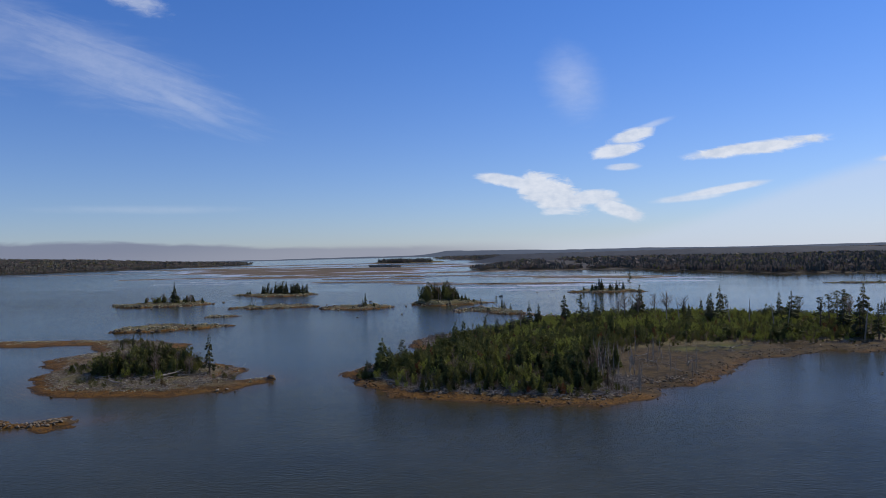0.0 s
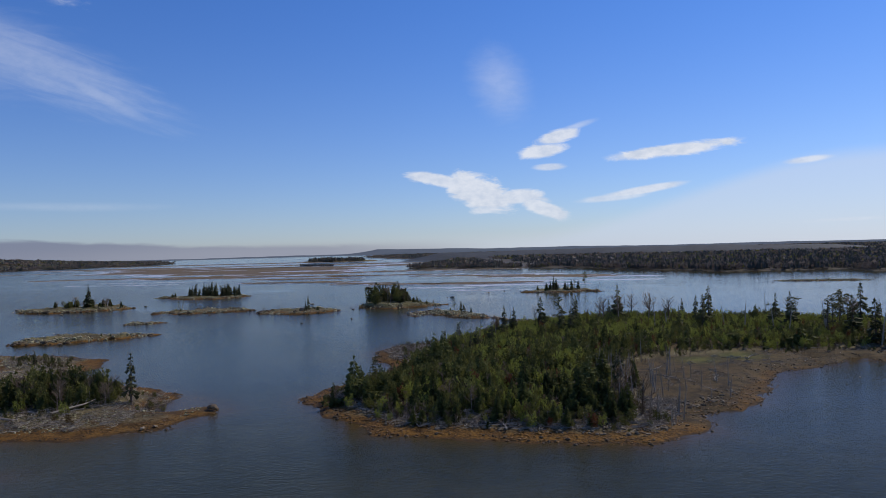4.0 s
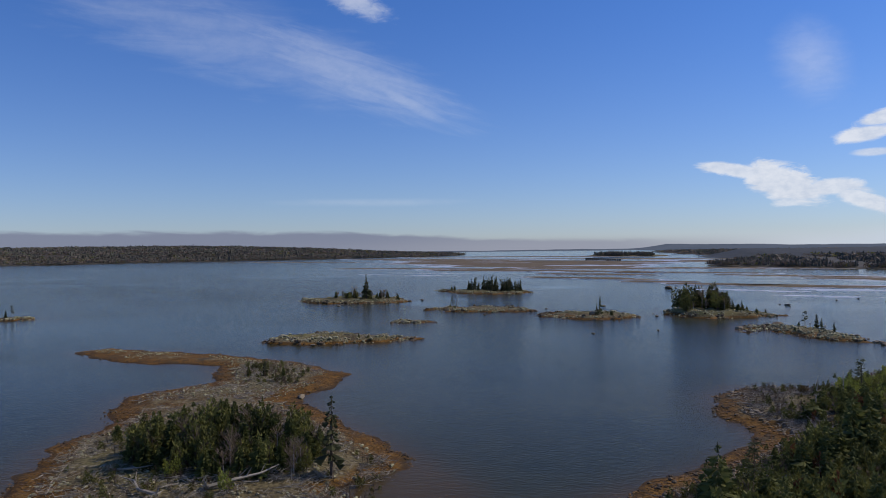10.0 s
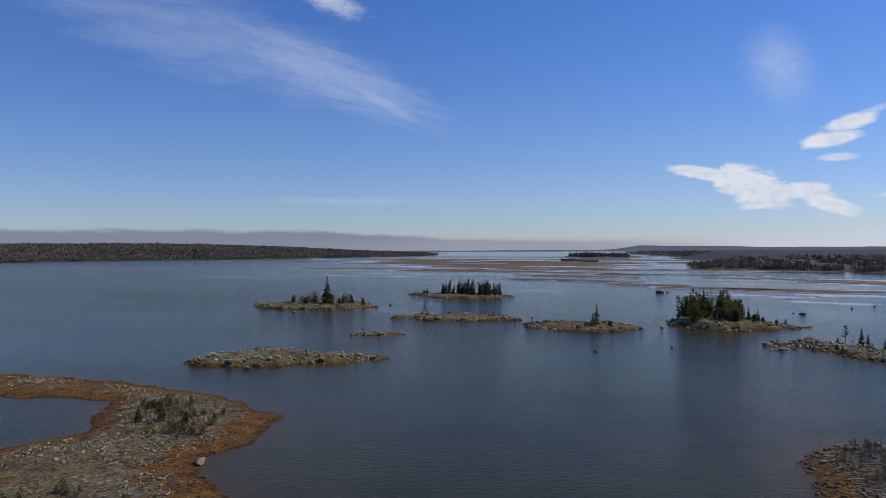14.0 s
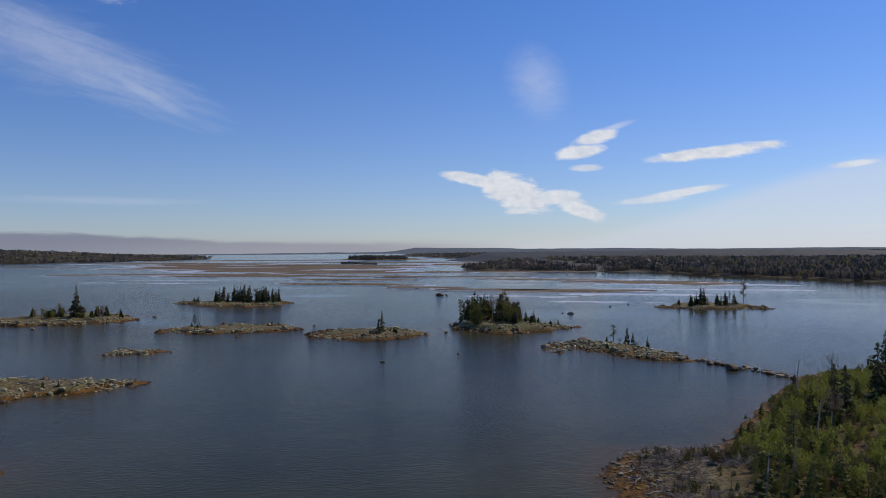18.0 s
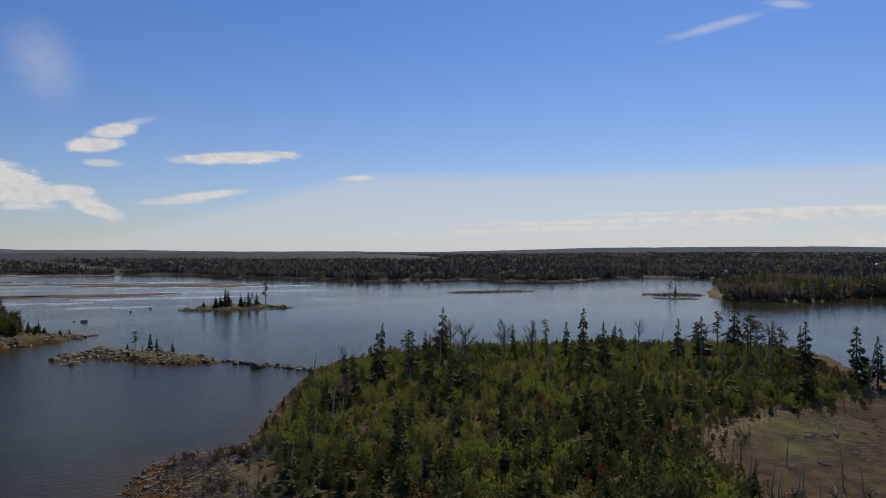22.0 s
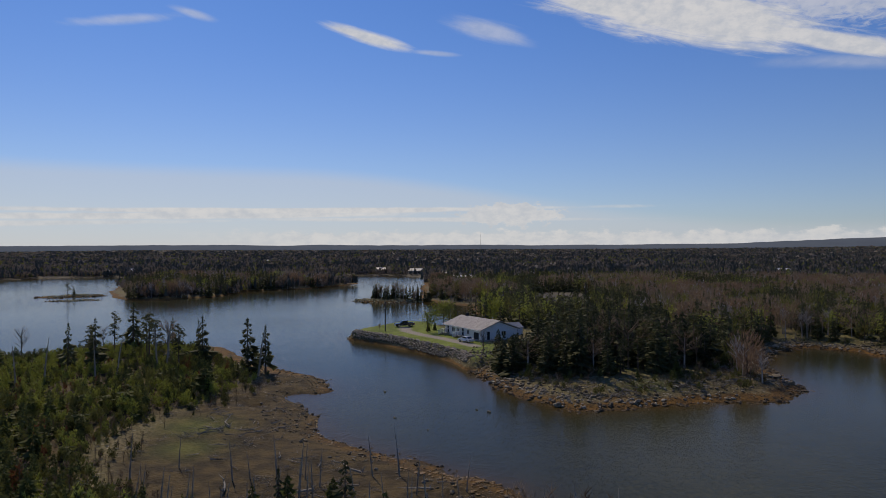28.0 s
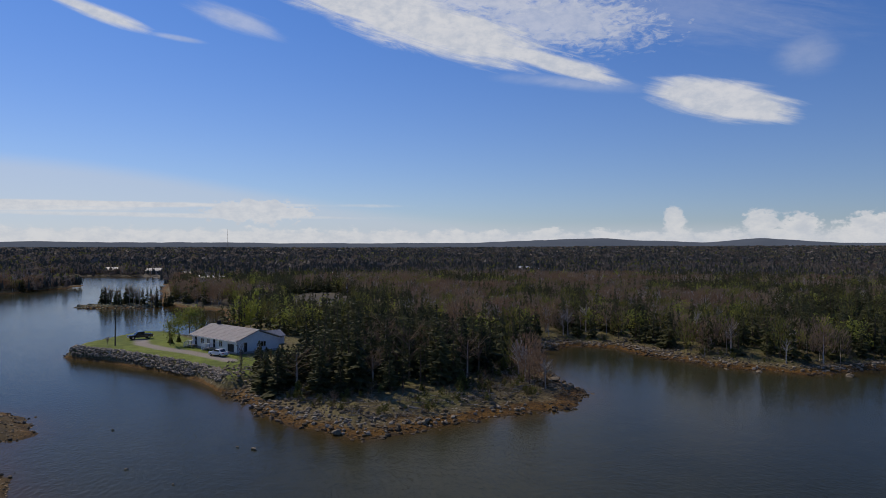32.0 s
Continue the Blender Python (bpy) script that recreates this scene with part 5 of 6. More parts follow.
# ---- mainland forest, one mesh near and one far ----
MEADOW = [(276, 130, 62, 15), (166, -16, 17, 7), (232, 172, 26, 9), (345, 60, 16, 7), (420, 30, 20, 8), (250, 165, 30, 8), (404, 187, 30, 9)]


def open_ground(x, y):
    free = (inside(LAWN, x, y) > -3) | (inside(POINT_WOOD, x, y) > 0) | (((x - 160) / 22) ** 2 + ((y - 152) / 14) ** 2 < 1)
    free |= ((x - 196) / 11) ** 2 + ((y - 150) / 6) ** 2 < 1
    free |= (x < 153) & (y > 97) & (x > 90)
    free |= ((x - 157) / 13) ** 2 + ((y - 138) / 9) ** 2 < 1
    for cx, cy, rx, ry in MEADOW:
        free |= ((x - cx) / rx) ** 2 + ((y - cy) / ry) ** 2 < 1
    return free


def land_in(x, y):
    return np.maximum(np.maximum(inside(MAIN, x, y), inside(HEADLAND, x, y)), inside(WEST, x, y))


n = 9000
rr = np.sqrt(RNG.uniform(120 ** 2, 460 ** 2, n * 4))
aa = np.radians(RNG.uniform(56, 152, n * 4))
x, y = -20 + rr * np.sin(aa), 128 + rr * np.cos(aa)
d = np.maximum(inside(MAIN, x, y) - 5.5, inside(HEADLAND, x, y) - 2) + 3 * (rough(x, y, 9, 30) - 0.5)
keep = (d > 0) & ~open_ground(x, y)
x, y = x[keep], y[keep]
cells, picked = {}, []
for k in range(len(x)):
    c = (int(x[k] / 3.1), int(y[k] / 3.1))
    if c not in cells:
        cells[c] = 1
        picked.append(k)
x, y = x[picked], y[picked]
z = coast_height(x, y)
z = np.where((x > 70) & (x < 230) & (y > 10) & (y < 200), main_height(x, y), z)
mixed = rough(x, y, 38, 31) + 0.45 * (rough(x, y, 11, 32) - 0.5)
rows = []
for k in range(len(x)):
    q = mixed[k] + 0.25 * (RNG.rand() - 0.5)
    which = RNG.randint(0, 5) if q > 0.51 else RNG.randint(5, 9) if q > 0.34 else RNG.randint(9, 12)
    if 5 <= which < 12 and RNG.rand() < 0.3:
        which = RNG.randint(16, 19)
    if RNG.rand() < 0.17:
        which = (14, 15, 14, 15, 12, 13)[RNG.randint(6)] if RNG.rand() < 0.6 else RNG.randint(0, 5)
    rows.append((x[k], y[k], z[k] - 0.15, (RNG.uniform(4.6, 10.0) if which < 5 else RNG.uniform(5.6, 8.6)), 1.0, RNG.uniform(0, 6.28), which))
many("mainland_forest", WOODS, rows, WOOD_MATS, "mixed forest of dark spruce and leafless grey-brown hardwoods", "forest")

n = 15000
rr = np.exp(RNG.uniform(math.log(440), math.log(3250), n))
aa = np.radians(RNG.uniform(-64, 165, n))
x, y = -20 + rr * np.sin(aa), 128 + rr * np.cos(aa)
keep = (land_in(x, y) > 4 + rr * 0.006) & ~open_ground(x, y)
x, y, rr = x[keep], y[keep], rr[keep]
z = coast_height(x, y)
mixed = rough(x, y, 160, 33) + 0.5 * (rough(x, y, 50, 34) - 0.5)
rows = [(x[k], y[k], z[k] - 0.3, max(15.0, rr[k] * 0.032), RNG.uniform(6.0, 9.0) / max(15.0, rr[k] * 0.032), RNG.uniform(0, 6.28),
         min(11, max(0, int((1.05 - mixed[k]) * 9 + RNG.uniform(-2, 2) - 1.5)))) for k in range(len(x))]
for k in range(1500):
    f, s = radians(RNG.uniform(-64, -10)), RNG.uniform(1500, 2900)
    x0, y0 = -20 + s * math.sin(f), 128 + s * math.cos(f)
    if on(lambda a, b: inside(WEST, a, b), x0, y0) > 12:
        rows.append((x0, y0, on(coast_height, x0, y0) - 0.3, 46, RNG.uniform(7, 11) / 46, RNG.uniform(0, 6.28), RNG.randint(0, 12)))
# the wooded shore edge, closed along the water
for plan, lo in ((MAIN[:18], 0), (WEST[:5], 0), (HEADLAND, 0)):
    for (ax, ay), (bx, by) in zip(plan, plan[1:]):
        span = math.hypot(bx - ax, by - ay)
        cxm, cym = (ax + bx) / 2 + 20, (ay + by) / 2 - 128
        far = math.hypot(cxm, cym)
        size = max(12.0, far * 0.022)
        for k in range(int(span / size * 2.2)):
            f = RNG.rand()
            x0, y0 = ax + (bx - ax) * f, ay + (by - ay) * f
            ux, uy = (x0 + 20) / far, (y0 - 128) / far
            s = size * RNG.uniform(0.35, 1.1) + 3
            x0, y0 = x0 + ux * s, y0 + uy * s
            if on(land_in, x0, y0) > 3:
                rows.append((x0, y0, on(coast_height, x0, y0) - 0.3, size, RNG.uniform(6, 9) / size, RNG.uniform(0, 6.28), RNG.randint(0, 12)))
for k in range(60):
    x0, y0 = -225 + 120 * (RNG.rand() - 0.5), 1880 + 60 * (RNG.rand() - 0.5)
    rows.append((x0, y0, 1.0, 26, RNG.uniform(9, 14) / 26, RNG.uniform(0, 6.28), RNG.randint(0, 4)))
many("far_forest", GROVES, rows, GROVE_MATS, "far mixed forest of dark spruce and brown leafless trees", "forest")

# ---- stones and stranded wood along the shores ----
def shore_spots(plan, height, count, lo, hi, small, large, box, seed, shapes=8, power=2.2, lift=0.0, patchy=0.6):
    r = np.random.RandomState(seed)
    x, y = r.uniform(box[0], box[1], count * 30), r.uniform(box[2], box[3], count * 30)
    d = inside(plan, x, y)
    k = np.nonzero((d > lo) & (d < hi) & (rough(x, y, 6, 40) + patchy * r.rand(len(x)) > 0.55))[0][:count]
    z = height(x[k], y[k])
    size = small + (large - small) * r.rand(len(k)) ** power
    return np.stack([x[k], y[k], z + size * 0.1 + lift, size, np.ones(len(k)), r.uniform(0, 6.28, len(k)), r.randint(0, shapes, len(k))], 1)


def box_of(plan, grow=3):
    p = np.array(plan)
    return p[:, 0].min() - grow, p[:, 0].max() + grow, p[:, 1].min() - grow, p[:, 1].max() + grow


many("shore_stones", STONES, shore_spots(BIG, big_height, 1900, 2.6, 6.5, 0.15, 0.8, (-35, 40, 108, 220), 1), [ROCK], "grey stones along the weedy island shore", "stones")
many("shore_stones", STONES, shore_spots(BIG, big_height, 520, 0.8, 7.0, 0.15, 0.6, (36, 115, 118, 200), 2), [ROCK], "grey stones along the drowned flat", "stones")
many("shore_stones", STONES, shore_spots([(-4, 216), (-18, 215), (-21, 204), (-17, 190), (-10, 192), (-2, 206)], big_height, 170, 0.8, 9, 0.2, 0.8, (-22, 0, 188, 218), 3), [ROCK], "grey stones heaped on a gravel spit", "stones")
many("shore_stones", STONES, shore_spots(LEFT, left_height, 3000, 2.8, 14, 0.12, 0.6, box_of(LEFT), 4, patchy=0.22), [ROCK_LICHEN], "pale stones scattered over a low island", "stones")
many("shore_stones", STONES, shore_spots(BAR, islet_height(BAR, 0.8), 400, 0.2, 6, 0.25, 0.9, box_of(BAR), 5), [ROCK], "stones on a low gravel bar", "stones")
many("shore_stones", STONES, shore_spots(MAIN, main_height, 1900, 2.0, 8.0, 0.15, 0.9, (76, 170, 15, 148), 6), [ROCK], "grey stones along the mainland shore", "stones")
many("weed_stones", STONES, np.concatenate([shore_spots(BIG, big_height, 500, -1.5, 1.2, 0.2, 0.7, (-35, 115, 108, 220), 7), shore_spots(MAIN, main_height, 700, -1.5, 1.0, 0.3, 1.0, (76, 170, 15, 148), 8),
                                            shore_spots(LEFT, left_height, 450, -1.5, 0.8, 0.2, 0.6, box_of(LEFT), 9)]), [ROCK_DARK], "dark weed-covered stones at the waterline", "stones")
many("shore_stones", STONES, np.concatenate([shore_spots(MAIN, main_height, 700, 0.8, 4.5, 0.2, 0.95, (108, 165, 15, 90), 11), shore_spots(MAIN, main_height, 330, 0.6, 4.0, 0.2, 0.8, (80, 120, 100, 150), 12)]), [ROCK_PALE], "pale grey stones banked along the mainland shore", "stones")
many("shore_stones", STONES, shore_spots(BIG, big_height, 320, 0.6, 5, 0.2, 0.8, (-12, 45, 205, 270), 13), [ROCK], "brown-grey stones along the back of the island", "stones")
rows = []
for k, (key, spec) in enumerate(ISLETS.items()):
    if spec[1] < 500:
        rows.append(shore_spots(ISLET_PLANS[key], islet_height(ISLET_PLANS[key], spec[5]), int(26 * spec[2] + 40), -0.2, 6, 0.3, 1.2, box_of(ISLET_PLANS[key]), 20 + k))
many("islet_stones", STONES, np.concatenate(rows), [ROCK_LICHEN], "pale boulders ringing small islets", "stones")
rows = [shore_spots(ISLET_PLANS[key], islet_height(ISLET_PLANS[key], spec[5]), int(7 * spec[2] + 14), -3.0, 1.2, 0.4, 1.7, box_of(ISLET_PLANS[key]), 60 + k) for k, (key, spec) in enumerate(ISLETS.items()) if spec[1] < 500]
many("islet_stones", STONES, np.concatenate(rows), [ROCK_DARK], "dark wet rocks at the islets' waterlines", "stones")

BOULDERS = 0


def boulder(x, y, size, flat=0.8, z=None, dark=False, words="grey boulder standing in shallow water"):
    r = np.random.RandomState(int(abs(x * 13 + y * 7)) % 9999)
    v, f, m = stone_shape(r, 2)
    v = v * (size, size, size * flat)
    ob = new("boulder", mesh_from("boulder", v, f, [ROCK_DARK if dark else ROCK], False, m))
    ob.matrix_basis = pose(x, y, (size * flat * 0.12 if z is None else z), 0, 0, r.uniform(0, 360))
    return tagged(ob, words, "boulder", "boulders in the bay")


for x, y, s in ((-51.3, 284, 1.2), (-34.5, 296, 0.9), (8, 397, 2.4), (5.5, 401, 1.0), (-44, 512, 4.0), (-40, 514, 2.0), (20.7, 272, 3.2), (77.7, 139, 0.7), (79, 141, 0.4), (90, 158, 0.45),
                (109.5, 32, 1.6), (-29, 337, 0.8), (-34, 342, 1.0), (-38, 340, 1.2), (-98, 331, 1.2), (-124, 358, 1.2), (-82, 362, 1.0), (30, 430, 1.2), (40, 440, 1.2), (72, 152, 0.4),
                (66, 146, 0.4), (-12.5, 306, 2.4), (-9.5, 308, 2.2), (-7, 309, 1.6), (-62, 379, 1.4), (-212, 392, 2.2), (-203, 389, 1.6), (-150, 397, 1.4), (-172, 355, 1.8)):
    boulder(x, y, s, dark=(s < 1.3 or s > 3) and y > 200)
boulder(-2, 313, 4.4, 0.5, 0.7, dark=True, words="long flat-topped dark rock at an islet's end")
boulder(-59, 330, 3.0, 0.7, 1.4, words="large dark boulder beside a lone spruce")
boulder(-42.1, 141.6, 1.7, 0.8, 0.6, True, "dark stump-like boulder on a weedy point")
for x, y, s in ((113.3, 89.2, 1.8), (107, 88.4, 1.4), (112, 90.5, 1.1), (110.5, 88.2, 0.9), (-112, 299, 1.8), (-116, 298, 1.4), (-83.6, 183, 1.7), (-115, 239, 1.3), (-49, 130, 0.9), (-47.5, 131, 0.7),
                (-13, 209, 1.4), (-10, 212, 1.2), (121, 50.5, 1.3), (117, 46, 1.4), (83, 129, 1.5), (86, 117, 1.4), (-56, 133, 0.8)):
    h = main_height if x > 70 else left_height if x < -40 and y < 235 else big_height
    z = 0.35 if y > 235 else on(h, x, y) + 0.2 * s
    boulder(x, y, s, z=z, words="grey boulder resting on the stony shore")
# the chain of rocks that joins island and islet
for k in range(46):
    f = RNG.rand()
    s = RNG.uniform(0.5, 1.7)
    boulder(18 + 12 * f + RNG.randn() * 0.8, 284 - 24 * f + RNG.randn() * 0.8, s, z=0.1 * s, dark=RNG.rand() < 0.5, words="boulder in a chain of rocks between islets")

# riprap below the lawn: one wall of stones
wall = tagged(new("riprap_wall"), "sloping wall of large grey stones below the lawn", "wall")
line = [(159, 185.5), (156.5, 183.5), (148, 172.5), (136, 161), (124, 151), (116, 147.3)]
shapes = [mesh_from("stone", *[q for q in stone_shape(R2)[:2]], [ROCK_PALE]) for _ in range(8)]
seg = [math.hypot(b[0] - a[0], b[1] - a[1]) for a, b in zip(line, line[1:])]
made, rows = 0, []
for k, ((ax, ay), (bx, by)) in enumerate(zip(line, line[1:])):
    nx, ny = (by - ay) / seg[k], -(bx - ax) / seg[k]
    if nx * (150 - ax) + ny * (150 - ay) < 0 and k < 5:
        nx, ny = -nx, -ny
    for _ in range(int(seg[k] * 17)):
        f, g = RNG.rand(), RNG.rand()
        x, y, s = ax + (bx - ax) * f + nx * (g * 2.0 - 0.4), ay + (by - ay) * f + ny * (g * 2.0 - 0.4), RNG.uniform(0.32, 0.9)
        z = max(0.05, on(main_height, x, y)) + 0.22 * s
        if made < 300 and RNG.rand() < 0.3:
            ob = new("stone", shapes[RNG.randint(8)])
            ob.parent = wall
            ob.matrix_basis = Matrix.LocRotScale((x, y, z), Euler((RNG.rand(), RNG.rand(), RNG.uniform(0, 6.28))), (s, s, s))
            made += 1
        else:
            rows.append((x, y, z, s, 1.0, RNG.uniform(0, 6.28), RNG.randint(8)))
many("rubble", STONES, rows, [ROCK_PALE], "", "", wall)


# driftwood
def wood_spots(plan, height, count, lo, hi, small, large, box, seed, lift=0.05):
    s = shore_spots(plan, height, count, lo, hi, small, large, box, seed, len(LOGS), 1.5, lift)
    s[:, 2] -= s[:, 3] * 0.1
    s[:, 4] = np.random.RandomState(seed).uniform(0.6, 1.6, len(s))
    return s


many("driftwood", LOGS, np.concatenate([wood_spots(BIG, big_height, 1200, 3.6, 9.0, 0.5, 2.8, (-32, 30, 112, 210), 31), wood_spots(BIG, big_height, 170, 4, 18, 0.6, 2.6, (24, 105, 118, 190), 32)]),
     [DEADWOOD], "silver-grey driftwood and fallen branches", "driftwood")
many("driftwood", LOGS, wood_spots(LEFT, left_height, 650, 3.0, 16, 0.4, 2.4, (-112, -50, 126, 212), 33), [DEADWOOD], "tangle of bleached driftwood on a low island", "driftwood")
many("driftwood", LOGS, np.concatenate([wood_spots(MAIN, main_height, 160, 5, 11, 0.8, 3.4, (78, 130, 84, 146), 34), wood_spots(ISLET_PLANS["long"], islet_height(ISLET_PLANS["long"], 1.5), 130, 1, 9, 0.8, 3.6, box_of(ISLET_PLANS["long"]), 35)]),
     [DEADWOOD], "bleached driftwood along the stony shore", "driftwood")
for x, y, size, turn, height in ((-66, 137.5, 7.5, 55, left_height), (-80, 139, 5.0, 10, left_height), (-70, 135, 6.0, 170, left_height), (40.7, 141, 3.4, 120, big_height), (44, 149, 4.2, 60, big_height),
                                 (38, 152, 4.6, 150, big_height), (36, 160, 4.0, 30, big_height), (-8, 124, 4.6, 40, big_height), (4, 120.5, 4.4, 110, big_height), (60, 172, 4.5, 20, big_height)):
    v, f, m = log_shape(np.random.RandomState(int(abs(x)) + 3), 6)
    log = new("driftwood_log", mesh_from("driftwood_log", v, f, [DEADWOOD], False, m))
    log.matrix_basis = Matrix.LocRotScale((x, y, on(height, x, y) + 0.03), Euler((0, radians(-6), radians(turn))), (size, size, size))
    tagged(log, "bleached fallen trunk with root stubs on the shore", "driftwood", "large stranded logs")

# heaps of dead branches washed up and fallen behind the shore line
many("dead_branches", TANGLES, np.concatenate([wood_spots(LEFT, left_height, 420, 3.5, 22, 0.9, 2.4, (-100, -52, 127, 172), 71), wood_spots(LEFT, left_height, 130, 3.5, 16, 0.8, 2.0, (-112, -84, 172, 212), 72)]),
     [DEADWOOD], "grey tangle of dead branches on a low island", "driftwood")
many("dead_branches", TANGLES, np.concatenate([wood_spots(BIG, big_height, 620, 4.2, 10.5, 0.9, 2.6, (-30, 32, 112, 212), 73), wood_spots(BIG, big_height, 110, 6, 24, 0.7, 1.8, (24, 105, 120, 190), 74)]),
     [DEADWOOD], "grey tangle of dead branches along the forest edge", "driftwood")
many("dead_branches", TANGLES, wood_spots(MAIN, main_height, 170, 5.5, 13, 0.8, 2.2, (80, 150, 84, 146), 75), [DEADWOOD], "grey dead branches behind the stony point", "driftwood")
# clumps of rockweed over the lower shore
clumps = np.concatenate([shore_spots(BIG, big_height, 2600, -0.6, 4.4, 0.25, 0.8, (-35, 48, 108, 220), 81), shore_spots(LEFT, left_height, 2400, -0.6, 4.2, 0.2, 0.7, (-120, -36, 120, 216), 82),
                         shore_spots(MAIN, main_height, 1500, -0.6, 3.2, 0.25, 0.8, (76, 165, 15, 150), 83), shore_spots(BIG, big_height, 700, -0.4, 4.0, 0.2, 0.6, (44, 115, 125, 200), 84)])
clumps[:, 3] *= 0.7
clumps[:, 4] = 0.36
many("rockweed", STONES, clumps, [WEED], "golden-brown rockweed over the low shore", "seaweed")

# ---- house, drive and yard ----
def block(name, x0, x1, y0, y1, z0, z1, mat, parent, label="", cut=0.03, m=None):
    """A box with chamfered edges, as one part."""
    c = min(cut, (x1 - x0) * 0.3, (y1 - y0) * 0.3, (z1 - z0) * 0.3)
    bm = bmesh.new()
    bmesh.ops.create_cube(bm, size=1.0)
    for v in bm.verts:
        v.co = ((x0 + x1) / 2 + v.co.x * (x1 - x0), (y0 + y1) / 2 + v.co.y * (y1 - y0), (z0 + z1) / 2 + v.co.z * (z1 - z0))
    if c > 0.004:
        bmesh.ops.bevel(bm, geom=bm.edges[:], offset=c, segments=1, affect="EDGES")
    if m is not None:
        bm.transform(m)
    return from_bm(name, bm, mat, parent, label)


def from_bm(name, bm, mat, parent, label=""):
    me = bpy.data.meshes.new(name)
    bm.to_mesh(me)
    bm.free()
    me.materials.append(mat)
    ob = new(name, me)
    ob.parent = parent
    if label:
        ob["label"] = label
    return ob


def prism(name, profile, y0, y1, mat, parent, label="", tuck=0.0, cut=0.0):
    """A side profile of x and z drawn out along y; tuck narrows its upper half."""
    bm = bmesh.new()
    mid = (min(p[1] for p in profile) + max(p[1] for p in profile)) / 2
    rows = []
    for y, s in ((y0, 1), (y1, -1)):
        rows.append([bm.verts.new((x, y + s * (tuck if z > mid else 0.0), z)) for x, z in profile])
    n = len(profile)
    bm.faces.new(rows[0])
    bm.faces.new(rows[1][::-1])
    for k in range(n):
        bm.faces.new((rows[0][k], rows[1][k], rows[1][(k + 1) % n], rows[0][(k + 1) % n]))
    bmesh.ops.recalc_face_normals(bm, faces=bm.faces[:])
    if cut:
        bmesh.ops.bevel(bm, geom=bm.edges[:], offset=cut, segments=1, affect="EDGES")
    return from_bm(name, bm, mat, parent, label)


def wall_boxes(name, length, z0, z1, y0, y1, holes, mat, parent, swap=False):
    """A wall with real openings, joined from the pieces between them."""
    xs = sorted({0, length, *[h[0] for h in holes], *[h[1] for h in holes]})
    zs = sorted({z0, z1, *[h[2] for h in holes], *[h[3] for h in holes]})
    bm = bmesh.new()
    for a, b in zip(xs, xs[1:]):
        for c, d in zip(zs, zs[1:]):
            if not any(h[0] <= a and b <= h[1] and h[2] <= c and d <= h[3] for h in holes):
                r = bmesh.ops.create_cube(bm, size=1.0)
                for v in r["verts"]:
                    p = ((a + b) / 2 + v.co.x * (b - a), (y0 + y1) / 2 + v.co.y * (y1 - y0), (c + d) / 2 + v.co.z * (d - c))
                    v.co = (p[1], p[0], p[2]) if swap else p
    bmesh.ops.remove_doubles(bm, verts=bm.verts[:], dist=0.001)
    return from_bm(name, bm, mat, parent)


def window_in(parent, a, b, c, d, y, out, swap=False):
    """A framed window in the wall plane y, facing out (-1 or 1)."""
    def piece(name, x0, x1, z0, z1, lo, hi, mat, above, label=""):
        args = (lo, hi, x0, x1) if swap else (x0, x1, lo, hi)
        return block(name, *args, z0, z1, mat, above, label, 0.01)
    lo, hi = sorted((y + out * 0.03, y - out * 0.1))
    frame_ob = piece("window", a, b, c - 0.06, c, lo, hi, WHITE, parent, "white-framed dark window")
    for x0, x1, z0, z1 in ((a, a + 0.06, c, d), (b - 0.06, b, c, d), (a, b, d - 0.06, d), ((a + b) / 2 - 0.025, (a + b) / 2 + 0.025, c, d - 0.06)):
        piece("window_frame", x0, x1, z0, z1, lo, hi, WHITE, frame_ob)
    lo, hi = sorted((y - out * 0.05, y - out * 0.07))
    piece("pane", a + 0.04, b - 0.04, c, d - 0.04, lo, hi, DARKGLASS, frame_ob)


def stairs(parent_words, x, y, rise, m):
    """A flight of wooden steps with a landing and railings, going down along -x from the landing."""
    root = tagged(new("porch_steps"), parent_words, "steps", "steps at the front doors")
    root.matrix_basis = m
    block("landing", x, x + 1.6, y - 1.5, y, rise - 0.14, rise, BOARD, root)
    for px, py in ((x + 0.08, y - 1.42), (x + 1.52, y - 1.42)):
        block("post", px - 0.06, px + 0.06, py - 0.06, py + 0.06, 0, rise + 0.95, BOARD, root)
    n = 6
    for k in range(n):
        block("step", x - 0.28 * (n - k), x - 0.28 * (n - k - 1) + 0.03, y - 1.4, y - 0.2, rise * (k + 1) / (n + 1) - 0.05, rise * (k + 1) / (n + 1), BOARD, root)
    for py in (y - 1.42, y - 0.2):
        s = Shape()
        s.limb((x + 0.05, py, rise + 0.95), (x - 0.28 * n, py, 0.95), 0.08, 0.08, 4)
        s.limb((x - 0.28 * n, py, 0.0), (x - 0.28 * n, py, 1.0), 0.07, 0.07, 4)
        s.limb((x, py, rise + 0.95), (x + 1.55, py, rise + 0.95), 0.07, 0.07, 4)
        for k in range(5):
            t = (k + 0.5) / 5
            s.limb((x - 0.28 * n * t, py, rise * (1 - t)), (x - 0.28 * n * t, py, rise * (1 - t) + 0.95), 0.04, 0.04, 4)
        part("railing", s.done(), [WHITE], root, "pale wooden railing")
    return root


HOUSE = Matrix.LocRotScale((154.2, 158.3, 2.25), Euler((0, 0, radians(218.2))), None)
house = tagged(new("house"), "long white one-storey house with a low weathered shingle roof", "house")
house.matrix_basis = HOUSE
L, D, E, TOP = 17.8, 10.2, 2.65, 4.5
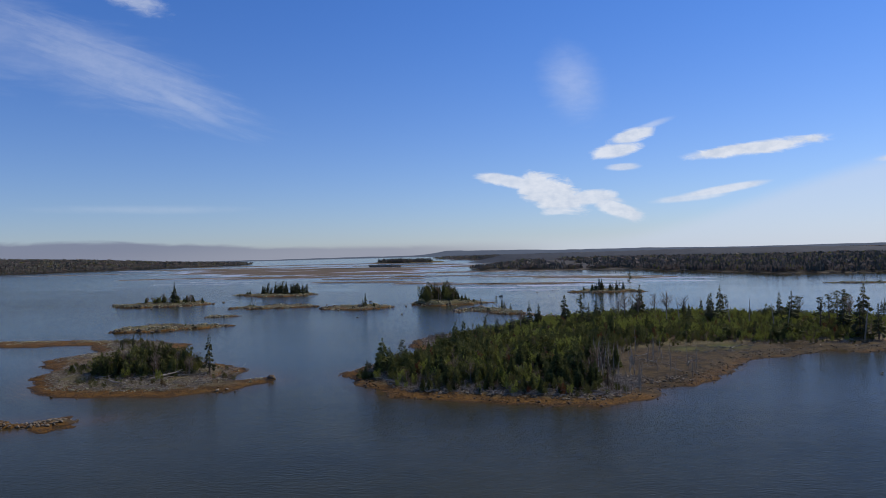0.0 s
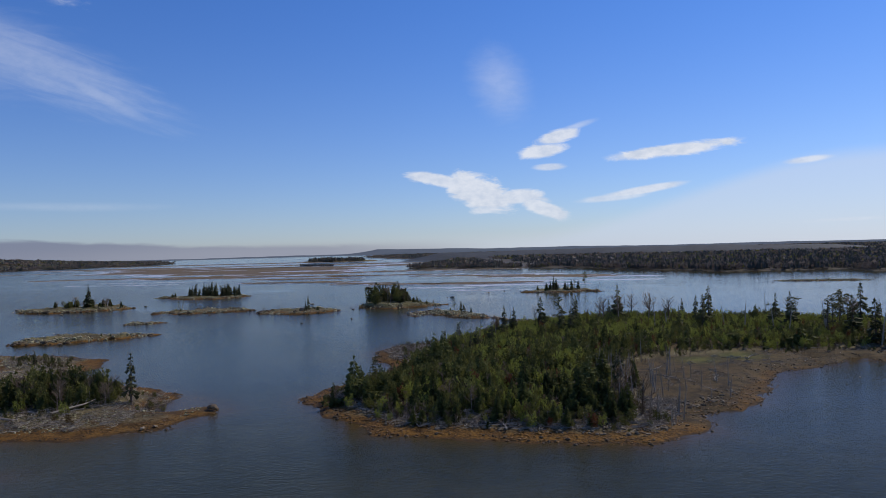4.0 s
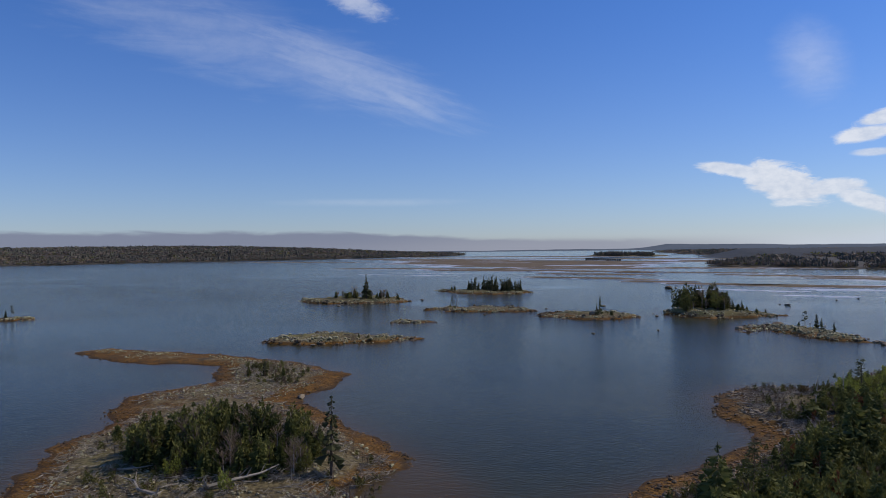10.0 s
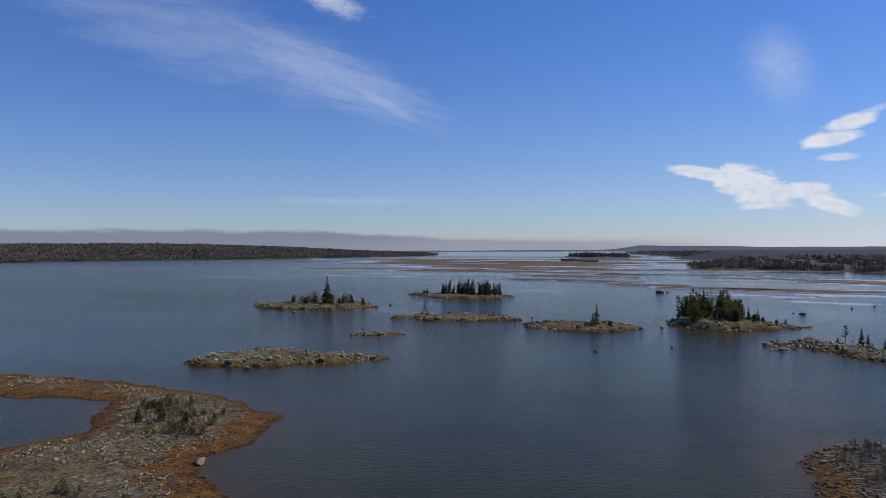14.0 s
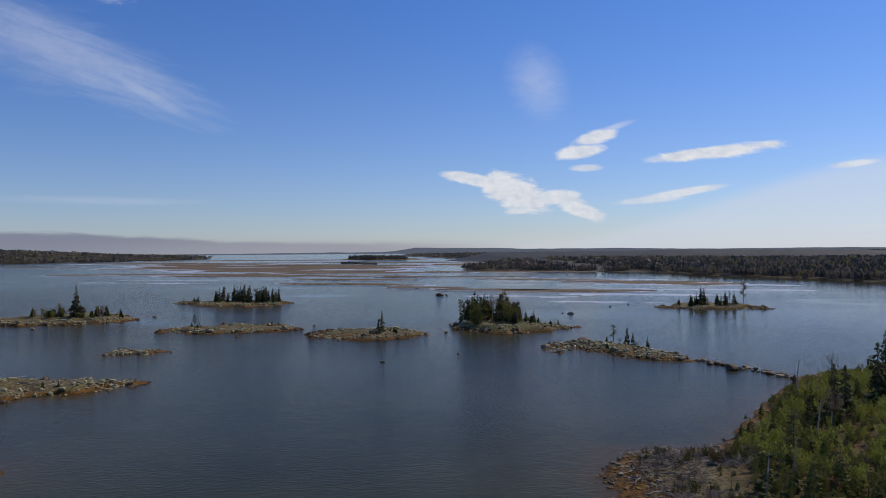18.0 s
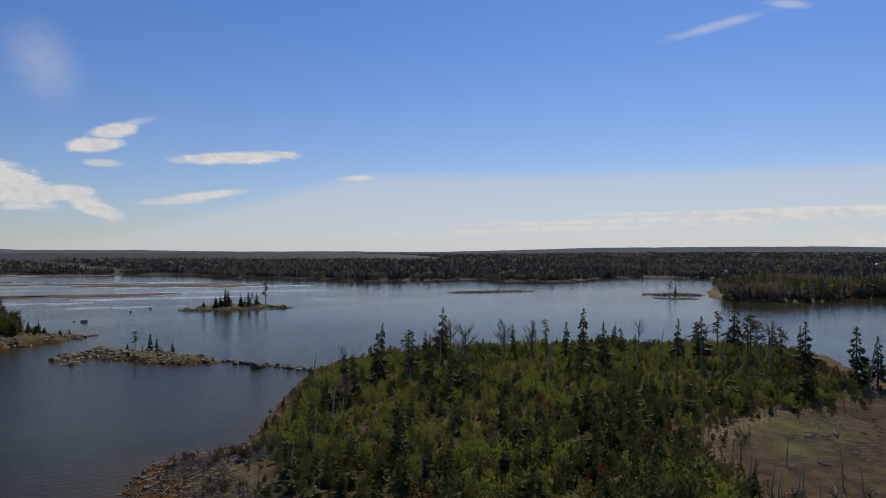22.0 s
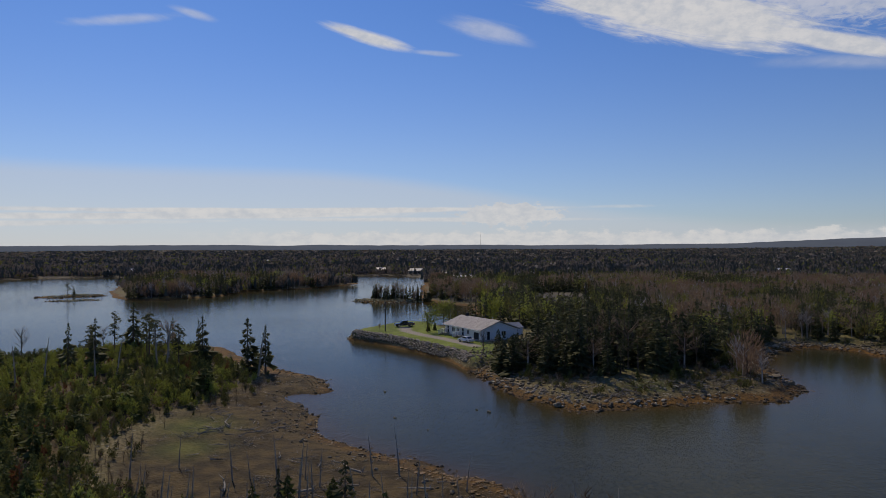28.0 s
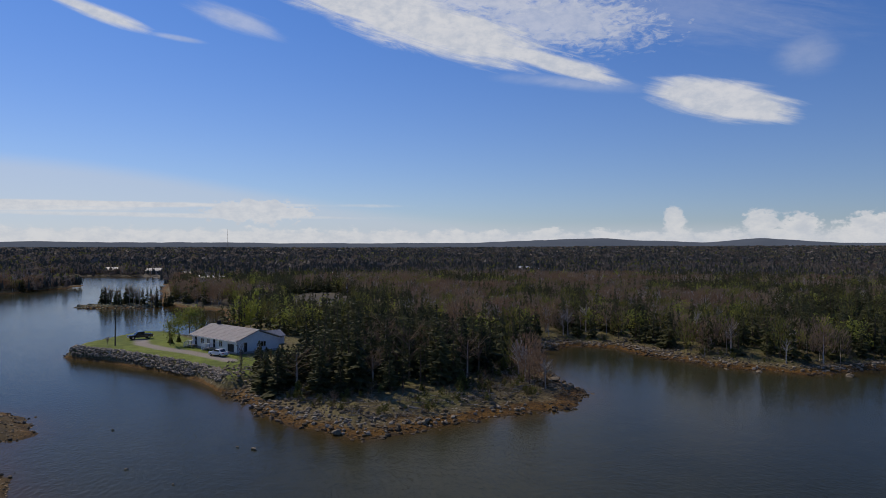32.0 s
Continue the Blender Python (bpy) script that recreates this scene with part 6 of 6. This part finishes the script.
block("foundation", -0.02, L + 0.02, -0.02, D + 0.02, -0.6, 0.4, CONCRETE, house, "grey concrete foundation")
front = [(1.2, 2.1, 0.7, 2.5), (3.6, 5.0, 1.2, 2.25), (6.3, 7.3, 1.2, 2.25), (8.6, 9.5, 0.7, 2.5), (11.0, 12.2, 1.2, 2.25), (14.2, 16.6, 0.4, 2.0)]
wall_boxes("wall", L, 0.4, E, 0.0, 0.16, front, WHITE, house)
wall_boxes("wall", L, 0.4, E, D - 0.16, D, [(3, 4.4, 1.2, 2.25), (9, 10.4, 1.2, 2.25)], WHITE, house)
side = [(1.6, 2.4, 0.4, 2.3), (5.6, 6.9, 1.15, 2.25)]
wall_boxes("wall", D, 0.4, E, L - 0.16, L, side, WHITE, house, True)
wall_boxes("wall", D, 0.4, E, 0.0, 0.16, [(4, 5.4, 1.2, 2.25)], WHITE, house, True)
for x0, x1 in ((0.0, 0.16), (L - 0.16, L)):
    bm = bmesh.new()
    vs = [bm.verts.new((x, y, z)) for x in (x0, x1) for y, z in ((0, E), (D, E), (D / 2, TOP - 0.1))]
    for f in ((0, 1, 2), (5, 4, 3), (0, 3, 4, 1), (1, 4, 5, 2), (2, 5, 3, 0)):
        bm.faces.new([vs[k] for k in f])
    bmesh.ops.recalc_face_normals(bm, faces=bm.faces[:])
    from_bm("gable", bm, WHITE, house)
for a, b, c, d in (front[1], front[2], front[4]):
    window_in(house, a, b, c, d, 0.0, -1)
window_in(house, 5.6, 6.9, 1.15, 2.25, L, 1, True)
window_in(house, 3, 4.4, 1.2, 2.25, D, 1)
window_in(house, 9, 10.4, 1.2, 2.25, D, 1)
window_in(house, 4, 5.4, 1.2, 2.25, 0.0, -1, True)
for a, b, c, d in (front[0], front[3]):
    door = block("door", a, b, 0.05, 0.11, c, d, DARKDOOR, house, "dark front door")
    block("door_frame", a - 0.08, a, -0.03, 0.1, c, d, WHITE, door)
    block("door_frame", b, b + 0.08, -0.03, 0.1, c, d, WHITE, door)
    block("door_handle", b - 0.14, b - 0.08, 0.0, 0.05, (c + d) / 2 - 0.1, (c + d) / 2, CHROME, door)
block("garage_door", 14.2, 16.6, 0.06, 0.12, 0.4, 2.0, DARKDOOR, house, "dark basement garage door")
block("door", L - 0.12, L - 0.06, 1.6, 2.4, 0.4, 2.3, DARKDOOR, house, "dark side door")
for sgn in (0, 1):
    ridge, eave = D / 2, (-0.55 if sgn == 0 else D + 0.55)
    fall = (TOP - E) / (D / 2)
    ze = E - 0.55 * fall + 0.12
    zr = TOP + 0.12
    bm = bmesh.new()
    vs = [bm.verts.new(p) for p in ((-0.4, eave, ze), (L + 0.4, eave, ze), (L + 0.4, ridge, zr), (-0.4, ridge, zr))]
    ws = [bm.verts.new((v.co.x, v.co.y, v.co.z + 0.16)) for v in vs]
    for f in (vs, ws[::-1], *[(vs[k], vs[(k + 1) % 4], ws[(k + 1) % 4], ws[k]) for k in range(4)]):
        bm.faces.new(f)
    bmesh.ops.recalc_face_normals(bm, faces=bm.faces[:])
    slope = from_bm("roof", bm, ROOF, house, "weathered grey-brown shingle roof")
    courses = 11
    for k in range(courses):
        f0, f1 = k / courses, (k + 1) / courses
        y0, y1, z0, z1 = eave + (ridge - eave) * f0, eave + (ridge - eave) * f1, ze + (zr - ze) * f0 + 0.165, ze + (zr - ze) * f1 + 0.165
        bm = bmesh.new()
        q = [bm.verts.new(p) for p in ((-0.42, y0, z0 + 0.035), (L + 0.42, y0, z0 + 0.035), (L + 0.42, y1, z1 + 0.008), (-0.42, y1, z1 + 0.008), (-0.42, y0, z0), (L + 0.42, y0, z0))]
        bm.faces.new(q[:4])
        bm.faces.new((q[4], q[5], q[1], q[0]))
        bmesh.ops.recalc_face_normals(bm, faces=bm.faces[:])
        from_bm("shingle_course", bm, ROOF, slope)
    block("gutter", -0.4, L + 0.4, eave - 0.1, eave + 0.02, ze - 0.02, ze + 0.12, WHITE, house)
block("chimney", 2.2, 2.9, D / 2 - 0.35, D / 2 + 0.35, TOP - 0.4, TOP + 1.1, DARKDOOR, house, "dark brick chimney")
block("vent_pipe", 13.0, 13.15, D / 2 + 1.0, D / 2 + 1.15, TOP - 0.5, TOP + 0.7, CHROME, house)
stairs("wooden front steps with pale railings", 0.85, 0.0, 0.7, HOUSE.copy())
stairs("wooden front steps with pale railings", 8.2, 0.0, 0.7, HOUSE.copy())

shed = tagged(new("shed"), "small white shed with a grey gable roof behind the house", "shed")
shed.matrix_basis = Matrix.LocRotScale((154.5, 141.5, 2.3), Euler((0, 0, radians(218))), (0.62, 0.62, 0.72))
block("wall", -6.5, 0, 0, 6, -0.4, 2.5, WHITE, shed, cut=0.02)
prism("gable", [(-6.5, 2.5), (0, 2.5), (-3.25, 3.9)], 0.02, 5.98, WHITE, shed)
for a, b in (((-6.95, 2.36), (-3.25, 3.98)), ((0.45, 2.36), (-3.25, 3.98))):
    prism("roof", [a, b, (b[0], b[1] + 0.12), (a[0], a[1] + 0.12)], -0.35, 6.35, CLADGREY, shed, "grey roof slope")
block("door", -4.4, -2.0, -0.03, 0.02, -0.1, 2.1, DARKDOOR, shed, "dark shed door")
block("window", -0.01, 0.04, 2.2, 3.4, 1.1, 2.0, DARKGLASS, shed)


# vehicles
def wheel(parent, x, y, side, radius):
    bm = bmesh.new()
    bmesh.ops.create_cone(bm, cap_ends=True, segments=18, radius1=radius, radius2=radius, depth=0.24, matrix=Matrix.Translation((x, y, radius)) @ Matrix.Rotation(radians(90), 4, "X"))
    bmesh.ops.bevel(bm, geom=[e for e in bm.edges if len(e.link_faces) == 2 and e.calc_face_angle(0) > 1.2], offset=0.04, segments=1, affect="EDGES")
    tyre = from_bm("wheel", bm, RUBBER, parent)
    bm = bmesh.new()
    bmesh.ops.create_cone(bm, cap_ends=True, segments=14, radius1=radius * 0.6, radius2=radius * 0.5, depth=0.05, matrix=Matrix.Translation((x, y + side * 0.125, radius)) @ Matrix.Rotation(radians(-90 * side), 4, "X"))
    from_bm("rim", bm, CHROME, tyre)


def pickup(m):
    root = tagged(new("pickup_truck"), "black pickup truck parked on the lawn", "truck")
    root.matrix_basis = m
    prism("body", [(-2.75, 0.45), (2.7, 0.45), (2.75, 0.75), (2.7, 1.02), (1.15, 1.1), (-0.95, 1.1), (-0.95, 1.12), (-2.75, 1.12)], -0.95, 0.95, BLACKPAINT, root, tuck=0.05, cut=0.04)
    prism("cab", [(-0.95, 1.08), (1.3, 1.08), (0.55, 1.78), (-0.75, 1.82)], -0.85, 0.85, BLACKPAINT, root, tuck=0.12, cut=0.04)
    for s in (-1, 1):
        prism("side_window", [(-0.7, 1.2), (0.85, 1.2), (0.4, 1.68), (-0.62, 1.7)], s * 0.80 - 0.03, s * 0.80 + 0.03, DARKGLASS, root)
        block("headlight", 2.66, 2.76, s * 0.72 - 0.17, s * 0.72 + 0.17, 0.72, 0.92, CHROME, root, "clear headlight", 0.02)
        block("tail_light", -2.79, -2.72, s * 0.84 - 0.08, s * 0.84 + 0.08, 0.7, 1.05, REDLENS, root, "red tail lamp", 0.02)
        block("mirror", 0.75, 0.92, s * 1.02 - 0.1, s * 1.02 + 0.1, 1.12, 1.32, BLACKPAINT, root)
        block("bed_rail", -2.72, -0.98, s * 0.9 - 0.06, s * 0.9 + 0.06, 1.12, 1.2, BLACKPAINT, root)
    prism("windscreen", [(1.28, 1.12), (1.32, 1.12), (0.62, 1.76), (0.58, 1.76)], -0.72, 0.72, DARKGLASS, root)
    block("front_bumper", 2.7, 2.88, -0.9, 0.9, 0.42, 0.66, CHROME, root, "bright metal bumper", 0.05)
    block("rear_bumper", -2.9, -2.74, -0.9, 0.9, 0.45, 0.64, CHROME, root, "bright metal bumper", 0.05)
    for x in (-1.75, 1.8):
        for s in (-1, 1):
            wheel(root, x, s * 0.86, s, 0.40)


def sedan(m):
    root = tagged(new("car"), "pale silver saloon car parked by the garage door", "car")
    root.matrix_basis = m
    prism("body", [(-2.25, 0.35), (2.2, 0.33), (2.28, 0.6), (2.1, 0.8), (0.95, 0.93), (-1.35, 0.97), (-2.2, 0.92), (-2.3, 0.65)], -0.88, 0.88, SILVERPAINT, root, tuck=0.05, cut=0.05)
    prism("cabin", [(-1.7, 0.92), (1.15, 0.9), (0.3, 1.4), (-0.95, 1.43)], -0.8, 0.8, SILVERPAINT, root, tuck=0.14, cut=0.04)
    for s in (-1, 1):
        prism("side_window", [(-1.2, 1.0), (0.8, 0.98), (0.25, 1.32), (-0.85, 1.34)], s * 0.745 - 0.03, s * 0.745 + 0.03, DARKGLASS, root)
        block("headlight", 2.14, 2.27, s * 0.62 - 0.18, s * 0.62 + 0.18, 0.58, 0.74, CHROME, root, "clear headlight", 0.02)
        block("tail_light", -2.31, -2.2, s * 0.66 - 0.16, s * 0.66 + 0.16, 0.66, 0.84, REDLENS, root, "red tail lamp", 0.02)
        block("mirror", 0.62, 0.78, s * 0.93 - 0.08, s * 0.93 + 0.08, 0.92, 1.06, SILVERPAINT, root)
    prism("windscreen", [(1.1, 0.95), (1.15, 0.95), (0.4, 1.39), (0.34, 1.39)], -0.64, 0.64, DARKGLASS, root)
    prism("rear_window", [(-1.66, 0.97), (-1.6, 0.97), (-0.98, 1.4), (-1.04, 1.4)], -0.62, 0.62, DARKGLASS, root)
    block("bumper", 2.2, 2.34, -0.8, 0.8, 0.34, 0.54, SILVERPAINT, root, "", 0.05)
    for x in (-1.4, 1.4):
        for s in (-1, 1):
            wheel(root, x, s * 0.78, s, 0.32)


pickup(pose(169.5, 172.5, on(main_height, 169.5, 172.5) + 0.02, 0, 0, 118))
sedan(pose(139.2, 150.8, 2.28, 0, 0, 45))


# utility poles
def utility_pole(x, y, z, tall, turn=0.0, words="tarred wooden utility pole on the lawn"):
    root = tagged(new("utility_pole"), words, "pole", "utility poles")
    root.matrix_basis = pose(x, y, z, 0, 0, turn)
    s = Shape()
    s.limb((0, 0, -0.5), (0, 0, tall), 0.17, 0.11, 10)
    part("pole", s.done(), [POLE], root)
    block("crossarm", -0.9, 0.9, -0.14, -0.02, tall - 0.75, tall - 0.62, POLE, root)
    for px in (-0.75, 0.0, 0.75):
        s = Shape()
        s.limb((px, -0.08, tall - 0.62), (px, -0.08, tall - 0.42), 0.05, 0.035, 6)
        part("insulator", s.done(), [CONCRETE], root, "pale insulator")
    bm = bmesh.new()
    bmesh.ops.create_cone(bm, cap_ends=True, segments=12, radius1=0.2, radius2=0.2, depth=0.7, matrix=Matrix.Translation((0.32, 0, tall - 1.7)))
    bmesh.ops.bevel(bm, geom=bm.edges[:], offset=0.04, segments=1, affect="EDGES")
    from_bm("transformer", bm, CONCRETE, root, "grey transformer can")


utility_pole(158.4, 175.2, on(main_height, 158.4, 175.2), 7.9, 40)
utility_pole(212, 148, on(main_height, 212, 148), 9.0, 40, "wooden utility pole among spruces")
utility_pole(252, 120, on(coast_height, 252, 120), 9.0, 40, "wooden utility pole among spruces")


# ---- far buildings, mast, bridge ----
def cottage(x, y, turn, long, wide, wall, roof_mat, words, z=None):
    root = tagged(new("house"), words, "house", "far houses")
    root.matrix_basis = pose(x, y, on(coast_height, x, y) - 0.2 if z is None else z, 0, 0, turn)
    block("wall", -long / 2, long / 2, -wide / 2, wide / 2, 0, 3.2, wall, root)
    prism("gable", [(-wide / 2, 3.2), (wide / 2, 3.2), (0, 5.0)], -long / 2 + 0.02, long / 2 - 0.02, wall, root).rotation_euler = (0, 0, radians(90))
    for s in (-1, 1):
        ob = prism("roof", [(s * (wide / 2 + 0.5), 3.0), (0, 5.1), (0, 5.3), (s * (wide / 2 + 0.5), 3.2)], -long / 2 - 0.4, long / 2 + 0.4, roof_mat, root)
        ob.rotation_euler = (0, 0, radians(90))
    for k in range(3):
        f = -long / 2 + long * (k + 0.5) / 3
        for s in (-1, 1):
            lo, hi = sorted((s * wide / 2 - 0.04, s * wide / 2 + 0.04))
            block("window", f - 0.6, f + 0.6, lo, hi, 1.2, 2.4, DARKGLASS, root)
    block("door", long / 2 - 0.04, long / 2 + 0.05, -0.5, 0.5, 0.2, 2.3, DARKDOOR, root)
    return root


for spec in ((588, -48, 20, 26, 12, WHITE, CLADGREY, "long white building in the far forest"), (546, 524, 30, 11, 6, WHITE, CLADGREY, "white house on the far shore"),
             (575, 520, 10, 9, 6, BOARD, CLADGREY, "small grey house on the far shore"), (640, 300, 80, 14, 8, BOARD, CLADGREY, "grey boathouse at the inlet's end"),
             (618, 262, 80, 12, 8, BOARD, CLADGREY, "weathered grey house at the inlet's end"), (520, 218, 60, 13, 8, WHITE, CLADGREY, "grey-roofed house above the inlet"),
             (420, 190, 60, 18, 9, BOARD, CLADGREY, "grey house behind spruces"), (322, 25, 30, 14, 8, WHITE, CLADGREY, "pale house half hidden in the forest"), (470, 118, 30, 10, 7, WHITE, CLADGREY, "small white house in the forest"),
             (430, 60, 60, 12, 8, BOARD, CLADGREY, "weathered house in the forest"), (980, 560, 30, 30, 12, WHITE, CLADGREY, "long pale building on a far hill"), (255, -12, 40, 12, 7, BOARD, CLADGREY, "grey house behind the far bank")):
    cottage(*spec)

mast = tagged(new("radio_mast"), "tall thin radio mast on the far ridge", "mast")
mx, my = -20 + 2700 * math.sin(radians(83.4)), 128 + 2700 * math.cos(radians(83.4))
mast.matrix_basis = pose(mx, my, on(coast_height, mx, my))
s = Shape()
s.limb((0, 0, 0), (0, 0, 62), 0.75, 0.4, 4)
part("tower", s.done(), [CONCRETE], mast)
s = Shape()
s.limb((0, 0, 62), (0, 0, 70), 0.5, 0.3, 4)
part("antenna", s.done(), [CONCRETE], mast)

bridge = tagged(new("trestle_bridge"), "low dark trestle bridge across the marsh channel", "bridge")
bridge.matrix_basis = pose(-205, 1368, 0, 0, 0, -58)
block("deck", -75, 75, -2, 2, 2.6, 3.4, POLE, bridge)
for k in range(16):
    block("pier", -72 + 9.6 * k - 0.5, -72 + 9.6 * k + 0.5, -1.6, 1.6, -1.0, 2.6, POLE, bridge)
